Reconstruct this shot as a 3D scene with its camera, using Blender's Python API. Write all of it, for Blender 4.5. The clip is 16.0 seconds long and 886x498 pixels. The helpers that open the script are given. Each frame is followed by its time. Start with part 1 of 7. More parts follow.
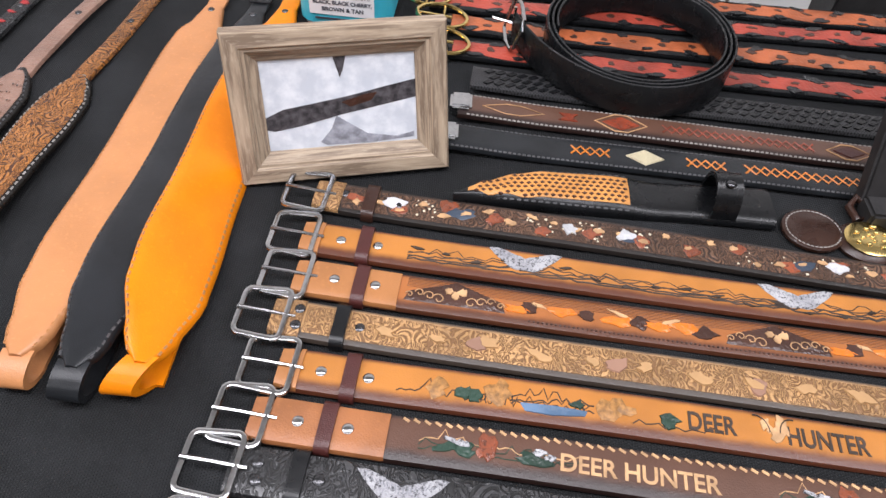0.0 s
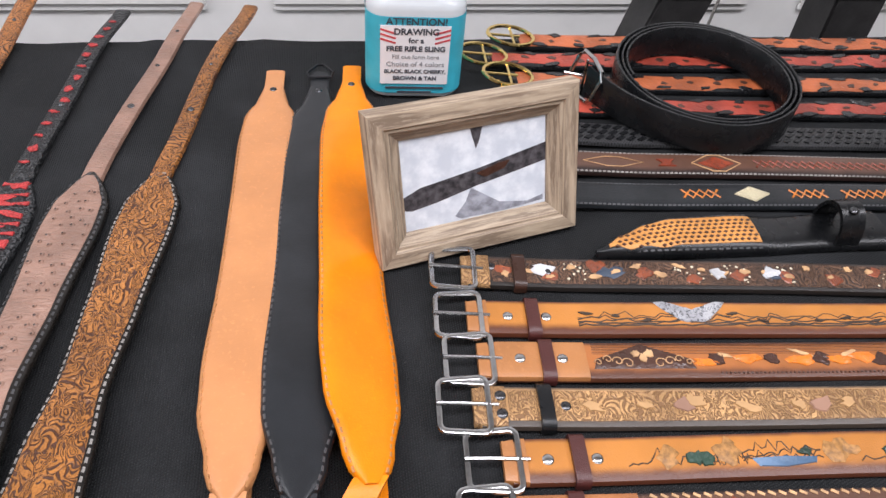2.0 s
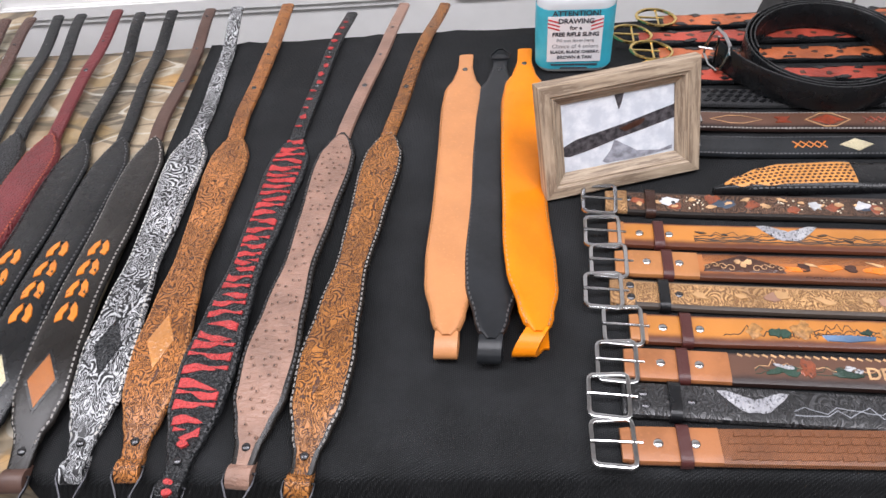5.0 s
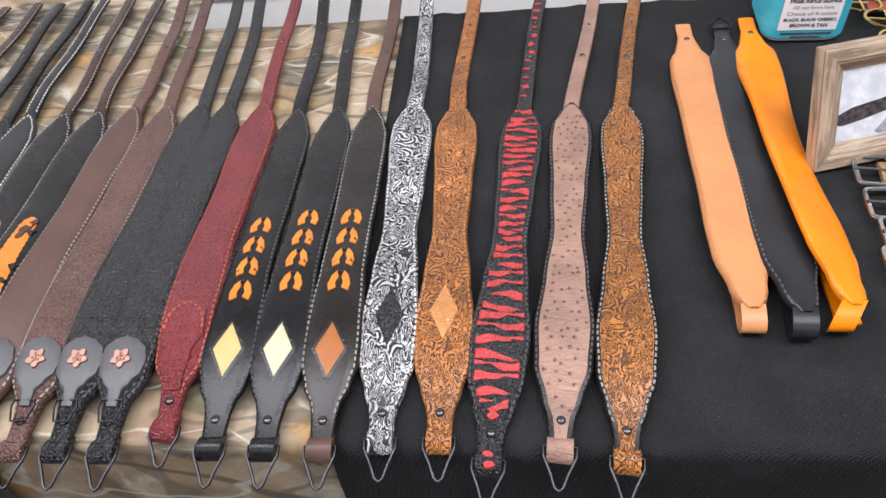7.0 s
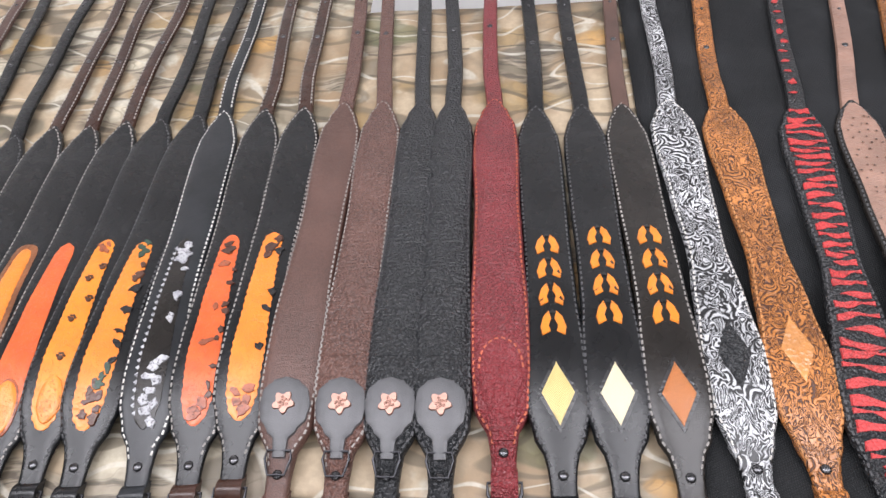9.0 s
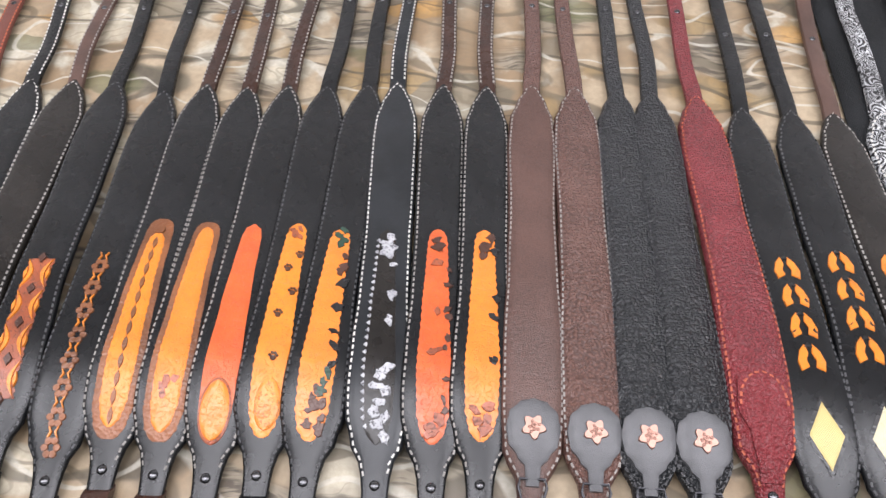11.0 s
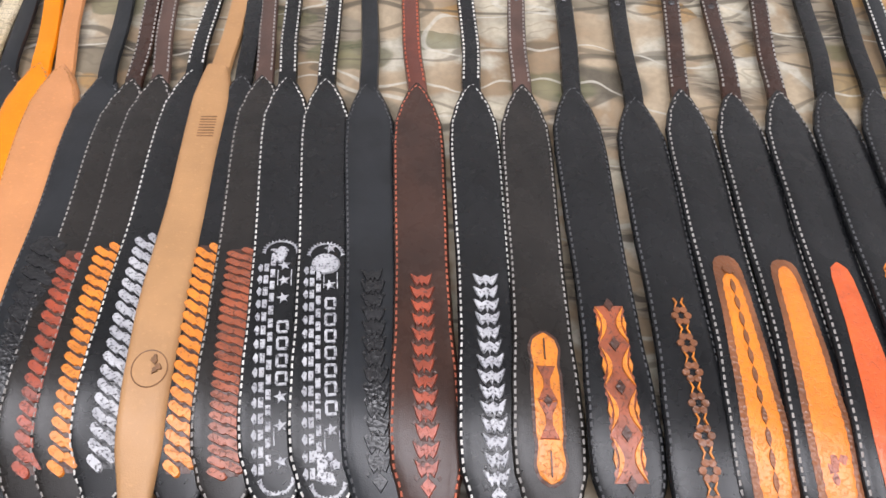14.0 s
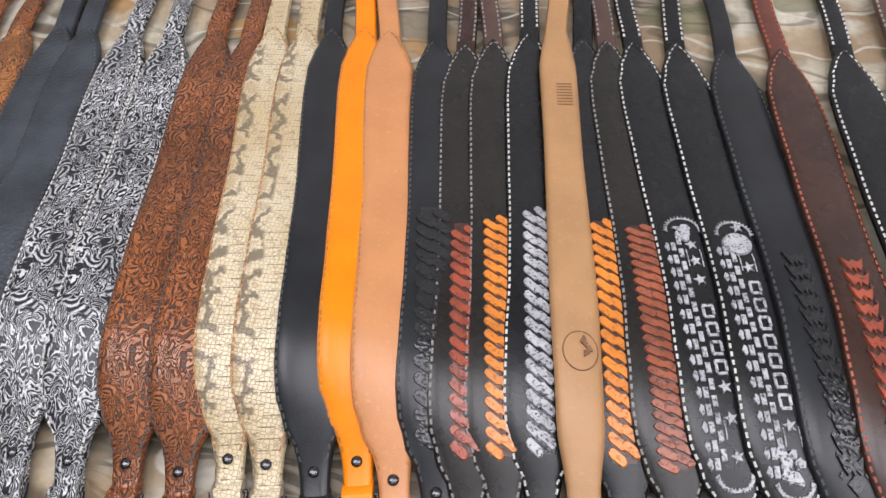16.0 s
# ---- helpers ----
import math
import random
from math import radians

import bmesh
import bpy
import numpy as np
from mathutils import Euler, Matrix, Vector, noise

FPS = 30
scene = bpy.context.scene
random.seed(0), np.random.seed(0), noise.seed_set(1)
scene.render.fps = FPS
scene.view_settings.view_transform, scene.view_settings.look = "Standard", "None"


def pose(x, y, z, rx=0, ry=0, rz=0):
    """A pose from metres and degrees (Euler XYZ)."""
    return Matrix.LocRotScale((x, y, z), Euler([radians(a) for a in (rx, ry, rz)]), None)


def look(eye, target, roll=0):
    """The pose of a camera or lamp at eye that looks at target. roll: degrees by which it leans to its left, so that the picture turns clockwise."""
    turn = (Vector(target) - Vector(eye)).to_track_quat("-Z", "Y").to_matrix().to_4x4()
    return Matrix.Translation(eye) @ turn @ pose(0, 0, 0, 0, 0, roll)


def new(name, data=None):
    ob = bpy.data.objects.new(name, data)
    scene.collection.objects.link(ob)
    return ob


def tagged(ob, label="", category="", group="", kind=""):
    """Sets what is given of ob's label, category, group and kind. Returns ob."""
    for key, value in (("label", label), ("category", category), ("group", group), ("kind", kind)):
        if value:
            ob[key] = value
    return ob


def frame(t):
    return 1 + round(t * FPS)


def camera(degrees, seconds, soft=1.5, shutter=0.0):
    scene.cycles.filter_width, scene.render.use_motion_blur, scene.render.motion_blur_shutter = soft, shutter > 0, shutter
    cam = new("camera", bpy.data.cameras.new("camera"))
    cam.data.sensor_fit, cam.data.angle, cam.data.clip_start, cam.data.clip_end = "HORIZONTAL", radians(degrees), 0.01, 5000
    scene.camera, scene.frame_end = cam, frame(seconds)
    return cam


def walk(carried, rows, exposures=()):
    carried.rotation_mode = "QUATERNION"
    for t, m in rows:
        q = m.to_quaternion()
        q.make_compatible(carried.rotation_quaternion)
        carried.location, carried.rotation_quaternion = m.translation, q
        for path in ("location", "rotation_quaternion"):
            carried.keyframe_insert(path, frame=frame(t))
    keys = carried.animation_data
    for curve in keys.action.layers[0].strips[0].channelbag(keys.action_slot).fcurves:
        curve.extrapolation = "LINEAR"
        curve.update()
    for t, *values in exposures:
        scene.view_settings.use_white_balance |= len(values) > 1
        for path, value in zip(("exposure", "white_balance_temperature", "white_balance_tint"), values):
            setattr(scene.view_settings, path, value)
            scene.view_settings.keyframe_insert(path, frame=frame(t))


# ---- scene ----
cam = camera(63.9, 16.0)
PATH = [
    (0, (0.463, -0.111, 1.26), (0.466, 1.157, -0.286), 4.4),
    (0.5, (0.36, -0.088, 1.251), (0.467, 1.197, -0.278), 5.6),
    (1, (0.27, -0.08, 1.258), (0.487, 1.256, -0.215), 5.3),
    (1.5, (0.245, -0.057, 1.243), (0.509, 1.341, -0.164), 5.2),
    (2, (0.23, -0.066, 1.246), (0.514, 1.279, -0.207), 5.9),
    (2.5, (0.196, -0.086, 1.244), (0.461, 1.149, -0.306), 5.4),
    (3, (0.172, -0.106, 1.283), (0.41, 1.099, -0.296), 3.1),
    (3.2, (0.167, -0.12, 1.309), (0.381, 1.095, -0.265), 1.9),
    (5.3, (0.208, -0.279, 1.397), (0.009, 1.036, -0.097), -7.7),
    (5.5, (0.171, -0.276, 1.395), (-0.042, 1.038, -0.098), -8.0),
    (6, (0.071, -0.266, 1.392), (-0.152, 1.042, -0.104), -8.3),
    (6.1, (0.054, -0.264, 1.393), (-0.173, 1.039, -0.108), -8.5),
    (6.5, (-0.017, -0.273, 1.387), (-0.243, 1.032, -0.111), -8.6),
    (7, (-0.08, -0.285, 1.383), (-0.309, 1.01, -0.124), -8.7),
    (7.5, (-0.115, -0.21, 1.381), (-0.365, 1.068, -0.137), -9.1),
    (8, (-0.162, -0.157, 1.375), (-0.392, 1.093, -0.169), -7.8),
    (8.5, (-0.288, -0.173, 1.379), (-0.499, 1.059, -0.183), -8.1),
    (9, (-0.425, -0.198, 1.392), (-0.641, 1.015, -0.184), -8.9),
    (9.2, (-0.463, -0.197, 1.391), (-0.684, 1.007, -0.19), -9.1),
    (11.3, (-0.786, -0.13, 1.402), (-0.901, 0.961, -0.271), -1.0),
    (11.5, (-0.852, -0.132, 1.395), (-0.967, 0.959, -0.278), -0.9),
    (12, (-0.978, -0.122, 1.377), (-1.1, 0.96, -0.3), -1.6),
    (12.5, (-1.069, -0.12, 1.366), (-1.193, 0.949, -0.32), -2.1),
    (13, (-1.145, -0.12, 1.35), (-1.279, 0.942, -0.339), -2.7),
    (13.5, (-1.162, -0.057, 1.347), (-1.297, 0.996, -0.348), -2.6),
    (14, (-1.27, -0.067, 1.347), (-1.418, 0.973, -0.356), -3.3),
    (14.5, (-1.394, -0.072, 1.334), (-1.59, 0.958, -0.369), -5.7),
    (15, (-1.46, -0.073, 1.333), (-1.684, 0.946, -0.374), -6.8),
    (15.5, (-1.517, -0.074, 1.33), (-1.78, 0.918, -0.386), -8.3),
    (16, (-1.578, -0.082, 1.332), (-1.902, 0.872, -0.396), -10.9),
]
walk(cam, [(t, look(eye, target, roll)) for t, eye, target, roll in PATH],
     exposures=((0, -0.42), (3, -0.42), (6, -0.36), (9, -0.22), (11.5, -0.25), (14, -0.42), (16, -0.66)))

# ---- light ----
world = bpy.data.worlds.new("room_air")
scene.world = world
world.use_nodes = True
world.node_tree.nodes["Background"].inputs[0].default_value = (0.9, 0.95, 1.0, 1)
world.node_tree.nodes["Background"].inputs[1].default_value = 0.05


def ceiling_lamp(x, y, sx, sy, watts):
    d = bpy.data.lights.new("ceiling_lamp", "AREA")
    d.shape, d.size, d.size_y, d.energy, d.color = "RECTANGLE", sx, sy, watts, (1.0, 0.985, 1.06)
    ob = new("ceiling_lamp", d)
    ob.matrix_world = pose(x, y, 2.66)
    return ob


for lx in (-2.6, -1.1, 0.4, 1.9):
    ceiling_lamp(lx, -0.05, 1.25, 0.70, 40)
    ceiling_lamp(lx, -1.6, 1.2, 0.6, 13)

# ---- materials ----


class Mat:
    """A small node-tree writer round one principled surface."""

    def __init__(self, name, rough=0.5, metal=0.0, coat=0.0):
        self.m = bpy.data.materials.new(name)
        self.m.use_nodes = True
        self.t = self.m.node_tree
        self.b = self.t.nodes["Principled BSDF"]
        self.b.inputs["Roughness"].default_value = rough
        self.b.inputs["Metallic"].default_value = metal
        self.b.inputs["Coat Weight"].default_value = coat
        self.b.inputs["Coat Roughness"].default_value = 0.27
        self.b.inputs["Specular IOR Level"].default_value = 0.5
        self.obj = self.t.nodes.new("ShaderNodeTexCoord").outputs["Object"]

    def put(self, socket, v):
        if isinstance(v, bpy.types.NodeSocket):
            self.t.links.new(v, socket)
        elif isinstance(v, (tuple, list)):
            socket.default_value = (*v, 1) if len(v) == 3 and socket.type == "RGBA" else v
        else:
            socket.default_value = v

    def node(self, kind, out=0, props=(), **ins):
        n = self.t.nodes.new("ShaderNode" + kind)
        for k, v in props:
            if k == "operation":
                n.operation = v
            elif k == "data_type":
                n.data_type = v
            elif k == "blend_type":
                n.blend_type = v
            elif k == "feature":
                n.feature = v
            elif k == "interpolation_type":
                n.interpolation_type = v
            elif k == "wave_type":
                n.wave_type = v
        for k, v in ins.items():
            self.put(n.inputs[int(k[1:]) if k[0] == "i" and k[1:].isdigit() else k.replace("_", " ")], v)
        return n.outputs[out]

    def noise(self, scale, detail=3.0, rough=0.55, vec=None, dist=0.0, out=0):
        return self.node("TexNoise", out, Vector=vec or self.obj, Scale=scale, Detail=detail, Roughness=rough, Distortion=dist)

    def cells(self, scale, feature="F1", vec=None, out=0, rand=1.0):
        return self.node("TexVoronoi", out, (("feature", feature),), Vector=vec or self.obj, Scale=scale, Randomness=rand)

    def mix(self, f, a, b, blend="MIX"):
        return self.node("Mix", 2, (("data_type", "RGBA"), ("blend_type", blend)), i0=f, i6=a, i7=b)

    def math(self, op, a, b=0.0):
        return self.node("Math", 0, (("operation", op),), i0=a, i1=b)

    def band(self, v, lo, hi):
        return self.node("MapRange", 0, (("interpolation_type", "SMOOTHSTEP"),), Value=v, From_Min=lo, From_Max=hi)

    def stretch(self, sx, sy, sz, vec=None):
        return self.node("Mapping", 0, Vector=vec or self.obj, Scale=(sx, sy, sz))

    def warp(self, scale, amount, vec=None):
        n = self.noise(scale, 2, out=1, vec=vec)
        off = self.node("VectorMath", 0, (("operation", "SUBTRACT"),), i0=n, i1=(0.5, 0.5, 0.5))
        off = self.node("VectorMath", 0, (("operation", "MULTIPLY"),), i0=off, i1=(amount, amount, amount))
        return self.node("VectorMath", 0, (("operation", "ADD"),), i0=vec or self.obj, i1=off)

    def uvmap(self):
        return self.t.nodes.new("ShaderNodeTexCoord").outputs["UV"]

    def colour(self, v):
        self.put(self.b.inputs["Base Color"], v)
        return self

    def rough(self, v):
        self.put(self.b.inputs["Roughness"], v)
        return self

    def bump(self, h, strength=0.3, dist=0.002):
        n = self.t.nodes.new("ShaderNodeBump")
        n.inputs["Strength"].default_value, n.inputs["Distance"].default_value = strength, dist
        self.t.links.new(h, n.inputs["Height"])
        self.t.links.new(n.outputs[0], self.b.inputs["Normal"])
        return self


def shade(c, k):
    return tuple(min(1.0, v * k) for v in c)


def leather(name, c, rough=0.38, grain=900, bump=0.2, vary=0.25, coat=0.0):
    """Smooth finished leather: fine grain, cloudy tone, faint scuffs."""
    m = Mat(name, rough, coat=coat)
    if coat:
        m.b.inputs["Specular IOR Level"].default_value = 0.12
    cloud = m.band(m.noise(22, 4), 0.3, 0.7)
    fine = m.noise(260, 3)
    col = m.mix(cloud, shade(c, 1 - vary), shade(c, 1 + vary))
    col = m.mix(m.math("MULTIPLY", m.band(fine, 0.55, 0.8), 0.35), col, shade(c, 1.6))
    m.colour(col)
    m.rough(m.math("ADD", m.math("MULTIPLY", m.noise(60, 4), 0.22), rough - 0.13))
    h = m.math("ADD", m.cells(grain), m.math("MULTIPLY", m.noise(90, 3), 1.5))
    return m.bump(h, bump, 0.0012).m


def pebble(name, c, scale=420, rough=0.5, bump=0.7):
    """Soft pebbled hide with wrinkles across it."""
    m = Mat(name, rough)
    v = m.warp(60, 0.006)
    cell = m.cells(scale, vec=v)
    wr = m.noise(1, 3, vec=m.stretch(60, 190, 60), dist=1.0)
    m.colour(m.mix(m.band(cell, 0.15, 0.75), shade(c, 1.25), shade(c, 0.62)))
    m.colour(m.mix(m.math("MULTIPLY", m.band(m.noise(18, 4), 0.35, 0.7), 0.4), m.b.inputs["Base Color"].links[0].from_socket, shade(c, 1.45)))
    h = m.math("SUBTRACT", m.math("MULTIPLY", wr, 1.6), cell)
    return m.bump(h, bump, 0.0022).m


def tooled(name, hi, lo, scale=75, rough=0.36, bump=0.9, fill=0.42):
    """Floral carving: spiralled rosettes and flowing leaf veins, proud of a darker antiqued ground."""
    m = Mat(name, rough)
    v = m.warp(70, 0.008)
    n = m.noise(scale * 0.62, 0.6, vec=m.stretch(1.25, 0.62, 1.0, v), dist=2.2)
    vein = m.math("PINGPONG", m.math("MULTIPLY", n, 16.0), 1.0)
    off = m.node("VectorMath", 0, (("operation", "SUBTRACT"),), i0=v, i1=m.cells(scale * 0.5, vec=v, out=2, rand=0.9))
    turn = m.math("ARCTAN2", m.node("SeparateXYZ", 1, Vector=off), m.node("SeparateXYZ", 0, Vector=off))
    far = m.cells(scale * 0.5, vec=v, rand=0.9)
    arm = m.math("PINGPONG", m.math("ADD", m.math("MULTIPLY", turn, 1.9099), m.math("MULTIPLY", far, 7.0)), 1.0)
    zone = m.band(m.noise(scale * 0.42, 1), 0.38, 0.46)
    swirl = m.math("ADD", m.math("MULTIPLY", arm, m.math("SUBTRACT", 1.0, zone)), m.math("MULTIPLY", vein, zone))
    ridge = m.band(swirl, fill - 0.20, fill + 0.20)
    rim = m.band(m.cells(scale * 0.5, "DISTANCE_TO_EDGE", vec=v, rand=0.9), 0.015, 0.05)
    ridge = m.math("MULTIPLY", ridge, m.math("ADD", m.math("MULTIPLY", rim, 0.3), 0.7))
    fine = m.band(m.noise(700, 3), 0.3, 0.65)
    k = m.math("MULTIPLY", ridge, m.math("ADD", m.math("MULTIPLY", fine, 0.4), 0.6))
    tone = m.mix(m.band(m.noise(16, 3), 0.35, 0.65), shade(hi, 0.72), shade(hi, 1.2))
    m.colour(m.mix(k, lo, tone))
    m.rough(m.math("SUBTRACT", rough + 0.12, m.math("MULTIPLY", ridge, 0.2)))
    return m.bump(ridge, bump, 0.0014).m


def metal(name, c, rough=0.22):
    m = Mat(name, rough, 1.0)
    m.colour(m.mix(m.band(m.noise(140, 4), 0.4, 0.7), shade(c, 0.85), c))
    m.rough(m.math("ADD", m.math("MULTIPLY", m.noise(300, 4), 0.2), rough - 0.08))
    return m.m


def cloth_black():
    m = Mat("black_cloth", 0.75)
    m.b.inputs["Specular IOR Level"].default_value = 0.2
    w1 = m.node("TexWave", 1, Vector=m.stretch(1, 1, 1), Scale=150.0, Distortion=0.8)
    w2 = m.node("TexWave", 1, Vector=m.node("Mapping", 0, Vector=m.obj, Rotation=(0, 0, 1.2)), Scale=140.0, Distortion=0.8)
    weave = m.math("MULTIPLY", w1, w2)
    c = m.mix(weave, (0.009, 0.0095, 0.010), (0.030, 0.032, 0.034))
    lint = m.band(m.noise(700, 2), 0.74, 0.8)
    c = m.mix(m.math("MULTIPLY", lint, 0.25), c, (0.2, 0.2, 0.2))
    c = m.mix(m.math("MULTIPLY", m.band(m.noise(9, 4), 0.4, 0.75), 0.5), c, (0.034, 0.036, 0.039))
    m.colour(c)
    h = m.math("ADD", weave, m.math("MULTIPLY", m.noise(30, 5), 4.0))
    return m.bump(h, 0.7, 0.0016).m


def cloth_camo():
    """Woodland print: pale blurred ground, overlapping leaf patches in straw, ochre, moss and grey, twigs and a few dark branches."""
    m = Mat("camouflage_cloth", 0.6)
    v = m.warp(9, 0.06)
    c = m.mix(m.band(m.noise(7, 3, vec=v), 0.38, 0.62), (0.43, 0.34, 0.23), (0.26, 0.18, 0.105))
    c = m.mix(m.band(m.noise(11, 4, vec=m.warp(5, 0.1)), 0.52, 0.66), c, (0.50, 0.46, 0.37))

    def leaves(c, scale, turn, tones):
        rot = m.node("Mapping", 0, Vector=m.warp(20, 0.035), Rotation=(0, 0, turn), Scale=(0.62, 1.35, 1.0))
        far = m.cells(scale, vec=rot)
        pick = m.node("SeparateColor", 0, Color=m.cells(scale, vec=rot, out=1))
        inside = m.band(far, 0.46, 0.38)
        rib = m.band(m.math("ABSOLUTE", m.math("SUBTRACT", m.noise(scale * 2.2, 1, vec=rot), 0.5)), 0.030, 0.008)
        for lo, hi, tone, amount in tones:
            here = m.math("MULTIPLY", m.band(pick, lo - 0.005, lo + 0.005), m.band(pick, hi + 0.005, hi - 0.005))
            body = m.mix(m.math("MULTIPLY", rib, 0.5), m.mix(m.band(far, 0.05, 0.42), shade(tone, 1.2), shade(tone, 0.72)), shade(tone, 0.4))
            c = m.mix(m.math("MULTIPLY", m.math("MULTIPLY", here, inside), amount), c, body)
        return c

    c = leaves(c, 9, 0.5, ((0.0, 0.28, (0.52, 0.47, 0.36), 0.85), (0.30, 0.45, (0.18, 0.16, 0.115), 0.75), (0.80, 1.1, (0.34, 0.23, 0.10), 0.8)))
    branch = m.math("ABSOLUTE", m.math("SUBTRACT", m.noise(1, 1.0, vec=m.stretch(2.2, 5.0, 3, m.warp(2.5, 0.25))), 0.45))
    fibre = m.mix(m.band(m.noise(1, 3, vec=m.node("Mapping", 0, Vector=v, Rotation=(0, 0, 0.35), Scale=(14, 120, 40))), 0.42, 0.56), (0.055, 0.046, 0.036), (0.27, 0.23, 0.17))
    c = m.mix(m.math("MULTIPLY", m.math("MULTIPLY", m.band(branch, 0.046, 0.030), m.band(m.noise(3.5, 1), 0.44, 0.50)), 0.9), c, fibre)
    c = leaves(c, 13, -0.7, ((0.0, 0.2, (0.56, 0.50, 0.38), 0.85), (0.25, 0.36, (0.13, 0.135, 0.060), 0.7), (0.70, 0.82, (0.48, 0.27, 0.085), 0.8), (0.90, 1.1, (0.14, 0.12, 0.095), 0.8)))
    for k, (turn, fine, amount, tone) in enumerate(((0.25, 5.0, 0.75, (0.05, 0.042, 0.03)), (-0.5, 8.0, 0.6, (0.07, 0.055, 0.035)), (0.1, 9.0, 0.7, (0.56, 0.53, 0.45)))):
        far = m.node("Mapping", 0, Vector=m.warp(4 + k, 0.12), Location=(k * 3.1, 0, 0), Rotation=(0, 0, turn), Scale=(0.34, 1.25, 1.0))
        twig = m.math("ABSOLUTE", m.math("SUBTRACT", m.noise(fine, 1.0, vec=far), 0.5))
        c = m.mix(m.math("MULTIPLY", m.band(twig, 0.016, 0.006), amount), c, tone)
    c = m.mix(m.math("MULTIPLY", m.band(m.noise(130, 4), 0.3, 0.7), 0.30), c, (0.17, 0.14, 0.095))
    m.colour(c)
    return m.bump(m.math("ADD", m.noise(14, 3), m.math("MULTIPLY", m.noise(500, 2), 0.2)), 0.25, 0.004).m


def dyed(name, c, rough=0.32, dark=0.5, vary=0.22):
    """Dyed tooled leather: cloudy dye, nicks and pores coloured dark for antique paste and small shadows."""
    m = Mat(name, rough, coat=0.2)
    col = m.mix(m.band(m.noise(45, 4), 0.3, 0.7), shade(c, 1 - vary), shade(c, 1 + vary * 0.6))
    nick = m.band(m.noise(330, 4, dist=0.8), 0.52, 0.66)
    col = m.mix(m.math("MULTIPLY", nick, dark), col, shade(c, 0.16))
    h = m.math("SUBTRACT", m.math("MULTIPLY", m.noise(120, 3), 1.2), nick)
    return m.colour(col).bump(h, 0.45, 0.0012).m


BLACK = leather("black_leather", (0.006, 0.0064, 0.0072), 0.30, coat=0.5)
BLACK2 = leather("matte_black_leather", (0.013, 0.0145, 0.0165), 0.36, coat=0.45)
COAL = leather("charcoal_leather", (0.0125, 0.0105, 0.009), 0.30, coat=0.5)
UMBER = leather("dark_brown_leather", (0.034, 0.015, 0.010), 0.30, coat=0.55)
COCOA = leather("chocolate_strap_leather", (0.075, 0.040, 0.030), 0.46)
RUST = leather("red_brown_leather", (0.105, 0.030, 0.020), 0.4)
TAN = leather("light_tan_leather", (0.50, 0.215, 0.082), 0.42, 700, 0.1, 0.07)
ORANGE = leather("orange_tan_leather", (0.76, 0.215, 0.004), 0.34, 700, 0.12, 0.08, coat=0.25)
SAND = leather("sand_leather", (0.37, 0.20, 0.085), 0.5, 700, 0.12, 0.08)
RAW = leather("veg_tan_leather", (0.37, 0.155, 0.052), 0.42, 600, 0.15, 0.12)
RAW2 = leather("chestnut_leather", (0.31, 0.118, 0.042), 0.42, 600, 0.15, 0.2)
WINE = pebble("burgundy_pebbled_leather", (0.165, 0.022, 0.026), 380, 0.42, 1.0)
PEB_BLACK = pebble("black_pebbled_leather", (0.011, 0.012, 0.0135), 330, 0.36, 1.0)
PEB_BROWN = pebble("brown_pebbled_leather", (0.105, 0.052, 0.040), 330, 0.42, 1.0)
SOFT_BROWN = pebble("soft_brown_leather", (0.085, 0.043, 0.033), 800, 0.42, 0.3)
# keeper black raised to grey: its sheen is put into the base colour
KEEP = leather("sheen_greyed_black_keeper", (0.075, 0.075, 0.078), 0.34, coat=0.3)
INK = leather("blue_black_hide", (0.030, 0.036, 0.044), 0.55, 300, 0.6, 0.4)
TOOL_BROWN = tooled("carved_brown_leather", (0.43, 0.170, 0.040), (0.060, 0.020, 0.009), 100, fill=0.36, bump=1.0)
TOOL_TAN = tooled("carved_tan_leather", (0.47, 0.180, 0.048), (0.062, 0.021, 0.009), 100, fill=0.35, bump=1.0)
TOOL_RUST = tooled("carved_rust_leather", (0.32, 0.105, 0.034), (0.045, 0.016, 0.008), 98, fill=0.36, bump=1.0)
TOOL_SILVER = tooled("carved_black_silver_leather", (0.60, 0.61, 0.62), (0.010, 0.010, 0.011), 86, 0.26, fill=0.55)
TOOL_DARK = tooled("carved_dark_belt_leather", (0.16, 0.085, 0.05), (0.035, 0.02, 0.015), 120, 0.4)
TOOL_CREAM = tooled("carved_cream_belt_leather", (0.52, 0.30, 0.13), (0.20, 0.10, 0.04), 110, 0.45)
TOOL_INK = tooled("carved_black_belt_leather", (0.06, 0.06, 0.062), (0.010, 0.010, 0.010), 90, 0.35)
INLAY_ORANGE = dyed("orange_dyed_inlay", (0.70, 0.19, 0.018), 0.32, 0.14, 0.14)
INLAY_AMBER = dyed("amber_dyed_inlay", (0.68, 0.20, 0.014), 0.34, 0.22, 0.16)
INLAY_RED = dyed("red_orange_dyed_inlay", (0.58, 0.095, 0.018), 0.32, 0.18, 0.2)
INLAY_BROWN = leather("brown_antiqued_border", (0.17, 0.06, 0.022), 0.36, 300, 0.6, 0.35)
STAMP_DARK = leather("dark_stamped_leather", (0.055, 0.022, 0.014), 0.36, 300, 0.5)
STAMP_GREEN = leather("green_painted_leather", (0.018, 0.045, 0.030), 0.4, 300, 0.5)
DULL_BLUE = leather("dull_blue_painted_leather", (0.035, 0.050, 0.075), 0.45, 300, 0.3)
STAMP_BLUE = leather("blue_painted_leather", (0.085, 0.16, 0.27), 0.45, 300, 0.3)


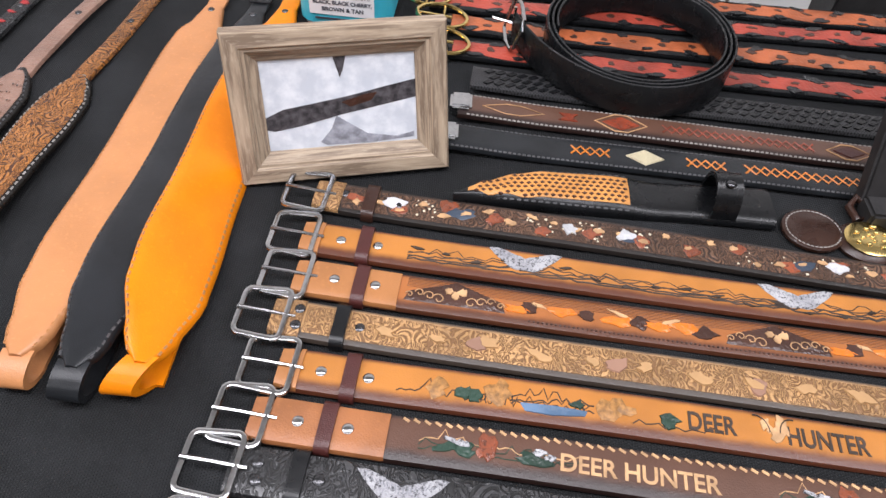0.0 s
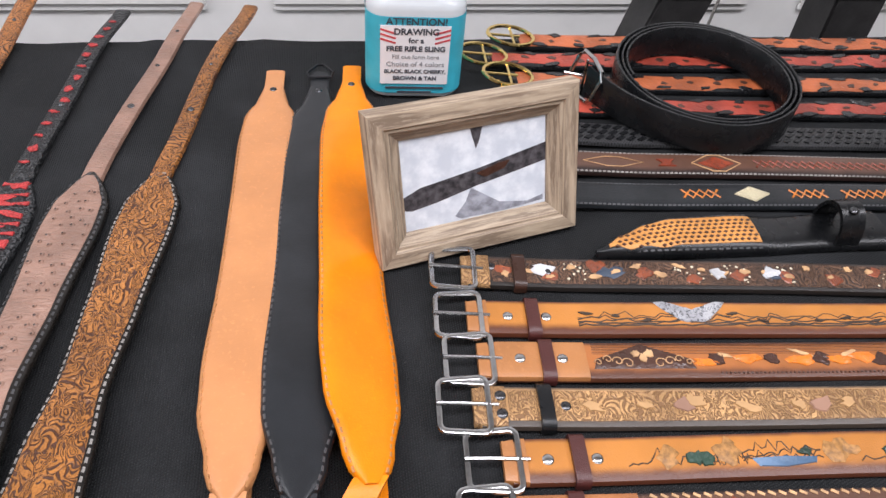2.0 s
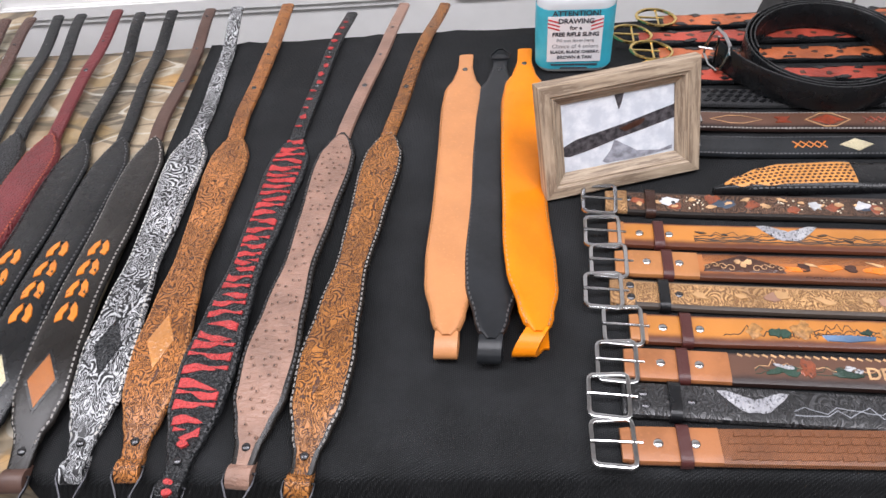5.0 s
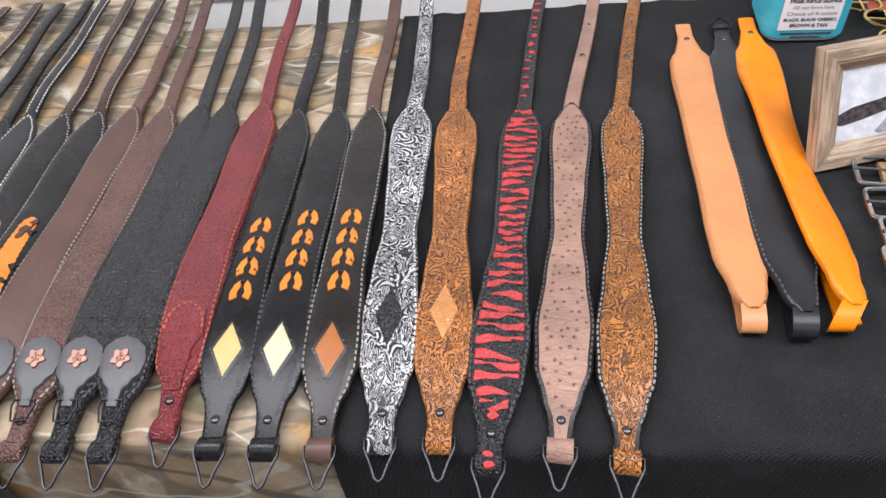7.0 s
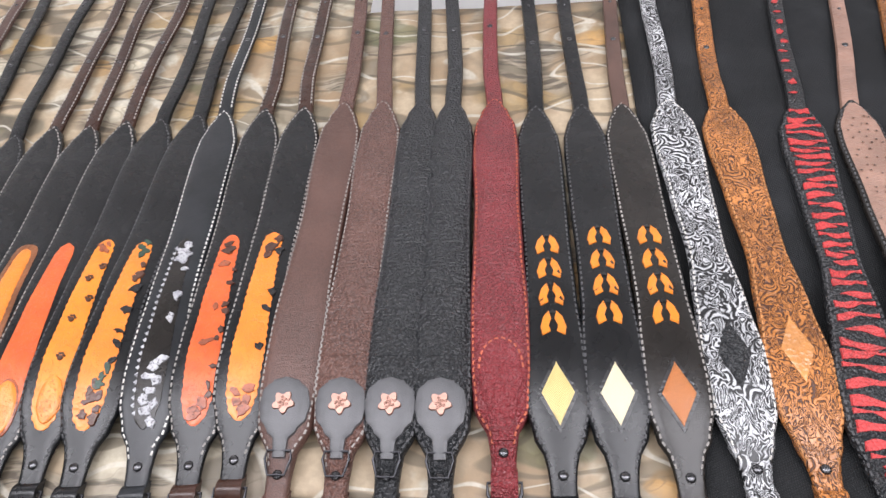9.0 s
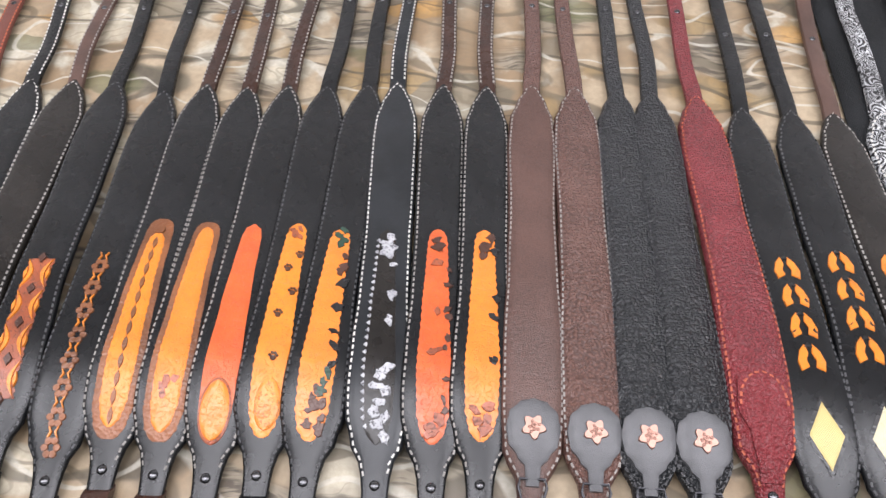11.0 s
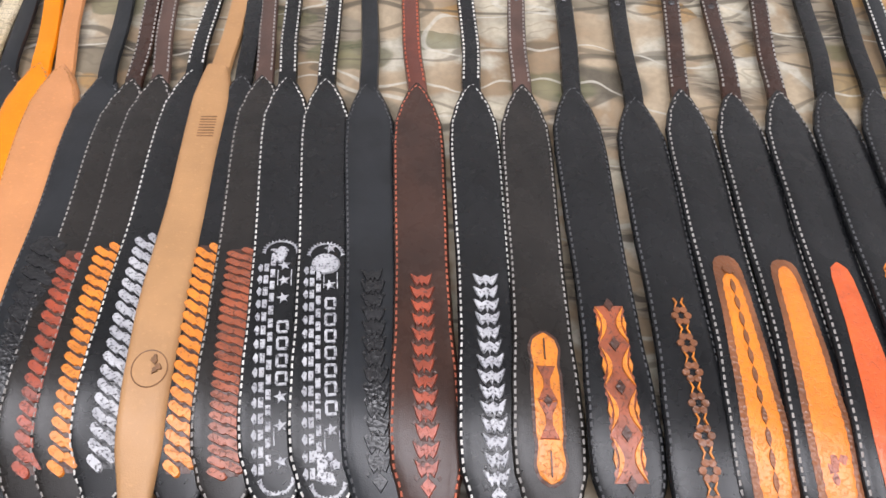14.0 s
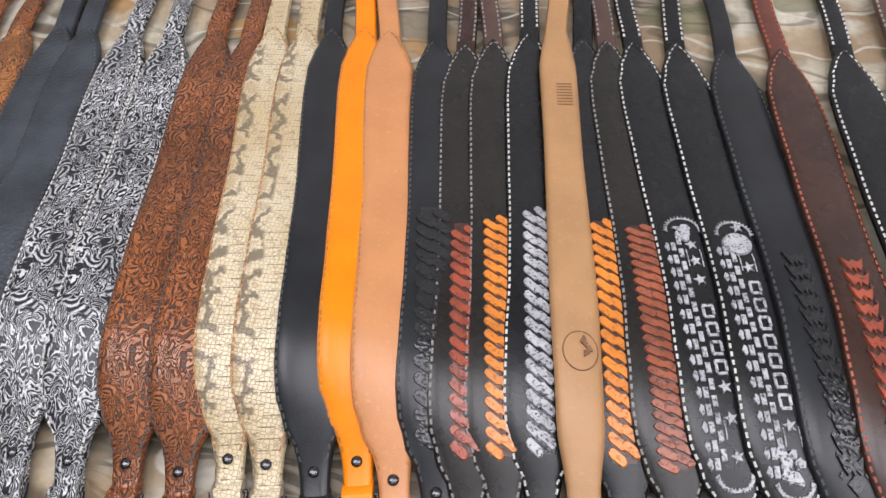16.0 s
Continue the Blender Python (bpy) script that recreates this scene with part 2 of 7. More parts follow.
def rubbed_white():
    """White paint rubbed over black leather, worn through in specks."""
    m = Mat("white_rubbed_paint", 0.36)
    wear = m.band(m.noise(420, 4), 0.34, 0.50)
    c = m.mix(wear, (0.05, 0.05, 0.055), m.mix(m.band(m.noise(40, 3), 0.3, 0.7), (0.29, 0.29, 0.31), (0.47, 0.47, 0.485)))
    return m.colour(c).bump(m.math("ADD", wear, m.cells(500)), 0.5, 0.0012).m


STAMP_WHITE = rubbed_white()
PAINT_WHITE = leather("white_painted_relief", (0.50, 0.50, 0.51), 0.42, 300, 0.8, 0.2)
STAMP_RED = dyed("red_dyed_leather", (0.29, 0.052, 0.022), 0.34, 0.8, 0.35)
STAMP_RUST = dyed("rust_dyed_leather", (0.27, 0.068, 0.028), 0.34, 0.75, 0.35)
STAMP_YELLOW = dyed("yellow_dyed_leather", (0.64, 0.20, 0.020), 0.33, 0.5, 0.22)
STAMP_BLACK = leather("black_stamped_leather", (0.012, 0.012, 0.013), 0.3, 300, 0.4)
ROSE = metal("rose_copper_medal", (0.42, 0.25, 0.20), 0.46)
CHROME = metal("polished_nickel", (0.50, 0.50, 0.50), 0.17)
BRASS = metal("polished_brass", (0.80, 0.60, 0.24), 0.16)
GUNMETAL = metal("black_nickel", (0.11, 0.11, 0.115), 0.25)
WIRE = metal("black_coated_wire", (0.06, 0.06, 0.065), 0.4)
THREAD_WHITE = leather("white_waxed_thread", (0.62, 0.60, 0.56), 0.7, 2000, 0.3)
THREAD_GREY = leather("grey_waxed_thread", (0.30, 0.28, 0.26), 0.7, 2000, 0.3)
THREAD_DARK = leather("black_waxed_thread", (0.075, 0.075, 0.078), 0.6, 2000, 0.3)
THREAD_RED = leather("red_waxed_thread", (0.42, 0.11, 0.06), 0.7, 2000, 0.3)
THREAD_TAN = leather("tan_waxed_thread", (0.48, 0.22, 0.08), 0.7, 2000, 0.3)
CLOTH = cloth_black()
CAMO = cloth_camo()


def ostrich():
    m = Mat("ostrich_leather", 0.30)
    c = (0.29, 0.170, 0.125)
    m.colour(m.mix(m.band(m.noise(24, 4), 0.3, 0.7), shade(c, 0.75), shade(c, 1.15)))
    wr = m.noise(1, 3, vec=m.stretch(70, 190, 60), dist=1.5)
    return m.bump(wr, 0.9, 0.003).m


def snakeskin():
    """Python hide: cream belly ribs down the middle, dark-edged saddles along both sides, small scales all over."""
    m = Mat("python_skin", 0.34)
    xyz = m.uvmap()
    u = m.node("SeparateXYZ", 0, Vector=xyz)
    v = m.node("SeparateXYZ", 1, Vector=xyz)
    wob = m.math("MULTIPLY", m.math("SUBTRACT", m.noise(40, 3), 0.5), 0.012)
    off = m.math("ABSOLUTE", m.math("ADD", m.math("SUBTRACT", u, 0.003), wob))
    side = m.band(off, 0.009, 0.014)
    edge = m.band(m.cells(260, "DISTANCE_TO_EDGE", rand=0.5), 0.02, 0.10)
    saddle = m.cells(38, "DISTANCE_TO_EDGE", vec=m.warp(120, 0.016), rand=0.85)
    rim = m.math("MULTIPLY", m.band(saddle, 0.16, 0.05), side)
    core = m.math("MULTIPLY", m.band(saddle, 0.20, 0.30), side)
    rib = m.band(m.math("PINGPONG", m.math("MULTIPLY", v, 230.0), 1.0), 0.16, 0.04)
    rib = m.math("MULTIPLY", m.math("MULTIPLY", rib, m.math("SUBTRACT", 1.0, side)), m.band(m.noise(120, 2), 0.42, 0.55))
    c = m.mix(m.band(m.noise(14, 3), 0.3, 0.7), (0.54, 0.42, 0.24), (0.68, 0.58, 0.40))
    c = m.mix(m.math("MULTIPLY", core, 0.5), c, (0.40, 0.28, 0.14))
    c = m.mix(m.math("MULTIPLY", rim, 0.8), c, (0.10, 0.075, 0.05))
    c = m.mix(m.math("MULTIPLY", rib, 0.75), c, (0.13, 0.10, 0.065))
    c = m.mix(m.math("MULTIPLY", m.math("SUBTRACT", 1.0, edge), 0.5), c, (0.20, 0.15, 0.09))
    return m.colour(c).bump(m.math("SUBTRACT", edge, rib), 0.6, 0.0012).m


def basket(name, hi, lo, scale=260):
    m = Mat(name, 0.36)
    a = m.node("TexWave", 1, Vector=m.node("Mapping", 0, Vector=m.obj, Rotation=(0, 0, 0.7)), Scale=scale, Distortion=0.3)
    b = m.node("TexWave", 1, Vector=m.node("Mapping", 0, Vector=m.obj, Rotation=(0, 0, -0.8)), Scale=scale, Distortion=0.3)
    k = m.math("MAXIMUM", m.band(a, 0.55, 0.9), m.band(b, 0.6, 0.9))
    m.colour(m.mix(k, lo, m.mix(m.band(m.noise(20, 3), 0.3, 0.7), shade(hi, 0.8), shade(hi, 1.2))))
    return m.bump(k, 0.8, 0.0015).m


OSTRICH = ostrich()
SNAKE = snakeskin()
BASKET_BROWN = basket("basket_stamped_brown", (0.30, 0.12, 0.05), (0.09, 0.03, 0.014), 210)
BASKET_BLACK = basket("basket_woven_black", (0.045, 0.045, 0.048), (0.008, 0.008, 0.008), 120)
WEAVE_ORANGE = basket("lizard_skin_orange", (0.62, 0.22, 0.06), (0.16, 0.05, 0.02), 330)
WEAVE_CREAM = basket("lizard_skin_cream", (0.80, 0.72, 0.50), (0.5, 0.42, 0.25), 330)
WEAVE_GOLD = basket("lizard_skin_gold", (0.66, 0.53, 0.22), (0.42, 0.31, 0.10), 200)


def plain(name, c, rough=0.6, vary=0.1, bump=0.1, scale=30):
    m = Mat(name, rough)
    m.colour(m.mix(m.band(m.noise(scale, 5), 0.3, 0.7), shade(c, 1 - vary), shade(c, 1 + vary)))
    m.rough(m.math("ADD", m.math("MULTIPLY", m.noise(scale * 3, 4), 0.2), rough - 0.1))
    return m.bump(m.noise(scale * 8, 3), bump, 0.001).m


WALLPAINT = plain("white_wall_paint", (0.88, 0.87, 0.85), 0.55, 0.03, 0.08, 12)
CEILINGPAINT = plain("white_ceiling_paint", (0.8, 0.8, 0.79), 0.9, 0.03, 0.2, 20)
CARPET = plain("grey_carpet", (0.16, 0.155, 0.15), 0.95, 0.3, 0.8, 90)
BLACKWOOD = plain("black_painted_wood", (0.020, 0.019, 0.019), 0.5, 0.3, 0.3, 40)
LABEL = plain("white_paper", (0.82, 0.82, 0.83), 0.7, 0.02, 0.05, 20)
CYAN = plain("turquoise_paper", (0.05, 0.46, 0.60), 0.45, 0.1, 0.1, 25)
LID = plain("black_plastic", (0.012, 0.012, 0.013), 0.28, 0.2, 0.05, 30)
PRINT = plain("dark_print", (0.05, 0.055, 0.07), 0.7, 0.1, 0.05, 30)
PRINT_GREY = plain("grey_print", (0.25, 0.26, 0.28), 0.7, 0.1, 0.05, 30)
PRINT_RED = plain("red_print", (0.55, 0.06, 0.07), 0.7, 0.1, 0.05, 30)
BURN = plain("brown_stamp_ink", (0.16, 0.075, 0.03), 0.5, 0.3, 0.1, 60)
LETTER = plain("dark_letter_paint", (0.045, 0.03, 0.022), 0.45, 0.3, 0.1, 60)
LETTER_TAN = plain("tan_letter_paint", (0.50, 0.30, 0.15), 0.45, 0.3, 0.1, 60)


def glass():
    m = Mat("clear_plastic", 0.12)
    m.b.inputs["Transmission Weight"].default_value = 0.35
    m.b.inputs["IOR"].default_value = 1.4
    m.colour((0.80, 0.84, 0.86))
    return m.m


GLASS = glass()


def wood_grey():
    """Weathered grey-brown moulding with long grain."""
    m = Mat("weathered_wood", 0.55)
    u = m.uvmap()
    g = m.noise(1, 4, vec=m.stretch(14, 420, 1, u), dist=0.4)
    f = m.noise(1, 3, vec=m.stretch(60, 1500, 1, u))
    c = m.mix(m.band(g, 0.35, 0.66), (0.20, 0.145, 0.10), (0.44, 0.345, 0.245))
    c = m.mix(m.math("MULTIPLY", m.band(f, 0.5, 0.7), 0.5), c, (0.52, 0.43, 0.32))
    return m.colour(c).bump(m.math("ADD", g, f), 0.35, 0.001).m


WOOD = wood_grey()


def photo():
    """A faded snapshot under glass: pale snow and a dark blurred trunk-like band."""
    m = Mat("photo_print", 0.18)
    u = m.uvmap()
    n = m.noise(5, 4, vec=u)
    return m.colour(m.mix(m.band(n, 0.35, 0.7), (0.56, 0.60, 0.66), (0.76, 0.79, 0.83))).m


PHOTO = photo()
PHOTO_DARK = plain("photo_dark_patch", (0.06, 0.055, 0.06), 0.2, 0.6, 0.0, 120)
PHOTO_MID = plain("photo_grey_patch", (0.28, 0.29, 0.33), 0.2, 0.4, 0.0, 90)

# ---- mesh helpers ----
TOP = 0.75


def part(name, bm, material, parent, label="", smooth=True):
    """Links a bmesh as one mesh object under a thing or a part, in the thing's own axes."""
    me = bpy.data.meshes.new(name)
    bmesh.ops.recalc_face_normals(bm, faces=bm.faces)
    bm.to_mesh(me)
    bm.free()
    me.materials.append(material)
    if smooth:
        me.polygons.foreach_set("use_smooth", [True] * len(me.polygons))
        me.set_sharp_from_angle(angle=radians(42))
    ob = new(name, me)
    ob.parent = parent
    if label:
        tagged(ob, label)
    if name == "stitching":
        tagged(ob, label, kind="stuff")
    return ob


def thing(name, at, label, category, group="", kind=""):
    ob = new(name)
    ob.location = at
    ob.empty_display_size = 0.02
    return tagged(ob, label, category, group, kind)


def structure(name, bm, material, label, smooth=False):
    ob = part(name, bm, material, None, "", smooth)
    return tagged(ob, label, name.split("_")[0], kind="structure")


def box(bm, x0, y0, z0, x1, y1, z1):
    v = [bm.verts.new((x, y, z)) for z in (z0, z1) for x, y in ((x0, y0), (x1, y0), (x1, y1), (x0, y1))]
    for f in ((0, 1, 2, 3), (4, 5, 6, 7), (0, 1, 5, 4), (1, 2, 6, 5), (2, 3, 7, 6), (3, 0, 4, 7)):
        bm.faces.new([v[i] for i in f])


def soft_box(bm, x0, y0, z0, x1, y1, z1, r=0.003):
    b = bmesh.new()
    box(b, x0, y0, z0, x1, y1, z1)
    bmesh.ops.bevel(b, geom=b.edges, offset=r, segments=2, affect="EDGES")
    add(bm, b)


def add(bm, other):
    me = bpy.data.meshes.new("scrap")
    other.to_mesh(me)
    other.free()
    bm.from_mesh(me)
    bpy.data.meshes.remove(me)


def tube(bm, pts, r, sides=8, closed=False, flat=1.0):
    """A round bar along a line of points; flat squashes it in height."""
    pts = [Vector(p) for p in pts]
    n, rings = len(pts), []
    for i, p in enumerate(pts):
        a = pts[(i - 1) % n] if closed or i else p
        b = pts[(i + 1) % n] if closed or i < n - 1 else p
        d = (b - a).normalized()
        up = Vector((0, 0, 1)) if abs(d.z) < 0.9 else Vector((1, 0, 0))
        s = d.cross(up).normalized()
        w = s.cross(d).normalized()
        rings.append([bm.verts.new(p + (s * math.cos(k * math.tau / sides) + w * flat * math.sin(k * math.tau / sides)) * r) for k in range(sides)])
    for i in range(n if closed else n - 1):
        A, B = rings[i], rings[(i + 1) % n]
        for k in range(sides):
            bm.faces.new((A[k], A[(k + 1) % sides], B[(k + 1) % sides], B[k]))
    if not closed:
        bm.faces.new(rings[0])
        bm.faces.new(rings[-1])


def dome(bm, c, r, h, sides=10, squash=1.0):
    """A low button with a rounded top, standing on its foot at c."""
    c = Vector(c)
    rings = []
    for rr, hh in ((1.0, 0.0), (1.0, 0.3), (0.8, 0.75), (0.4, 0.97)):
        rings.append([bm.verts.new(c + Vector((math.cos(k * math.tau / sides) * r * rr, math.sin(k * math.tau / sides) * r * rr * squash, h * hh))) for k in range(sides)])
    for A, B in zip(rings, rings[1:]):
        for k in range(sides):
            bm.faces.new((A[k], A[(k + 1) % sides], B[(k + 1) % sides], B[k]))
    bm.faces.new(rings[-1])


def ease(x, lo, hi):
    t = max(0.0, min(1.0, (x - lo) / (hi - lo)))
    return t * t * (3 - 2 * t)


def along(table, x):
    """Smooth reading of a short table of (place, value)."""
    for (a, p), (b, q) in zip(table, table[1:]):
        if x <= b:
            t = max(0.0, (x - a) / (b - a))
            return p + (q - p) * t * t * (3 - 2 * t)
    return table[-1][1]


class Strip:
    """A flat leather band in space: u across it, v along it, h above its face, all in metres."""

    def __init__(self, at, start, end, side=1, z=0.0, tilt=0.0, sway=None, rise=None):
        self.at, self.a = Vector(at), Vector((*start, 0))
        d = Vector((*end, 0)) - self.a
        self.length = d.length
        self.d = d.normalized()
        self.r = Vector((self.d.y, -self.d.x, 0)) * side
        self.z, self.tilt = z, tilt
        self.sway = sway or (lambda v: 0.0)
        self.rise = rise or (lambda u, v: 0.0)

    def p(self, u, v, h=0.0):
        up = self.rise(u, v)
        q = self.a + self.d * v + self.r * (u + self.sway(v))
        q.z = self.z - self.tilt * u + up + h
        return q - self.at


def slab(s, v0, v1, half, top, nv=30, nu=8, mid=None, base=0.0, wave=None):
    """A closed slab on a strip: half(v) is its half width, top(f, v) its height at f in -1..1 across."""
    bm = bmesh.new()
    uv = bm.loops.layers.uv.new("UVMap")
    mid = mid or (lambda v: 0.0)
    rows, coord = [], {}
    for i in range(nv + 1):
        v = v0 + (v1 - v0) * i / nv
        w, m = half(v), mid(v)
        row = []
        for j in range(nu + 1):
            f = math.sin((2 * j / nu - 1) * math.pi / 2)
            b = bm.verts.new(s.p(m + f * w, v, top(f, v)))
            coord[b] = (m + f * w, v)
            row.append(b)
        for f in (1, -1):
            b = bm.verts.new(s.p(m + f * w, v, base))
            coord[b] = (m + f * w * 1.05, v)
            row.append(b)
        rows.append(row)
    for A, B in zip(rows, rows[1:]):
        n = len(A)
        for k in range(n):
            bm.faces.new((A[k], A[(k + 1) % n], B[(k + 1) % n], B[k]))
    bm.faces.new(rows[0])
    bm.faces.new(rows[-1])
    for f in bm.faces:
        for lo in f.loops:
            lo[uv].uv = coord[lo.vert]
    return bm


def stamp(bm, s, u, v, shape, h0, h1, turn=0.0, size=1.0):
    """A small flat relief of the given outline, laid on the strip at (u, v)."""
    c, k = math.cos(turn), math.sin(turn)
    pts = [(u + size * (x * c - y * k), v + size * (x * k + y * c)) for x, y in shape]
    lo = [bm.verts.new(s.p(a, b, h0)) for a, b in pts]
    mu, mv = sum(a for a, b in pts) / len(pts), sum(b for a, b in pts) / len(pts)
    hi = [bm.verts.new(s.p(mu + (a - mu) * 0.9, mv + (b - mv) * 0.9, h1)) for a, b in pts]
    n = len(pts)
    for i in range(n):
        bm.faces.new((lo[i], lo[(i + 1) % n], hi[(i + 1) % n], hi[i]))
    bm.faces.new(hi)


def ring_shape(n, r, inner=1.0, start=0.0):
    """A regular outline; with inner under one, a star."""
    return [(r * (inner if i % 2 else 1.0) * math.cos(start + i * math.tau / n), r * (inner if i % 2 else 1.0) * math.sin(start + i * math.tau / n)) for i in range(n)]


def blob(rng, rx, ry, n=11, rough=0.35):
    return [(rx * (1 + rng.uniform(-rough, rough)) * math.cos(i * math.tau / n), ry * (1 + rng.uniform(-rough, rough)) * math.sin(i * math.tau / n)) for i in range(n)]


def run_stitch(bm, s, line, pitch=0.0070, dash=0.0042, w=0.0012, h=0.0011):
    """Dashes along a line of (u, v, height) points."""
    carry = 0.0
    for (u0, v0, h0), (u1, v1, h1) in zip(line, line[1:]):
        seg = math.hypot(u1 - u0, v1 - v0)
        du, dv = ((u1 - u0) / seg, (v1 - v0) / seg) if seg else (0, 1)
        x = carry
        while x < seg:
            f = x / seg
            u, v, hh = u0 + (u1 - u0) * f, v0 + (v1 - v0) * f, h0 + (h1 - h0) * f
            a = [(u - dv * w, v + du * w), (u + dv * w, v - du * w), (u + dv * w + du * dash, v - du * w + dv * dash), (u - dv * w + du * dash, v + du * w + dv * dash)]
            lo = [bm.verts.new(s.p(*q, hh - 0.0004)) for q in a]
            m0, m1 = bm.verts.new(s.p(u, v, hh + h * 0.5)), bm.verts.new(s.p(u + du * dash, v + dv * dash, hh + h * 0.5))
            mm = bm.verts.new(s.p(u + du * dash / 2, v + dv * dash / 2, hh + h))
            bm.faces.new((lo[0], m0, mm, m1, lo[3]))
            bm.faces.new((lo[1], lo[2], m1, mm, m0))
            x += pitch
        carry = x - seg


# ---- room ----
bm = bmesh.new()
box(bm, -6, -5, -0.06, 5, 1.62, 0)
structure("floor", bm, CARPET, "grey low-pile carpet floor of a hall")
bm = bmesh.new()
box(bm, -6, -5, 2.7, 5, 1.62, 2.8)
structure("ceiling", bm, CEILINGPAINT, "plain white ceiling with light panels")
WALL_Y = 1.30
bm = bmesh.new()
box(bm, -6, WALL_Y, 0, 5, WALL_Y + 0.12, 2.7)
wall = structure("wall_north", bm, WALLPAINT, "white panelled wall behind the tables")
for n, (x0, y0, x1, y1) in (("wall_south", (-6, -5.1, 5, -5)), ("wall_west", (-6.1, -5, -6, 1.62)), ("wall_east", (5, -5, 5.1, 1.62))):
    bm = bmesh.new()
    box(bm, x0, y0, 0, x1, y1, 2.7)
    structure(n, bm, WALLPAINT, "plain white wall that closes the hall")


def moulding(x0, x1, z, deep, high):
    """A stepped horizontal strip on the wall."""
    bm = bmesh.new()
    soft_box(bm, x0, WALL_Y - deep, z, x1, WALL_Y + 0.001, z + high, 0.004)
    soft_box(bm, x0, WALL_Y - deep * 0.55, z - high * 0.45, x1, WALL_Y + 0.001, z + 0.001, 0.003)
    ob = part("trim", bm, WALLPAINT, None)
    return tagged(ob, "white painted panel moulding on the wall", "trim", kind="structure")


def stile(x, z0, z1):
    bm = bmesh.new()
    soft_box(bm, x, WALL_Y - 0.014, z0, x + 0.035, WALL_Y + 0.001, z1, 0.004)
    ob = part("trim", bm, WALLPAINT, None)
    return tagged(ob, "white painted upright panel moulding on the wall", "trim", kind="structure")


PANEL = 1.15
for i in range(-5, 4):
    x = 0.12 + i * PANEL
    moulding(x, x + PANEL - 0.13, 0.525, 0.016, 0.035)
    moulding(x, x + PANEL - 0.13, 1.50, 0.016, 0.035)
    stile(x, 0.555, 1.505)
    stile(x + PANEL - 0.165, 0.555, 1.505)
bm = bmesh.new()
soft_box(bm, -5.99, WALL_Y - 0.018, 0, 4.99, WALL_Y, 0.14, 0.005)
tagged(part("baseboard", bm, WALLPAINT, None), "white painted baseboard", "baseboard", kind="structure")

for lx in (-2.6, -1.1, 0.4, 1.9):
    for ly, w in ((-0.05, 0.72), (-1.6, 0.6)):
        fixture = thing("ceiling_light", (lx, ly, 2.7), "white metal ceiling light with a bright diffuser", "ceiling light", "ceiling lights")
        bm = bmesh.new()
        box(bm, -0.63, -w / 2 - 0.03, -0.03, -0.60, w / 2 + 0.03, 0)
        box(bm, 0.60, -w / 2 - 0.03, -0.03, 0.63, w / 2 + 0.03, 0)
        box(bm, -0.60, -w / 2 - 0.03, -0.03, 0.60, -w / 2, 0)
        box(bm, -0.60, w / 2, -0.03, 0.60, w / 2 + 0.03, 0)
        part("frame", bm, CEILINGPAINT, fixture, smooth=False)

# ---- tables and cloths ----


def folding_table(x0, x1, label):
    t = thing("folding_table", (x0, 0, 0), label, "table", "display tables")
    bm = bmesh.new()
    soft_box(bm, 0, 0.012, TOP - 0.045, x1 - x0, 0.765, TOP - 0.013, 0.006)
    part("tabletop", bm, CEILINGPAINT, t)
    for x in (0.18, x1 - x0 - 0.18):
        for y in (0.09, 0.69):
            bm = bmesh.new()
            tube(bm, [(x, y, 0), (x, y, TOP - 0.044)], 0.014)
            part("leg", bm, GUNMETAL, t)
    return t


folding_table(-0.62, 1.62, "white folding table hidden under its cloth")
folding_table(-2.90, -0.64, "white folding table hidden under its cloth")


def cloth(name, x0, x1, back, drop, material, label, z, creases, front, seed):
    """A tablecloth: flat on the table with soft creases, rolled over the front edge, hanging in folds."""
    t = thing(name, (x0, 0, TOP), label, "tablecloth", "tablecloths")
    bm = bmesh.new()
    nx = int((x1 - x0) / 0.022)
    prof = [("t", back - (back - 0.02) * i / 34) for i in range(35)] + [("c", a) for a in (20, 45, 70, 90)] + [("h", (i + 1) / 16) for i in range(16)]
    rows = []
    for kind, a in prof:
        row = []
        for i in range(nx + 1):
            x = x0 + (x1 - x0) * i / nx
            wob = noise.noise((x * 2.3, 3.1 + seed, 0)) * 0.004
            if kind == "t":
                y, zz = a, z
                zz += 0.0028 * (noise.noise((x * 7, y * 3.5, seed)) + 0.3) + 0.0012 * noise.noise((x * 22, y * 9, seed + 4)) - 0.0012
                zz += sum(hgt * (0.35 + 0.65 * math.exp(-((x - cx) ** 2 + (y - cy) ** 2) / 0.09)) * math.exp(-(((x - cx) * math.cos(an) + (y - cy) * math.sin(an) + 0.012 * noise.noise((x * 9, y * 9, cx * 40))) / wid) ** 2) for cx, cy, an, wid, hgt in creases)
            elif kind == "c":
                y, zz = 0.02 - 0.016 * math.sin(radians(a)) + front, z - 0.014 * (1 - math.cos(radians(a)))
            else:
                fold = 0.5 + 0.5 * noise.noise((x * 6.0, seed, a * 0.5))
                fold += 0.30 * math.sin(x * 26 + 3 * noise.noise((x * 2, seed, 7)))
                y = 0.004 + front - 0.004 - 0.035 * a ** 0.7 * fold - 0.02 * a
                zz = z - 0.014 - drop * a
            row.append(bm.verts.new((x - x0, y + (wob if kind != "t" or y < 0.04 else 0), zz - TOP)))
        rows.append(row)
    for A, B in zip(rows, rows[1:]):
        for k in range(nx):
            bm.faces.new((A[k], A[k + 1], B[k + 1], B[k]))
    ob = part("fabric", bm, material, t)
    m = ob.modifiers.new("thick", "SOLIDIFY")
    m.thickness, m.offset = 0.0012, -1
    return t


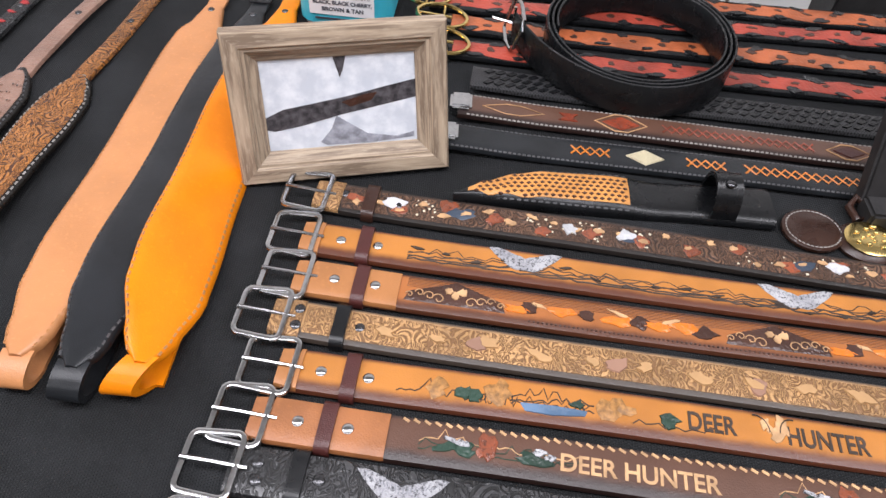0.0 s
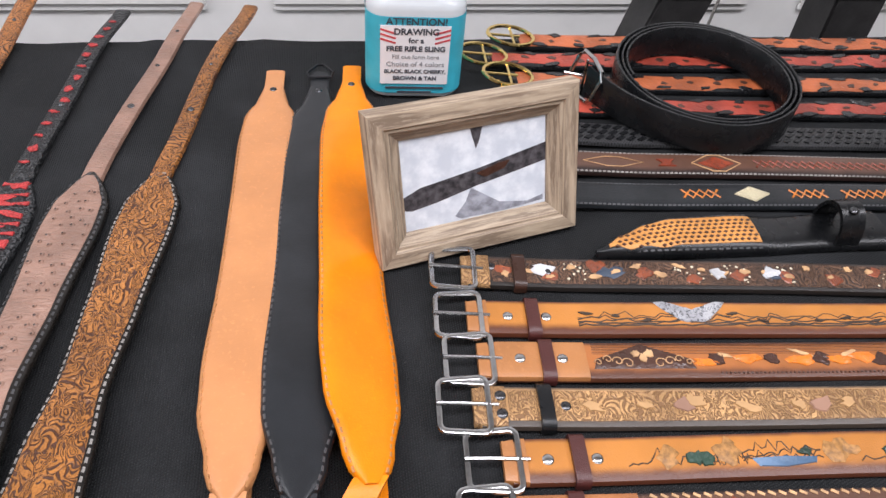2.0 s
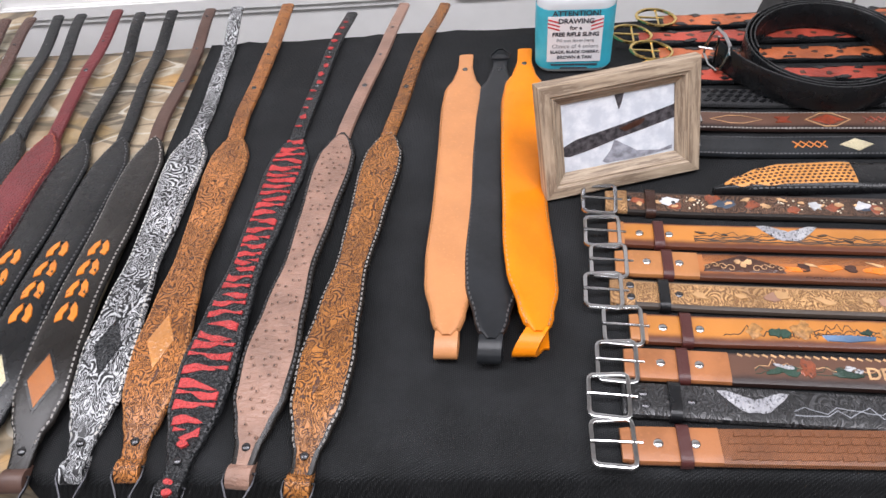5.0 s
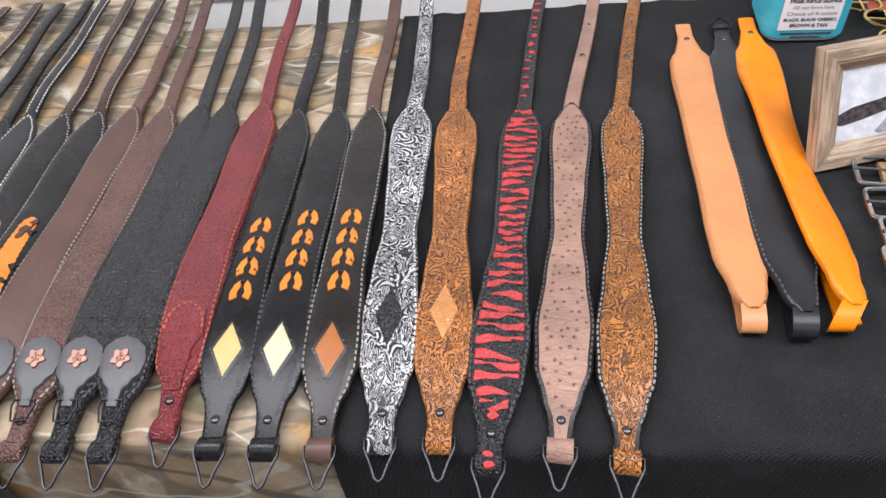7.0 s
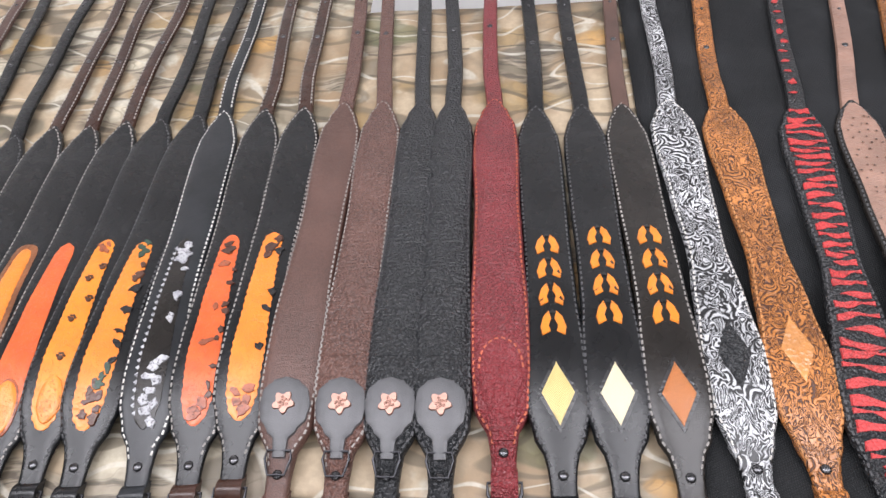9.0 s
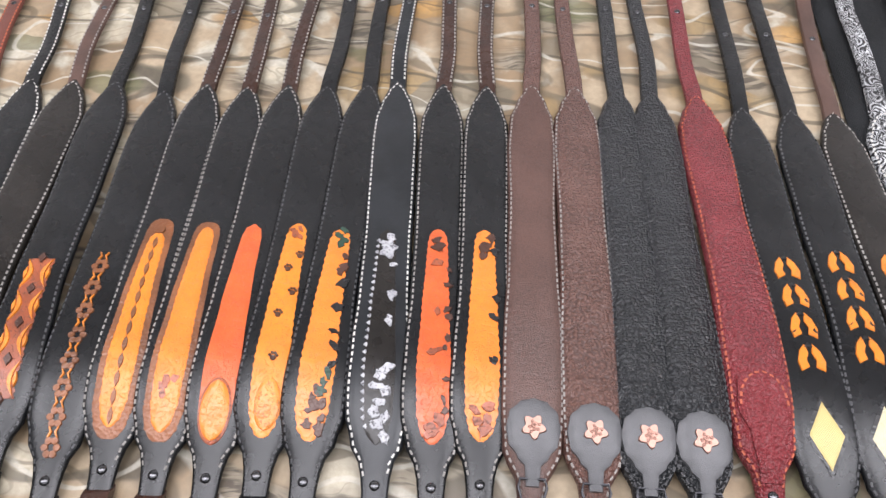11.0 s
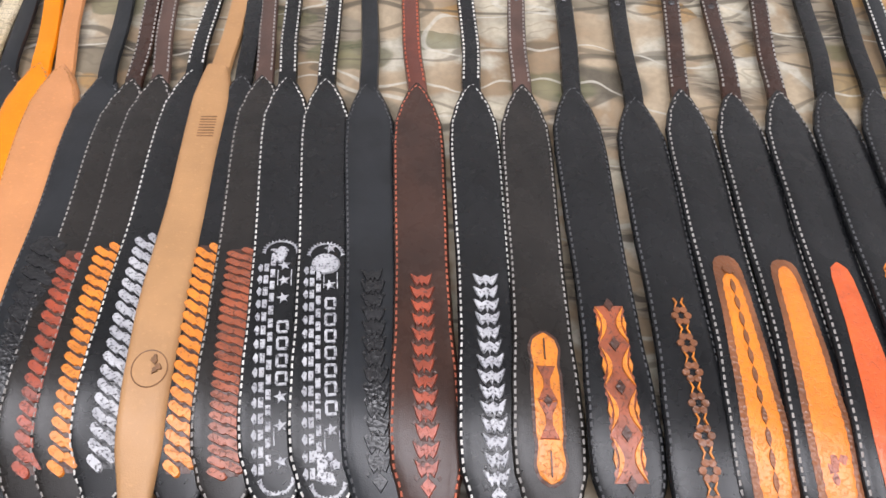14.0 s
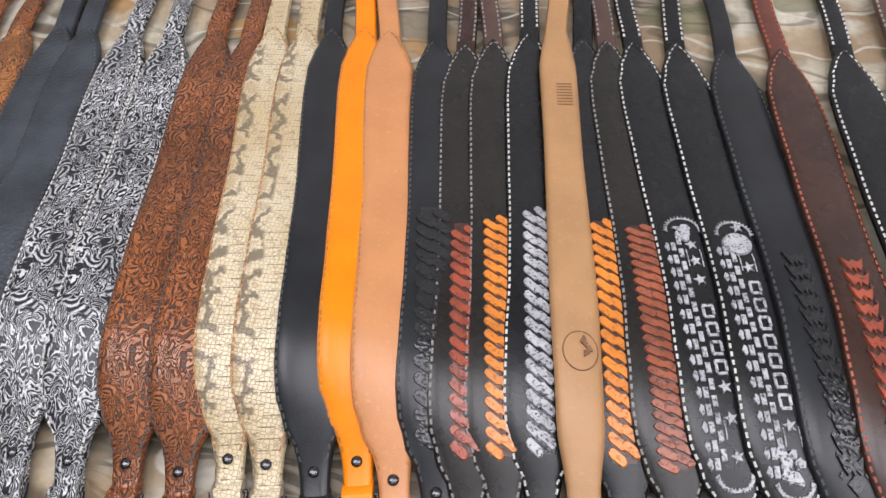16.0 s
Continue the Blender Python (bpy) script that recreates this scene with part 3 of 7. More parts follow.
cloth("tablecloth", -0.272, 1.62, 0.772, 0.70, CLOTH, "black woven cloth draped over the table, softly creased", TOP,
      [(0.10, 0.3, 0.06, 0.010, 0.005), (0.135, 0.3, -0.02, 0.014, 0.005), (0.3, 0.103, 1.571, 0.005, 0.0050), (-0.05, 0.3, 0.05, 0.03, 0.002), (0.27, 0.3, 0.03, 0.008, 0.002),
       (-0.10, 0.62, 0.35, 0.009, 0.004), (-0.02, 0.66, -0.25, 0.008, 0.004), (0.07, 0.70, 0.5, 0.010, 0.004), (-0.19, 0.66, 0.15, 0.007, 0.0035), (0.115, 0.5, 0.22, 0.008, 0.004), (0.20, 0.05, 1.45, 0.006, 0.003)], 0.0, 2)
cloth("tablecloth", -0.66, -0.262, 0.772, 0.66, CAMO, "woodland camouflage cloth draped over the table", TOP - 0.004,
      [(-0.5, 0.4, 0.1, 0.02, 0.003)], 0.002, 5)
cloth("tablecloth", -2.90, -0.655, 0.93, 0.66, CAMO, "woodland camouflage cloth draped over the table", TOP - 0.006,
      [(-1.2, 0.6, 0.4, 0.03, 0.003), (-1.9, 0.7, -0.3, 0.03, 0.004)], -0.035, 9)

# ---- slings ----
FULL = [(0, 0.0105), (0.06, 0.0118), (0.085, 0.013), (0.109, 0.016), (0.143, 0.0245), (0.19, 0.0303), (0.23, 0.0310), (0.309, 0.0295), (0.414, 0.0266), (0.535, 0.0260), (0.667, 0.0270), (0.817, 0.0276), (0.885, 0.0262), (0.935, 0.0205), (0.975, 0.0125), (0.993, 0.0070), (1, 0.0030)]
COBRA = [(0, 0.0100), (0.06, 0.0120), (0.085, 0.014), (0.117, 0.020), (0.185, 0.0295), (0.27, 0.0318), (0.39, 0.0264), (0.52, 0.0208), (0.67, 0.0242), (0.85, 0.0288), (0.91, 0.0275), (0.96, 0.0190), (0.99, 0.0100), (1, 0.0040)]
TUBE = [(0, 0.0105), (0.075, 0.0115), (0.107, 0.014), (0.158, 0.0272), (0.233, 0.0298), (0.35, 0.0300), (0.485, 0.0275), (0.635, 0.0265), (0.81, 0.0290), (0.9, 0.0270), (0.95, 0.0190), (0.985, 0.0105), (1, 0.0040)]


class Sling:
    pass


def sling(label, top_x, low_x, strap_x, body, strap_mat=None, thread=None, shape=FULL, apex=0.53, snap=0.04, tilt=0.0, thick=0.0055,
          strap_end=0.87, tail=True, bow=0.0, strap_thread=None, lift=0.0, ring=True, strap_w=0.0112, name="rifle_sling", curl=0.0, snap_hi=0.66, hardware=GUNMETAL, hump=0.021):
    """One rifle sling laid from back to front: pad, strap to the back, folded tab, snaps, wire loop, stitching."""
    g = Sling()
    slope = (top_x - low_x) / (apex - snap)
    start = (low_x - slope * 0.042, snap - 0.042)
    at = Vector((low_x, snap, TOP))
    t = thing(name, at, label, "rifle sling", "slings laid side by side")
    half_ = lambda v: along(shape, v / s.length)
    s = Strip(at, start, (top_x, apex), 1, TOP + 0.0035, tilt)
    L = s.length
    s.sway = lambda v: bow * math.sin(math.pi * v / L)
    s.rise = lambda u, v: lift + hump * ease(v, 0.0, 0.165) * (1 - 0.60 * ease(v, 0.21, 0.38) - 0.45 * ease(v, 0.36, L)) + tilt * u * (1 - ease(v, 0.02, 0.12))
    edge = lambda f, v: thick * max(0.0, 1 - abs(f) ** 5) ** 0.5 * (0.55 + 0.45 * ease(v, 0.03, 0.10)) + 0.0012
    part("pad", slab(s, 0.014, L, half_, edge, 44, 10, base=-0.0008), body, t)
    top = lambda u, v: edge(u / max(half_(v), 1e-4), v)
    # strap
    strap_mat = strap_mat or body
    sdir = (strap_x - top_x) / (0.80 - apex)
    q = Strip(at, (top_x - sdir * 0.03, apex - 0.03), (top_x + sdir * (strap_end - apex), strap_end), 1, TOP + 0.0035)
    q.rise = lambda u, v: 0.0035 * math.sin(v * 14 + top_x * 30) ** 2 + curl * ease(v, q.length - 0.13, q.length) - 0.0035 * (1 - ease(v, 0, 0.05))
    q.sway = lambda v: 0.004 * math.sin(v * 9 + top_x * 47) * ease(v, 0.02, 0.1)
    st = part("strap", slab(q, 0.0, q.length, lambda v: strap_w - 0.0012 * (v / q.length), lambda f, v: 0.0042 * max(0.0, 1 - abs(f) ** 6) ** 0.5 + 0.0006, 26, 6), strap_mat, t)
    for yy in (snap_hi, snap_hi + 0.085, snap_hi + 0.165):
        if yy < strap_end - 0.01:
            bm = bmesh.new()
            dome(bm, q.p(0, (yy - apex + 0.03) / q.d.y, 0.0040), 0.0042 if yy == snap_hi else 0.0026, 0.0022)
            part("snap", bm, hardware, st, "small dark metal stud")
    under = Strip(at, start, (top_x, apex), 1, TOP + 0.0030)
    part("under_strap", slab(under, 0.018, 0.34, lambda v: 0.0105, lambda f, v: 0.0036 * (1 - abs(f) ** 6) + 0.0004, 6, 4), strap_mat, t, "strap folded back under the pad")
    # folded tab at the front with its snap and wire loop
    bm = bmesh.new()
    dome(bm, s.p(0, 0.042, top(0, 0.042) - 0.0006), 0.0048, 0.0032, 12)
    part("snap", bm, hardware, t, "round dark metal snap")
    if tail:
        roll = slab(s, 0.003, 0.031, lambda v: 0.0122, lambda f, v: (-0.002 + 0.0115 * math.sin(math.pi * min(1.0, max(0.0, v - 0.0025) / 0.0255)) ** 0.7) * (1 - 0.12 * abs(f) ** 6), 12, 6, base=-0.0035)
        part("tab", roll, strap_mat if body not in (TOOL_SILVER, TOOL_BROWN, TOOL_TAN, OSTRICH) else body, t, "folded leather loop tab")
    if ring:
        bm = bmesh.new()
        w, a, b = 0.0155, 0.011, -0.022
        pts = [(-w, a + 0.006), (-w * 0.98, a - 0.004), (-w * 0.55, a - 0.018), (-0.004, b + 0.003), (0, b), (0.004, b + 0.003), (w * 0.55, a - 0.018), (w * 0.98, a - 0.004), (w, a + 0.006), (0, a + 0.007)]
        tube(bm, [s.p(u, v, 0.002 - 0.35 * max(0, 0.004 - v)) for u, v in pts], 0.0016, 6, True)
        part("wire_loop", bm, WIRE, t, "black triangular wire loop")
    if thread:
        bm = bmesh.new()
        ins = 0.0034
        vs = [0.05 + (L - 0.0545) * i / 80 for i in range(81)]
        inset = lambda v: max(0.0006, half_(min(L, v + 0.0030)) - ins) if v > L * 0.88 else max(0.001, half_(v) - ins)
        side = [(inset(v), v, top(inset(v), v)) for v in vs]
        run_stitch(bm, s, [(-u, v, h) for u, v, h in side] + side[::-1])
        tagged(part("stitching", bm, thread, t, "row of edge stitches", smooth=False), kind="stuff")
    if strap_thread:
        bm = bmesh.new()
        for sg in (-1, 1):
            run_stitch(bm, q, [(sg * (strap_w - 0.0030), v, 0.0046) for v in [0.035 + (q.length - 0.04) * i / 20 for i in range(21)]])
        tagged(part("stitching", bm, strap_thread, st, "strap edge stitches", smooth=False), kind="stuff")
    g.s, g.t, g.half, g.top, g.L, g.q, g.strap = s, t, half_, top, L, q, st
    return g


def inlay(g, y0, y1, half, material, name="inlay", label="", off=0.0, up=0.0008, mid=None, nv=40, wave=0.0, pitch=0.009):
    """A thin leather panel set on a pad, between two lengths along it; half(t) over t in 0..1; wave scallops its rim."""
    s = g.s
    hw = lambda v: max(0.0003, half((v - y0) / (y1 - y0)) + (wave * abs(math.sin(v * math.pi / pitch)) if wave else 0))
    md = (lambda v: off + mid((v - y0) / (y1 - y0))) if mid else (lambda v: off)
    bm = slab(s, y0, y1, hw, lambda f, v: g.top(md(v) + f * hw(v), v) + up * (1 - 0.5 * abs(f) ** 8), nv if not wave else 90, 6, mid=md, base=0.002)
    return part(name, bm, material, g.t, label)


def stamps(g, material, name, items, label="", up=0.0012, low=0.0006, joined=False):
    """Relief shapes on a pad: (u, v, outline, turn, size), each a part of its own unless joined."""
    bm = bmesh.new()
    for u, v, shape, turn, size in items:
        h = g.top(u, v)
        stamp(bm, g.s, u, v, shape, h - low, h + up, turn, size)
        if not joined:
            part(name, bm, material, g.t, label)
            bm = bmesh.new()
    if joined:
        return tagged(part(name, bm, material, g.t, label), kind="stuff")
    bm.free()


def medallion(g, material, bead):
    """A keyhole-shaped leather keeper with a riveted copper flower."""
    s = g.s
    hw = lambda v: along([(0.056, 0.0058), (0.072, 0.0068), (0.080, 0.0140), (0.092, 0.0222), (0.105, 0.0245), (0.118, 0.0222), (0.128, 0.0125), (0.1305, 0.002)], v)
    bm = slab(s, 0.056, 0.1305, hw, lambda f, v: g.top(f * hw(v), v) + 0.0042 - 0.001 * abs(f) ** 4, 30, 8, base=0.006)
    k = part("keeper", bm, material, g.t, "keyhole-shaped leather keeper")
    bm = bmesh.new()
    flower = [(0.0100 * (1 + 0.22 * math.cos(5 * a + 1)) * math.cos(a), 0.0100 * (1 + 0.22 * math.cos(5 * a + 1)) * math.sin(a)) for a in [i * math.tau / 30 for i in range(30)]]
    stamp(bm, s, 0, 0.105, flower, g.top(0, 0.105) + 0.003, g.top(0, 0.105) + 0.0062)
    for i in range(9):
        a = i * 2.4
        c = s.p(0.0016 * i ** 0.6 * math.cos(a), 0.105 + 0.0016 * i ** 0.6 * math.sin(a), g.top(0, 0.105) + 0.0060)
        dome(bm, c, 0.0016, 0.0012, 7)
    part("flower", bm, bead, k, "small copper-rose flower rivet")
    bm = bmesh.new()
    tube(bm, [s.p(u, v, 0.012) for u, v in ((-0.011, 0.062), (0.011, 0.062), (0.0125, 0.055), (0.008, 0.040), (-0.008, 0.040), (-0.0125, 0.055))], 0.0013, 6, True)
    part("wire_loop", bm, WIRE, g.t, "black wire ring")


DIAMOND = [(0, 0.031), (0.0165, 0), (0, -0.031), (-0.0165, 0)]


def diamond_panel(g, v, material, label):
    hw = lambda t: 0.0155 * (1 - abs(2 * t - 1))
    inlay(g, v - 0.036, v + 0.036, lambda t: 0.019 * (1 - abs(2 * t - 1)) + 0.0004, STAMP_BLACK, "border", "", up=0.0006)
    inlay(g, v - 0.030, v + 0.030, hw, material, "inlay", label, up=0.0014)


def tulips(g, v0, n, step):
    """Rows of paired dyed petals with dark tips."""
    petal = [(0.0022, -0.0095), (0.0085, -0.0130), (0.0100, -0.0055), (0.0072, 0.0040), (0.0028, 0.0095), (0.0010, 0.0020), (0.0034, -0.0040)]
    lights, darks = [], []
    for i in range(n):
        v = v0 + i * step
        for sg in (-1, 1):
            lights.append((0, v, [(sg * x, y) for x, y in petal], 0.0, 1.32))
            darks.append((sg * 0.0095, v - 0.009, [(0, 0.004), (sg * 0.003, -0.003), (0, -0.002), (sg * -0.002, 0.001)], 0, 1.0))
        darks.append((0, v + 0.0095, [(-0.0055, -0.002), (0, 0.004), (0.0055, -0.002), (0, -0.0005)], 0, 1.0))
    stamps(g, INLAY_AMBER, "petal", lights, "orange dyed tulip petal")
    stamps(g, STAMP_BLACK, "petal_tip", darks)


def braid(g, v0, v1, light, dark, w=0.0105, step=0.0125, label=""):
    """A column of overlapping crown-shaped tiles: two horns above, two feet below, a slit up the middle."""
    inlay(g, v0 - 0.004, v1 + 0.002, lambda t: w * 0.62, dark, "braid_ground", "", 0.0, 0.0004)
    crown = [(-1.05, 0.70), (-0.42, 0.30), (0.0, 0.55), (0.42, 0.30), (1.05, 0.70), (0.80, -0.05), (0.52, -0.52), (0.16, -0.18), (0.0, -0.62), (-0.16, -0.18), (-0.52, -0.52), (-0.80, -0.05)]
    n = int((v1 - v0) / step)
    r2 = random.Random(n + int(w * 1e5))
    items, edges = [], []
    for i in range(n + 1):
        v, k = v0 + (v1 - v0) * i / n, r2.uniform(0.92, 1.06)
        items.append((r2.uniform(-0.0005, 0.0005), v, [(x * w * k, y * step * 0.86) for x, y in crown[::-1]], r2.uniform(-0.05, 0.05), 1.0))
        edges += [(sg * w * 0.86, v - step * 0.42, [(0, 0.0030), (sg * 0.0022, -0.0004), (0, -0.0028), (sg * -0.0016, 0)][::sg], 0.0, 1.0) for sg in (-1, 1)]
    stamps(g, light, "braid_lobe", items, label, 0.0022)
    stamps(g, dark, "braid_edge", edges, "", 0.0012)
    tip = [(0.0, -0.010), (0.0065, -0.001), (0.0, 0.006), (-0.0065, -0.001)]
    stamps(g, light, "braid_tip", [(0, v0 - step * 0.8, tip, 0.0, 1.0)], "", 0.0018)


def chain(g, v0, v1, light, dark, w=0.011, step=0.012, off=0.0, label=""):
    """Slanted overlapping lozenges, a basket plait."""
    inlay(g, v0 + 0.002, v1 - 0.002, lambda t: w * 0.8, dark, "braid_ground", "", off, 0.0005)
    loz = [(-0.64, -0.30), (-0.50, -0.56), (-0.26, -0.60), (0.52, -0.02), (0.66, 0.28), (0.50, 0.56), (0.26, 0.60), (-0.52, 0.02)]
    items = []
    n = int((v1 - v0) / step)
    for i in range(n):
        v = v0 + step * (i + 0.5)
        for k, du in ((0, -0.45), (1, 0.5)):
            items.append((off + du * w, v + k * step * 0.5, [(-x * w * 0.98, y * step * 1.02) for x, y in loz[::-1]], 0, 1.0))
    stamps(g, light, "braid_lobe", items, label, 0.0020)

rng = random.Random(7)

g = sling("carved brown floral rifle sling with black stitched border", 0.055, 0.011, 0.111, COAL, TOOL_BROWN, THREAD_GREY, COBRA, hump=0.015, strap_end=0.868, curl=-0.012, snap_hi=0.615, apex=0.512, snap=0.024)
inlay(g, 0.012, g.L - 0.006, lambda t: max(0.002, g.half(0.012 + t * (g.L - 0.018)) - 0.0052), TOOL_BROWN, "overlay", "carved floral leather overlay", up=0.0007, nv=60)
g = sling("brown ostrich rifle sling with raised quills and black border", -0.012, -0.049, 0.038, COAL, OSTRICH, THREAD_DARK, COBRA, hump=0.015, strap_end=0.875, curl=-0.012, snap_hi=0.62, apex=0.513, snap=0.034)
inlay(g, 0.012, g.L - 0.006, lambda t: max(0.002, g.half(0.012 + t * (g.L - 0.018)) - 0.0060), OSTRICH, "overlay", "ostrich hide overlay", up=0.0007, nv=60)
bm, tips = bmesh.new(), bmesh.new()
for i in range(38):
    v = 0.055 + i * 0.0117
    for j in range(5):
        u = (j - 2) * 0.0105 + (0.005 if i % 2 else 0) + rng.uniform(-0.003, 0.003)
        if abs(u) < g.half(v) - 0.009 and rng.random() < 0.86:
            w = v + rng.uniform(-0.0035, 0.0035)
            r = rng.uniform(0.0018, 0.0029)
            dome(bm, g.s.p(u, w, g.top(u, w) + 0.0002), r, 0.0019, 8)
            dome(tips, g.s.p(u - 0.0003, w - 0.0006, g.top(u, w) + 0.0018), r * 0.45, 0.0006, 6)
tagged(part("quill", bm, OSTRICH, g.t, "raised quill bumps"), kind="stuff")
tagged(part("quill_point", tips, leather("quill_point_leather", (0.035, 0.018, 0.014), 0.4), g.t, "dark points of the quills"), kind="stuff")
g = sling("black and red zebra-striped hide rifle sling", -0.077, -0.115, -0.043, PEB_BLACK, PEB_BLACK, THREAD_DARK, COBRA, hump=0.015, strap_end=0.848, curl=-0.006, snap_hi=0.63, apex=0.513, snap=0.020)
stripes = []
v, k = 0.070, 0
while v < g.L - 0.016:
    hw = g.half(v) - 0.0062
    hgt = rng.uniform(0.0075, 0.0115) * min(1.0, hw / 0.018 + 0.2)
    sg = 1 if k % 3 else -1
    n, wob = 14, rng.uniform(0, 6)
    slant = rng.uniform(0.0, 0.0060) * (1 if k % 4 else -1)
    mid_ = lambda f: slant * f + 0.0016 * math.sin(f * 5.0 + wob)
    fat = lambda f: hgt * 0.5 * max(0.03, 1 - f ** rng_pow) * (1 + 0.16 * math.sin(f * 9 + wob))
    reach, rng_pow = rng.uniform(1.35, 1.98), rng.uniform(1.8, 4.5)
    upper = [(sg * (-hw + reach * hw * i / n), mid_(i / n) + fat(i / n)) for i in range(n + 1)]
    lower = [(sg * (-hw + reach * hw * i / n), mid_(i / n) - fat(i / n)) for i in range(n, -1, -1)]
    stripes.append((0, v, upper + lower if sg > 0 else (upper + lower)[::-1], 0.0, 1.0))
    if reach < 1.7:
        stripes.append((0, v + hgt * 0.30, [(sg * hw, 0.0030), (sg * hw, -0.0024), (sg * hw * 0.45, -0.0012), (sg * -hw * 0.1, 0.0004), (sg * hw * 0.45, 0.0012)][::-sg], 0.0, 1.0))
    v += hgt * 0.92 + rng.uniform(0.0030, 0.0062)
    k += 1
RED = pebble("red_pebbled_hide", (0.42, 0.032, 0.032), 430, 0.5, 0.5)
stamps(g, RED, "stripe", stripes, "red zebra stripe", 0.0006, 0.002)
for i in range(14):
    bm = bmesh.new()
    stamp(bm, g.q, rng.uniform(-0.003, 0.003), 0.045 + i * 0.022, blob(rng, 0.0055, rng.uniform(0.002, 0.006), 9), 0.003, 0.0056)
    part("stripe", bm, RED, g.strap)
for dv in (0.010, 0.020, 0.058):
    bm = bmesh.new()
    stamp(bm, g.s, 0.0, dv, blob(rng, 0.0055, 0.0036, 9), 0.004, 0.0092 if dv < 0.03 else 0.0075)
    part("stripe", bm, RED, g.t)

g = sling("tan carved leather rifle sling with a diamond of plain hide", -0.170, -0.165, -0.157, TOOL_TAN, TOOL_TAN, THREAD_TAN, COBRA, hump=0.015, strap_end=0.858, curl=0.012, snap_hi=0.632, strap_w=0.0125, apex=0.523, snap=0.041)
inlay(g, 0.118, 0.188, lambda t: 0.0150 * (1 - abs(2 * t - 1)), leather("tan_lizard_diamond", (0.50, 0.22, 0.07), 0.3, 200, 0.9), "inlay", "tan diamond inlay", up=0.0012)
g = sling("black and silver carved leather rifle sling with black diamond", -0.233, -0.222, -0.229, TOOL_SILVER, TOOL_SILVER, THREAD_WHITE, COBRA, hump=0.015, strap_end=0.836, curl=0.022, snap_hi=0.64, strap_w=0.0125, apex=0.530, snap=0.040)
inlay(g, 0.112, 0.186, lambda t: 0.0155 * (1 - abs(2 * t - 1)), PEB_BLACK, "inlay", "black diamond inlay", up=0.0012)

for top, low, st, mat, dm, dl, th, off in ((-0.292, -0.280, -0.290, COAL, WEAVE_ORANGE, "orange lizard diamond inlay", THREAD_GREY, 0.012),
                                      (-0.343, -0.336, -0.352, BLACK, WEAVE_CREAM, "cream lizard diamond inlay", THREAD_DARK, 0.012),
                                      (-0.402, -0.390, -0.412, BLACK, WEAVE_GOLD, "gold hide diamond inlay", THREAD_DARK, -0.012)):
    g = sling("black rifle sling with orange tulips and a " + dl, top, low, st, mat, COCOA if mat is COAL else BLACK, th, FULL, apex=0.526, snap=0.031, strap_end=0.85, curl=0.015)
    diamond_panel(g, 0.115, dm, dl)
    tulips(g, 0.197 + off * 0.5, 4, 0.0345)

# padded hide slings with keepers
g = sling("burgundy pebbled leather rifle sling with padded body", -0.456, -0.443, -0.464, WINE, WINE, THREAD_RED, TUBE, apex=0.540, snap=0.050, hump=0.023, thick=0.010, strap_end=0.87, curl=0.012, snap_hi=0.70)
hw9 = lambda v: along([(0.060, 0.0095), (0.09, 0.014), (0.115, 0.0235), (0.14, 0.022), (0.152, 0.008)], v)
part("keeper", slab(g.s, 0.052, 0.152, hw9, lambda f, v: g.top(f * hw9(v), v) + 0.0022, 24, 8, base=0.003), WINE, g.t, "burgundy leather keeper flap")
bm = bmesh.new()
run_stitch(bm, g.s, [(0.021 * math.cos(a), 0.118 + 0.030 * math.sin(a), g.top(0.02 * math.cos(a), 0.12) + 0.0024) for a in [i * math.pi / 16 for i in range(17)]])
part("stitching", bm, THREAD_RED, g.t, smooth=False)
for top, low, st, mat, kp, lbl in ((-0.512, -0.500, -0.524, PEB_BLACK, KEEP, "black pebbled"), (-0.553, -0.549, -0.572, PEB_BLACK, KEEP, "black wrinkled"),
                                   (-0.606, -0.596, -0.622, PEB_BROWN, KEEP, "brown pebbled"), (-0.660, -0.651, -0.670, SOFT_BROWN, KEEP, "soft brown")):
    g = sling(lbl + " leather rifle sling with a keyhole keeper", top, low, st, mat, mat if mat is not SOFT_BROWN else PEB_BROWN, THREAD_DARK if "black" in lbl else THREAD_GREY, TUBE, apex=0.543, snap=0.026, hump=0.019, thick=0.0105, tilt=0.03, strap_end=0.865, snap_hi=0.70, curl=0.01)
    medallion(g, kp, ROSE)

# dyed inlay slings


def patches(g, material, n, y0, y1, u0, u1, seed, big=0.006, name="painted_patch", label=""):
    r2 = random.Random(seed)
    stamps(g, material, name, [(r2.uniform(u0, u1), y0 + (y1 - y0) * (i + r2.random()) / n, blob(r2, r2.uniform(0.5, 1.0) * big, r2.uniform(0.7, 1.3) * big, 11, 0.45), r2.uniform(0, 3), 1.0) for i in range(n)], label, 0.0020, -0.0004)


LEAFY = [(0, 0.001), (0.015, 0.0062), (0.05, 0.0108), (0.12, 0.0142), (0.3, 0.0155), (0.55, 0.0130), (0.8, 0.0106), (0.92, 0.0096), (0.97, 0.0078), (0.99, 0.0048), (1, 0.001)]
leafy = lambda t: along(LEAFY, t)
border = lambda t: along(LEAFY, t) + 0.0035
g = sling("black stitched rifle sling with orange scalloped inlay and dark stamped patches", -0.716, -0.697, -0.727, BLACK, UMBER, THREAD_GREY, snap_hi=0.70, strap_thread=THREAD_GREY, tilt=0.14, apex=0.541, snap=0.040)
inlay(g, 0.078, 0.308, leafy, INLAY_ORANGE, "inlay", "orange dyed scalloped inlay", wave=0.0016)
patches(g, STAMP_DARK, 4, 0.268, 0.302, -0.004, 0.006, 3, 0.006)
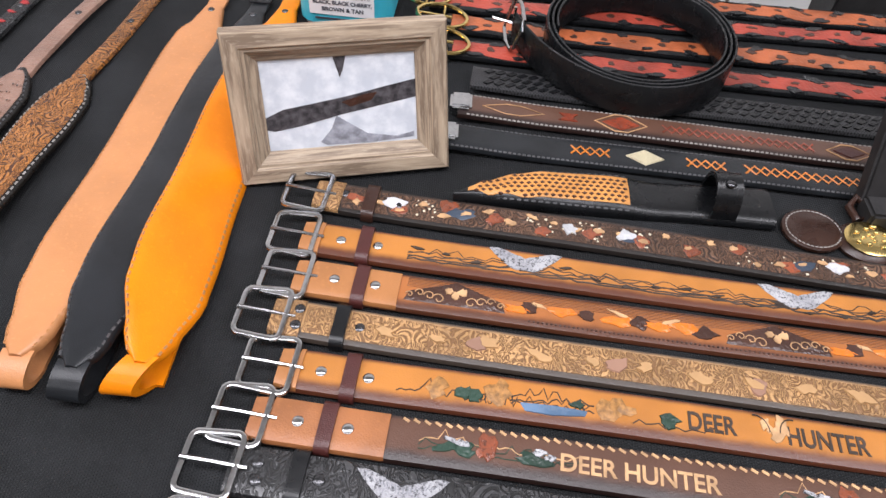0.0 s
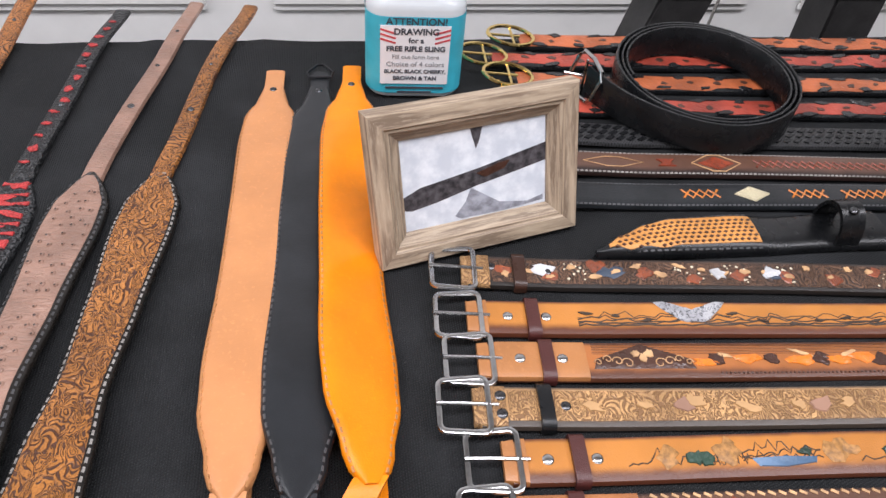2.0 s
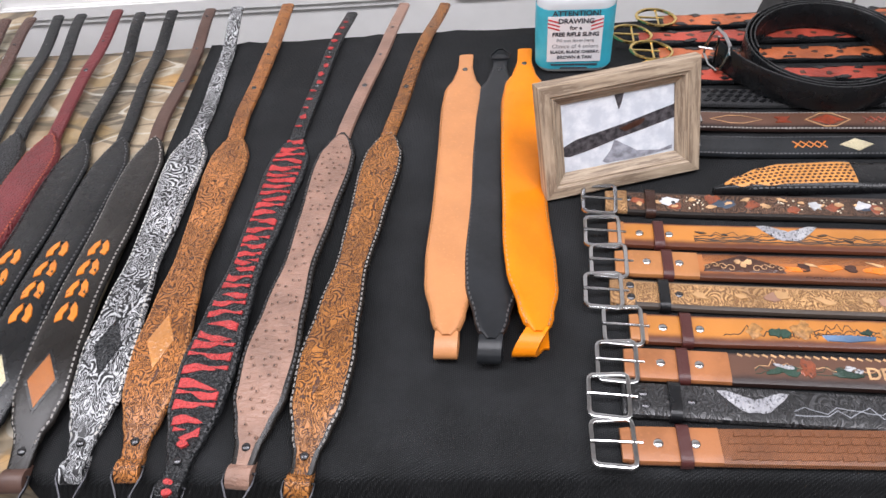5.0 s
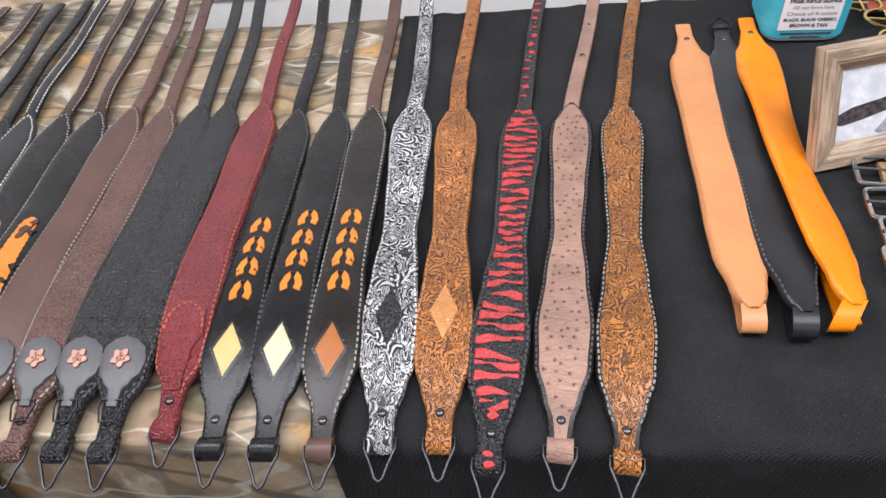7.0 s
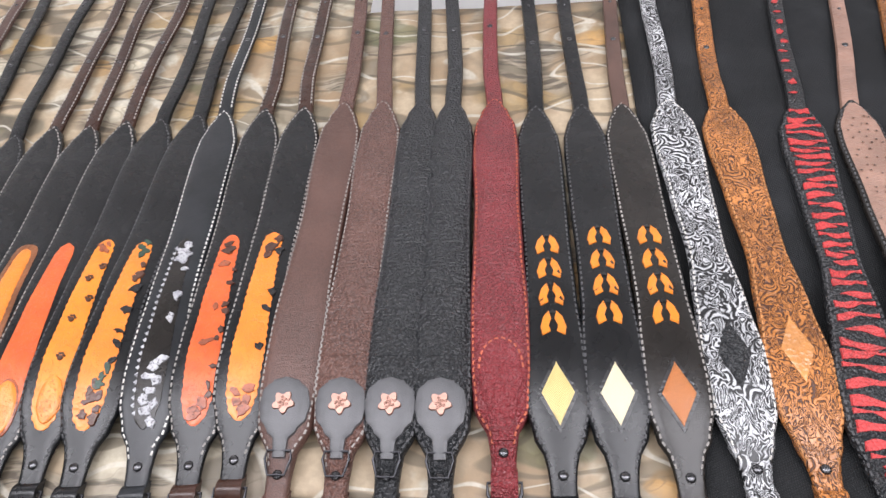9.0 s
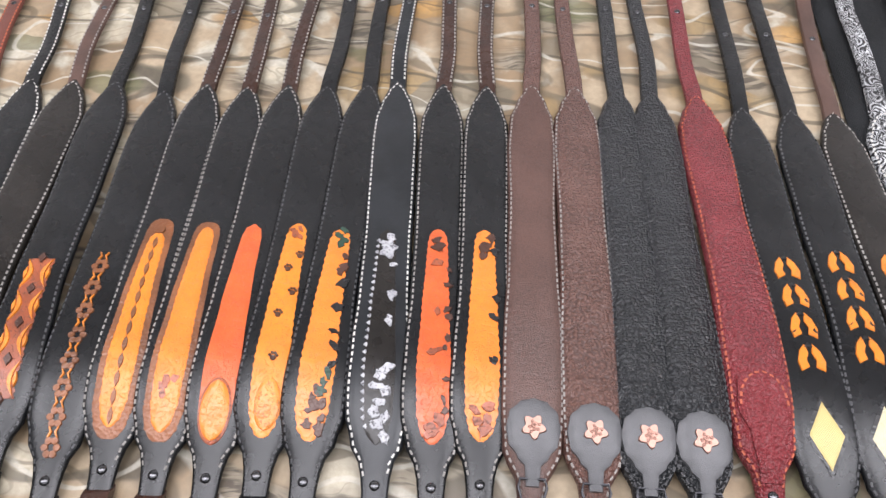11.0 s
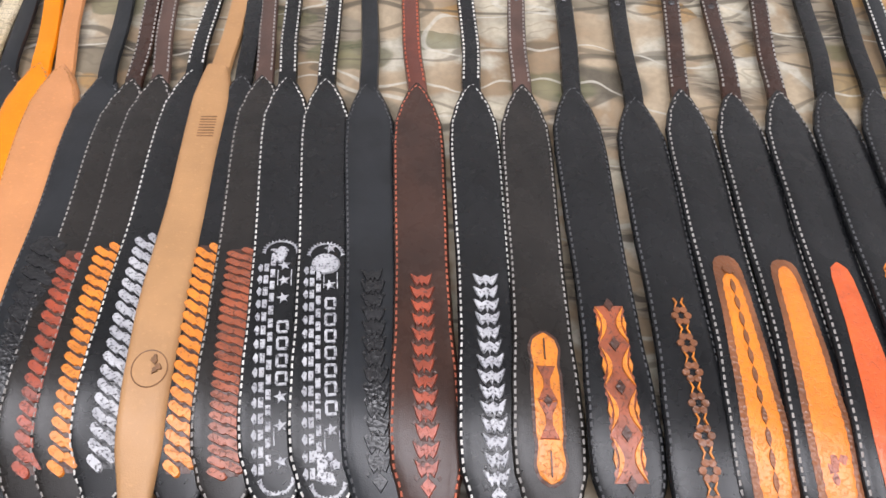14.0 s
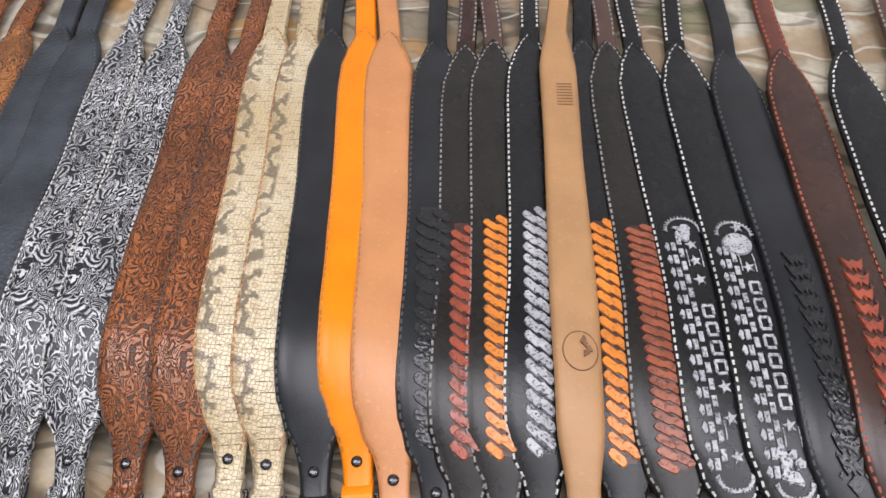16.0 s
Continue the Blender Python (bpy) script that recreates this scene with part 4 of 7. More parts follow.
patches(g, STAMP_BLACK, 4, 0.15, 0.28, 0.0090, 0.0125, 4, 0.006)
patches(g, STAMP_RUST, 6, 0.084, 0.110, -0.007, 0.007, 5, 0.006)
g = sling("black stitched rifle sling with red-orange inlay and dark stamped figures", -0.772, -0.740, -0.781, BLACK, UMBER, THREAD_GREY, snap_hi=0.70, strap_thread=THREAD_GREY, tilt=0.12, apex=0.540, snap=0.034)
inlay(g, 0.078, 0.312, leafy, INLAY_RED, "inlay", "red-orange dyed inlay", wave=0.0012)
patches(g, STAMP_DARK, 3, 0.275, 0.305, -0.004, 0.006, 8, 0.006)
patches(g, STAMP_RUST, 3, 0.15, 0.27, -0.004, 0.004, 9, 0.0065)
patches(g, STAMP_DARK, 9, 0.10, 0.26, 0.0095, 0.0125, 10, 0.004)
patches(g, STAMP_RUST, 4, 0.084, 0.105, -0.008, 0.008, 11, 0.006)
g = sling("black rifle sling with white thread and silver painted patches", -0.831, -0.790, -0.839, BLACK2, BLACK2, THREAD_WHITE, snap_hi=0.70, strap_thread=THREAD_WHITE, tilt=0.05, apex=0.541, snap=0.032)
inlay(g, 0.076, 0.310, leafy, COAL, "inlay", "black panel with pale scalloped rim", up=0.0010)
patches(g, STAMP_WHITE, 4, 0.272, 0.306, -0.003, 0.007, 13, 0.007)
patches(g, STAMP_WHITE, 4, 0.18, 0.27, 0.007, 0.011, 14, 0.005)
patches(g, STAMP_WHITE, 9, 0.082, 0.150, -0.004, 0.008, 15, 0.0062)
stamps(g, STAMP_WHITE, "scallop", [(-leafy(t) - 0.0004, 0.076 + 0.234 * t, [(0.0022, 0.003), (-0.0012, 0), (0.0022, -0.003), (0.003, 0)], 0, 1.0) for t in [i / 30 for i in range(2, 29)]], "pale scalloped rim", 0.0014, 0)
g = sling("black rifle sling with orange inlay and dark painted patches", -0.867, -0.854, -0.869, BLACK, BLACK, THREAD_DARK, snap_hi=0.70, tilt=0.14, apex=0.535, snap=0.030)
inlay(g, 0.076, 0.308, leafy, INLAY_ORANGE, "inlay", "orange dyed inlay", wave=0.0016)
patches(g, STAMP_GREEN, 4, 0.283, 0.306, -0.003, 0.006, 17, 0.0055)
patches(g, STAMP_DARK, 3, 0.245, 0.275, 0.006, 0.010, 18, 0.006)
patches(g, STAMP_BLACK, 5, 0.13, 0.24, 0.0105, 0.0135, 19, 0.0055)
patches(g, STAMP_DARK, 8, 0.084, 0.125, -0.004, 0.010, 20, 0.0058)
patches(g, STAMP_GREEN, 4, 0.115, 0.14, 0.004, 0.012, 21, 0.005)
g = sling("black rifle sling with amber inlay of dark paw-print stamps", -0.919, -0.897, -0.922, BLACK, BLACK, THREAD_DARK, snap_hi=0.70, tilt=0.14, apex=0.529, snap=0.032)
inlay(g, 0.074, 0.310, lambda t: leafy(t) * 0.96 + 0.0004, INLAY_AMBER, "inlay", "amber dyed inlay", wave=0.0013)
paw = [(0, -0.0022, ring_shape(8, 0.0026), 0, 1)] + [(0.0036 * math.cos(a), -0.0010 + 0.0040 * math.sin(a), ring_shape(7, 0.0013), 0, 1) for a in (0.35, 1.15, 1.95, 2.8)]
stamps(g, STAMP_DARK, "paw_print", [(u0 + u, v0 + v, sh, 0, 1.15) for u0, v0 in ((-0.001, 0.250), (0.0080, 0.222), (-0.002, 0.196), (0.008, 0.268), (0.001, 0.150)) for u, v, sh, _, _ in paw], "dark stamped paw prints", 0.0022, -0.0004)
patches(g, STAMP_RUST, 5, 0.288, 0.305, -0.005, 0.005, 23, 0.004)
inlay(g, 0.080, 0.128, lambda t: 0.0115 * math.sqrt(max(0, 1 - (2 * t - 1) ** 2)), STAMP_YELLOW, "oval", "yellow oval plaque", off=0.002, up=0.0030)
patches(g, STAMP_DARK, 3, 0.098, 0.118, 0.002, 0.007, 24, 0.0048)
g = sling("black rifle sling with red-orange inlay and an oval plaque", -0.970, -0.942, -0.973, BLACK, UMBER, THREAD_GREY, snap_hi=0.70, strap_thread=THREAD_GREY, tilt=0.13, apex=0.525, snap=0.026)
inlay(g, 0.070, 0.312, lambda t: leafy(t) * 1.06, INLAY_RED, "inlay", "red-orange dyed inlay", up=0.0010)
inlay(g, 0.070, 0.131, lambda t: 0.0148 * math.sqrt(max(0, 1 - (2 * t - 1) ** 2)), STAMP_RUST, "oval_rim", "", up=0.0018)
inlay(g, 0.073, 0.128, lambda t: 0.0130 * math.sqrt(max(0, 1 - (2 * t - 1) ** 2)), INLAY_ORANGE, "oval", "orange oval plaque", up=0.0030)
patches(g, STAMP_RUST, 4, 0.088, 0.114, -0.005, 0.005, 26, 0.0052)
g = sling("black rifle sling with orange inlay in a brown stamped border", -1.021, -0.990, -1.031, BLACK, UMBER, THREAD_GREY, strap_thread=THREAD_GREY, tilt=0.13, apex=0.521, snap=0.025)
inlay(g, 0.070, 0.312, border, INLAY_BROWN, "border", "brown stamped border", wave=0.001, pitch=0.006)
inlay(g, 0.078, 0.304, lambda t: leafy(t) * 0.84, INLAY_ORANGE, "inlay", "orange dyed inlay", up=0.0018, wave=0.0010)
patches(g, STAMP_RUST, 4, 0.112, 0.130, -0.004, 0.005, 28, 0.0058)
g = sling("black rifle sling with amber inlay and a beaded brown line", -1.076, -1.038, -1.085, BLACK, UMBER, THREAD_GREY, strap_thread=THREAD_GREY, tilt=0.13, apex=0.520, snap=0.026)
inlay(g, 0.068, 0.312, border, INLAY_BROWN, "border", "brown stamped border", wave=0.001, pitch=0.006)
inlay(g, 0.078, 0.292, lambda t: leafy(t) * 0.84, INLAY_AMBER, "inlay", "amber dyed inlay", up=0.0018, wave=0.0010)
bead = [(0, 0.0085), (0.0022, 0.003), (0.0022, -0.003), (0, -0.0085), (-0.0022, -0.003), (-0.0022, 0.003)]
stamps(g, INLAY_BROWN, "bead_line", [(0, 0.088 + i * 0.0172, bead, 0, 1.0) for i in range(12)], "brown stamped beads", 0.0030, -0.001)
stamps(g, INLAY_BROWN, "rosette", [(0, 0.296, ring_shape(8, 0.006), 0, 1)], "", 0.0030, -0.001)
g = sling("black rifle sling with a narrow brown rosette chain", -1.128, -1.086, -1.145, BLACK, BLACK, THREAD_DARK, tilt=0.05, apex=0.506, snap=0.012)
ros, yel = [], []
for i in range(8):
    v = 0.070 + i * 0.0268
    for k in range(6):
        a = k * math.tau / 6
        ros.append((0.0056 * math.cos(a), v + 0.0066 * math.sin(a), ring_shape(8, 0.0036), 0, 1.0))
    yel += [(sg * 0.0022, v + 0.0134, [(sg * -0.0012, 0), (sg * 0.0018, 0.0055), (sg * 0.0026, 0.0048), (sg * 0.0006, 0), (sg * 0.0026, -0.0048), (sg * 0.0018, -0.0055)], 0, 1.0) for sg in (-1, 1)]
stamps(g, INLAY_BROWN, "rosette", ros, "brown stamped rosettes", 0.0014)
stamps(g, STAMP_YELLOW, "chain_link", yel, "yellow dyed links", 0.0018)
g = sling("black rifle sling with a yellow and brown diamond lattice inlay", -1.197, -1.147, -1.223, BLACK, BLACK, THREAD_DARK, tilt=0.05, apex=0.518, snap=0.028)
inlay(g, 0.094, 0.246, lambda t: 0.0095 + 0.0025 * abs(math.cos(t * math.pi * 4)), STAMP_RUST, "inlay", "brown lattice inlay", wave=0.0018, pitch=0.007)
arc = lambda sg: [(sg * (0.0128 - 0.0090 * math.sin(math.pi * i / 10)), -0.0185 + 0.037 * i / 10) for i in range(11)] + [(sg * (0.0128 - 0.0046 * math.sin(math.pi * i / 10)), -0.0185 + 0.037 * i / 10) for i in range(10, -1, -1)]
stamps(g, STAMP_YELLOW, "lattice", [(0, 0.112 + i * 0.0385, arc(sg), 0, 1.0) for i in range(4) for sg in (-1, 1)] + [(sg * 0.0112, 0.112 + i * 0.0385, [(0, 0.008), (sg * 0.002, 0), (0, -0.008), (sg * -0.002, 0)], 0, 1.0) for i in range(4) for sg in (-1, 1)], "yellow dyed arcs", 0.0024, 0)
stamps(g, STAMP_DARK, "diamond", [(0, 0.0930 + i * 0.0385, [(0, 0.007), (0.0046, 0), (0, -0.007), (-0.0046, 0)], 0, 1.0) for i in range(5)], "dark stamped diamonds", 0.0026, 0)
g = sling("black rifle sling with an amber spindle-shaped inlay", -1.252, -1.210, -1.271, COAL, COCOA, THREAD_GREY, strap_thread=THREAD_GREY, tilt=0.15, apex=0.516, snap=0.028)
inlay(g, 0.086, 0.216, lambda t: along([(0, 0.001), (0.02, 0.0062), (0.06, 0.0102), (0.12, 0.0125), (0.24, 0.0105), (0.3, 0.0118), (0.7, 0.0118), (0.76, 0.0105), (0.88, 0.0125), (0.94, 0.0102), (0.98, 0.0062), (1, 0.001)], t) + 0.0018, STAMP_DARK, "border", "")
inlay(g, 0.088, 0.214, lambda t: along([(0, 0.001), (0.02, 0.0062), (0.06, 0.0102), (0.12, 0.0118), (0.24, 0.0098), (0.3, 0.0110), (0.7, 0.0110), (0.76, 0.0098), (0.88, 0.0118), (0.94, 0.0102), (0.98, 0.0062), (1, 0.001)], t), STAMP_YELLOW, "inlay", "amber dyed spindle inlay", up=0.0018)
hourglass = [(-0.0085, 0.016), (0.0085, 0.016), (0.003, 0.004), (0.003, -0.004), (0.0085, -0.016), (-0.0085, -0.016), (-0.003, -0.004), (-0.003, 0.004)]
stamps(g, STAMP_RUST, "figure", [(0, 0.137, hourglass, 0, 1), (0, 0.168, hourglass, 0, 1)], "rust stamped figures", 0.0028, -0.001)
stamps(g, STAMP_DARK, "slit", [(0, 0.103, [(0.0006, 0.010), (0.0006, -0.010), (-0.0006, -0.010), (-0.0006, 0.010)], 0, 1), (0, 0.199, [(0.0006, 0.010), (0.0006, -0.010), (-0.0006, -0.010), (-0.0006, 0.010)], 0, 1), (0, 0.1525, [(0, 0.006), (0.004, 0), (0, -0.006), (-0.004, 0)], 0, 1)], "", 0.0034, -0.002)
g = sling("black white-stitched rifle sling with a white plaited band", -1.310, -1.251, -1.347, BLACK, BLACK, THREAD_WHITE, strap_thread=THREAD_WHITE, tilt=0.05, apex=0.516, snap=0.027)
braid(g, 0.090, 0.266, STAMP_WHITE, STAMP_BLACK, 0.0112, 0.0135, "white painted plait")
g = sling("dark brown red-stitched rifle sling with a red plaited band", -1.371, -1.306, -1.421, UMBER, RUST, THREAD_RED, strap_thread=THREAD_RED, tilt=0.17, apex=0.511, snap=0.025)
braid(g, 0.094, 0.264, STAMP_RED, STAMP_DARK, 0.0105, 0.0135, "red dyed plait")
g = sling("black rifle sling with a black plaited band", -1.427, -1.343, -1.464, BLACK2, BLACK2, THREAD_DARK, tilt=0.14, apex=0.511, snap=0.026)
braid(g, 0.094, 0.266, STAMP_BLACK, STAMP_BLACK, 0.0105, 0.0135, "black stamped plait")

star5 = ring_shape(10, 0.0062, 0.42, math.pi / 2)
for top, low, st, oval in ((-1.477, -1.387, -1.513, True), (-1.522, -1.429, -1.558, False)):
    g = sling("black white-stitched rifle sling stamped with white stars and blocks", top, low, st, BLACK, BLACK, THREAD_WHITE, tilt=0.15, strap_thread=THREAD_WHITE, apex=0.514, snap=0.026)
    fr = random.Random(31 + oval)
    items = []
    for i in range(15):
        v = 0.085 + i * 0.0132
        items.append((-0.0155, v, [(-0.0025, 0), (0, 0.005), (0.0022, 0.003), (0.0022, -0.003), (0, -0.005)], 0, 1.0))
        for k in range(2):
            items.append((-0.0100 + k * 0.0058, v + k * 0.0066, [(0.0022, 0.0046), (0.0022, -0.0046), (-0.0022, -0.0046), (-0.0022, 0.0046)], 0, 1.0))
    for i in range(16):
        a = math.pi * i / 15
        items.append((0.002 + 0.0150 * math.cos(a), 0.288 + 0.013 * math.sin(a), ring_shape(6, 0.0028, 0.4, a), 0, 1.0))
        items.append((0.002 + 0.0130 * math.cos(-a), 0.076 + 0.010 * math.sin(-a), ring_shape(6, 0.0026, 0.5, a), 0, 1.0))
    items += [(0.0060, v, star5, 0.2, 1.0) for v in ((0.272, 0.255, 0.236, 0.142, 0.118, 0.090) if not oval else (0.295, 0.253, 0.118))]
    for i in range(4 if not oval else 7):
        v = (0.158 if not oval else 0.136) + i * 0.0162
        items += [(0.0065 + du, v + dv, [(a, 0.0013), (a, -0.0013), (-a, -0.0013), (-a, 0.0013)], tn, 1.0) for du, dv, a, tn in ((0, 0.0050, 0.0046, 0), (-0.0040, 0, 0.0050, 1.57), (0.0040, 0.001, 0.0042, 1.57), (0, -0.0052, 0.0044, 0))]
    for sg in (0.0005, 0.0125):
        items.append((sg, 0.185, [(0.0005, 0.085), (0.0005, -0.085), (-0.0005, -0.085), (-0.0005, 0.085)], 0, 1.0))
    stamps(g, STAMP_WHITE, "stamping", items, "white painted stars, teeth and block bars", 0.0012, joined=True)
    if oval:
        stamps(g, STAMP_WHITE, "oval", [(0.002, 0.277, [(0.0135 * math.cos(a), 0.0120 * math.sin(a)) for a in [i * math.tau / 18 for i in range(18)]], 0, 1.0)], "white stamped oval", 0.0026)
        patches(g, COAL, 7, 0.268, 0.286, -0.007, 0.010, 33, 0.0026)
        patches(g, STAMP_WHITE, 8, 0.078, 0.100, -0.006, 0.010, 34, 0.0050)
    else:
        patches(g, STAMP_WHITE, 5, 0.278, 0.292, -0.004, 0.008, 35, 0.0048)

g = sling("dark rifle sling with a rust basket-plaited band", -1.550, -1.470, -1.594, COAL, COCOA, THREAD_GREY, strap_thread=THREAD_GREY, tilt=0.16, apex=0.514, snap=0.023)
chain(g, 0.076, 0.292, STAMP_RUST, STAMP_DARK, 0.0135, 0.0088, label="rust dyed basket plait")
g = sling("black rifle sling with a yellow plaited band", -1.575, -1.509, -1.613, BLACK, BLACK, THREAD_DARK, tilt=0.19, apex=0.513, snap=0.020)
chain(g, 0.078, 0.296, STAMP_YELLOW, STAMP_DARK, 0.0118, 0.0118, label="yellow dyed plait")
g = sling("plain sand-coloured leather rifle sling with faint stamps", -1.605, -1.541, -1.622, SAND, SAND, None, [(0, 0.0105), (0.1, 0.0125), (0.2, 0.019), (0.4, 0.0205), (0.7, 0.0190), (0.9, 0.0200), (0.96, 0.0165), (1, 0.012)], lift=0.007, strap_w=0.0125, thick=0.007, tilt=0.19, apex=0.518, snap=0.014, hump=0.024)
stamps(g, BURN, "line_mark", [(0.004, 0.466 - i * 0.0042, [(0.0085, 0.0008), (0.0085, -0.0008), (-0.0085, -0.0008), (-0.0085, 0.0008)], 0.12, 1.0) for i in range(8)], "inked block of short bars", 0.0003)
bm = bmesh.new()
tube(bm, [g.s.p(0.002 + 0.0140 * math.cos(a), 0.165 + 0.0165 * math.sin(a), g.top(0.002 + 0.014 * math.cos(a), 0.165) + 0.0001) for a in [i * math.tau / 28 for i in range(28)]], 0.0006, 5, True)
part("round_mark", bm, BURN, g.t, "faint inked ring")
patches(g, BURN, 3, 0.158, 0.176, 0.004, 0.010, 40, 0.0035, "ink_mark")
g = sling("black white-stitched rifle sling with a white slanted plait", -1.634, -1.573, -1.655, BLACK, BLACK, THREAD_WHITE, strap_thread=THREAD_WHITE, tilt=0.19, apex=0.521, snap=0.018, hump=0.025)
chain(g, 0.078, 0.300, STAMP_WHITE, STAMP_BLACK, 0.0110, 0.0122, label="white painted plait")
g = sling("dark brown rifle sling with an orange and brown plait", -1.673, -1.602, -1.724, COAL, COCOA, THREAD_GREY, strap_thread=THREAD_GREY, tilt=0.19, apex=0.506, snap=0.012, hump=0.026)
chain(g, 0.078, 0.292, STAMP_YELLOW, STAMP_DARK, 0.0118, 0.0112, label="orange and brown plait")
g = sling("black rifle sling with a red plaited band", -1.703, -1.629, -1.742, COAL, UMBER, THREAD_GREY, strap_thread=THREAD_GREY, tilt=0.19, apex=0.498, snap=0.008, hump=0.028)
chain(g, 0.078, 0.290, STAMP_RED, STAMP_DARK, 0.0120, 0.0118, label="red dyed plait")
g = sling("black rifle sling with a wide black plaited band", -1.737, -1.655, -1.793, BLACK2, BLACK2, THREAD_DARK, tilt=0.18, apex=0.506, snap=0.017, hump=0.030)
chain(g, 0.074, 0.296, STAMP_BLACK, STAMP_BLACK, 0.0150, 0.0140, label="black stamped plait")
sling("plain light tan leather rifle sling", -1.794, -1.690, -1.852, TAN, TAN, THREAD_TAN, strap_w=0.0125, thick=0.0075, tilt=0.18, apex=0.514, snap=0.022, hump=0.032)
sling("plain orange-tan leather rifle sling", -1.823, -1.722, -1.890, ORANGE, ORANGE, THREAD_TAN, strap_w=0.0125, thick=0.0075, tilt=0.18, apex=0.515, snap=0.032, hump=0.032)
sling("plain black leather rifle sling", -1.861, -1.755, -1.923, BLACK2, BLACK2, THREAD_DARK, tilt=0.18, thick=0.0075, apex=0.510, snap=0.019, hump=0.032)
for top, low in ((-1.893, -1.795), (-1.932, -1.828)):
    sling("cream python-skin rifle sling with dark markings", top, low, top - 0.03, SNAKE, SNAKE, THREAD_TAN, tilt=0.15, apex=0.512, snap=0.019, hump=0.034, strap_w=0.014, thick=0.0075)
for top, low in ((-1.958, -1.866), (-2.004, -1.913)):
    sling("rust-brown carved floral rifle sling", top, low, top - 0.025, TOOL_RUST, TOOL_RUST, THREAD_DARK, tilt=0.12, apex=0.502, snap=0.003, hump=0.034, strap_w=0.014, thick=0.0075)
for top, low in ((-2.056, -1.964), (-2.112, -2.016)):
    sling("black and silver carved floral rifle sling", top, low, top - 0.02, TOOL_SILVER, TOOL_SILVER, THREAD_WHITE, tilt=0.10, apex=0.498, snap=-0.002, hump=0.034, strap_w=0.013, thick=0.0075)
for top, low in ((-2.170, -2.07), (-2.205, -2.11)):
    sling("blue-black distressed hide rifle sling", top, low, top - 0.02, INK, INK, THREAD_DARK, tilt=0.10, apex=0.498, snap=-0.002, hump=0.030, strap_w=0.014, thick=0.0075)
for top, low in ((-2.262, -2.16), (-2.310, -2.21)):
    sling("orange-brown carved rifle sling", top, low, top - 0.02, TOOL_TAN, TOOL_RUST, THREAD_DARK, tilt=0.06, apex=0.496, snap=-0.002, hump=0.030, strap_w=0.014, thick=0.0075)

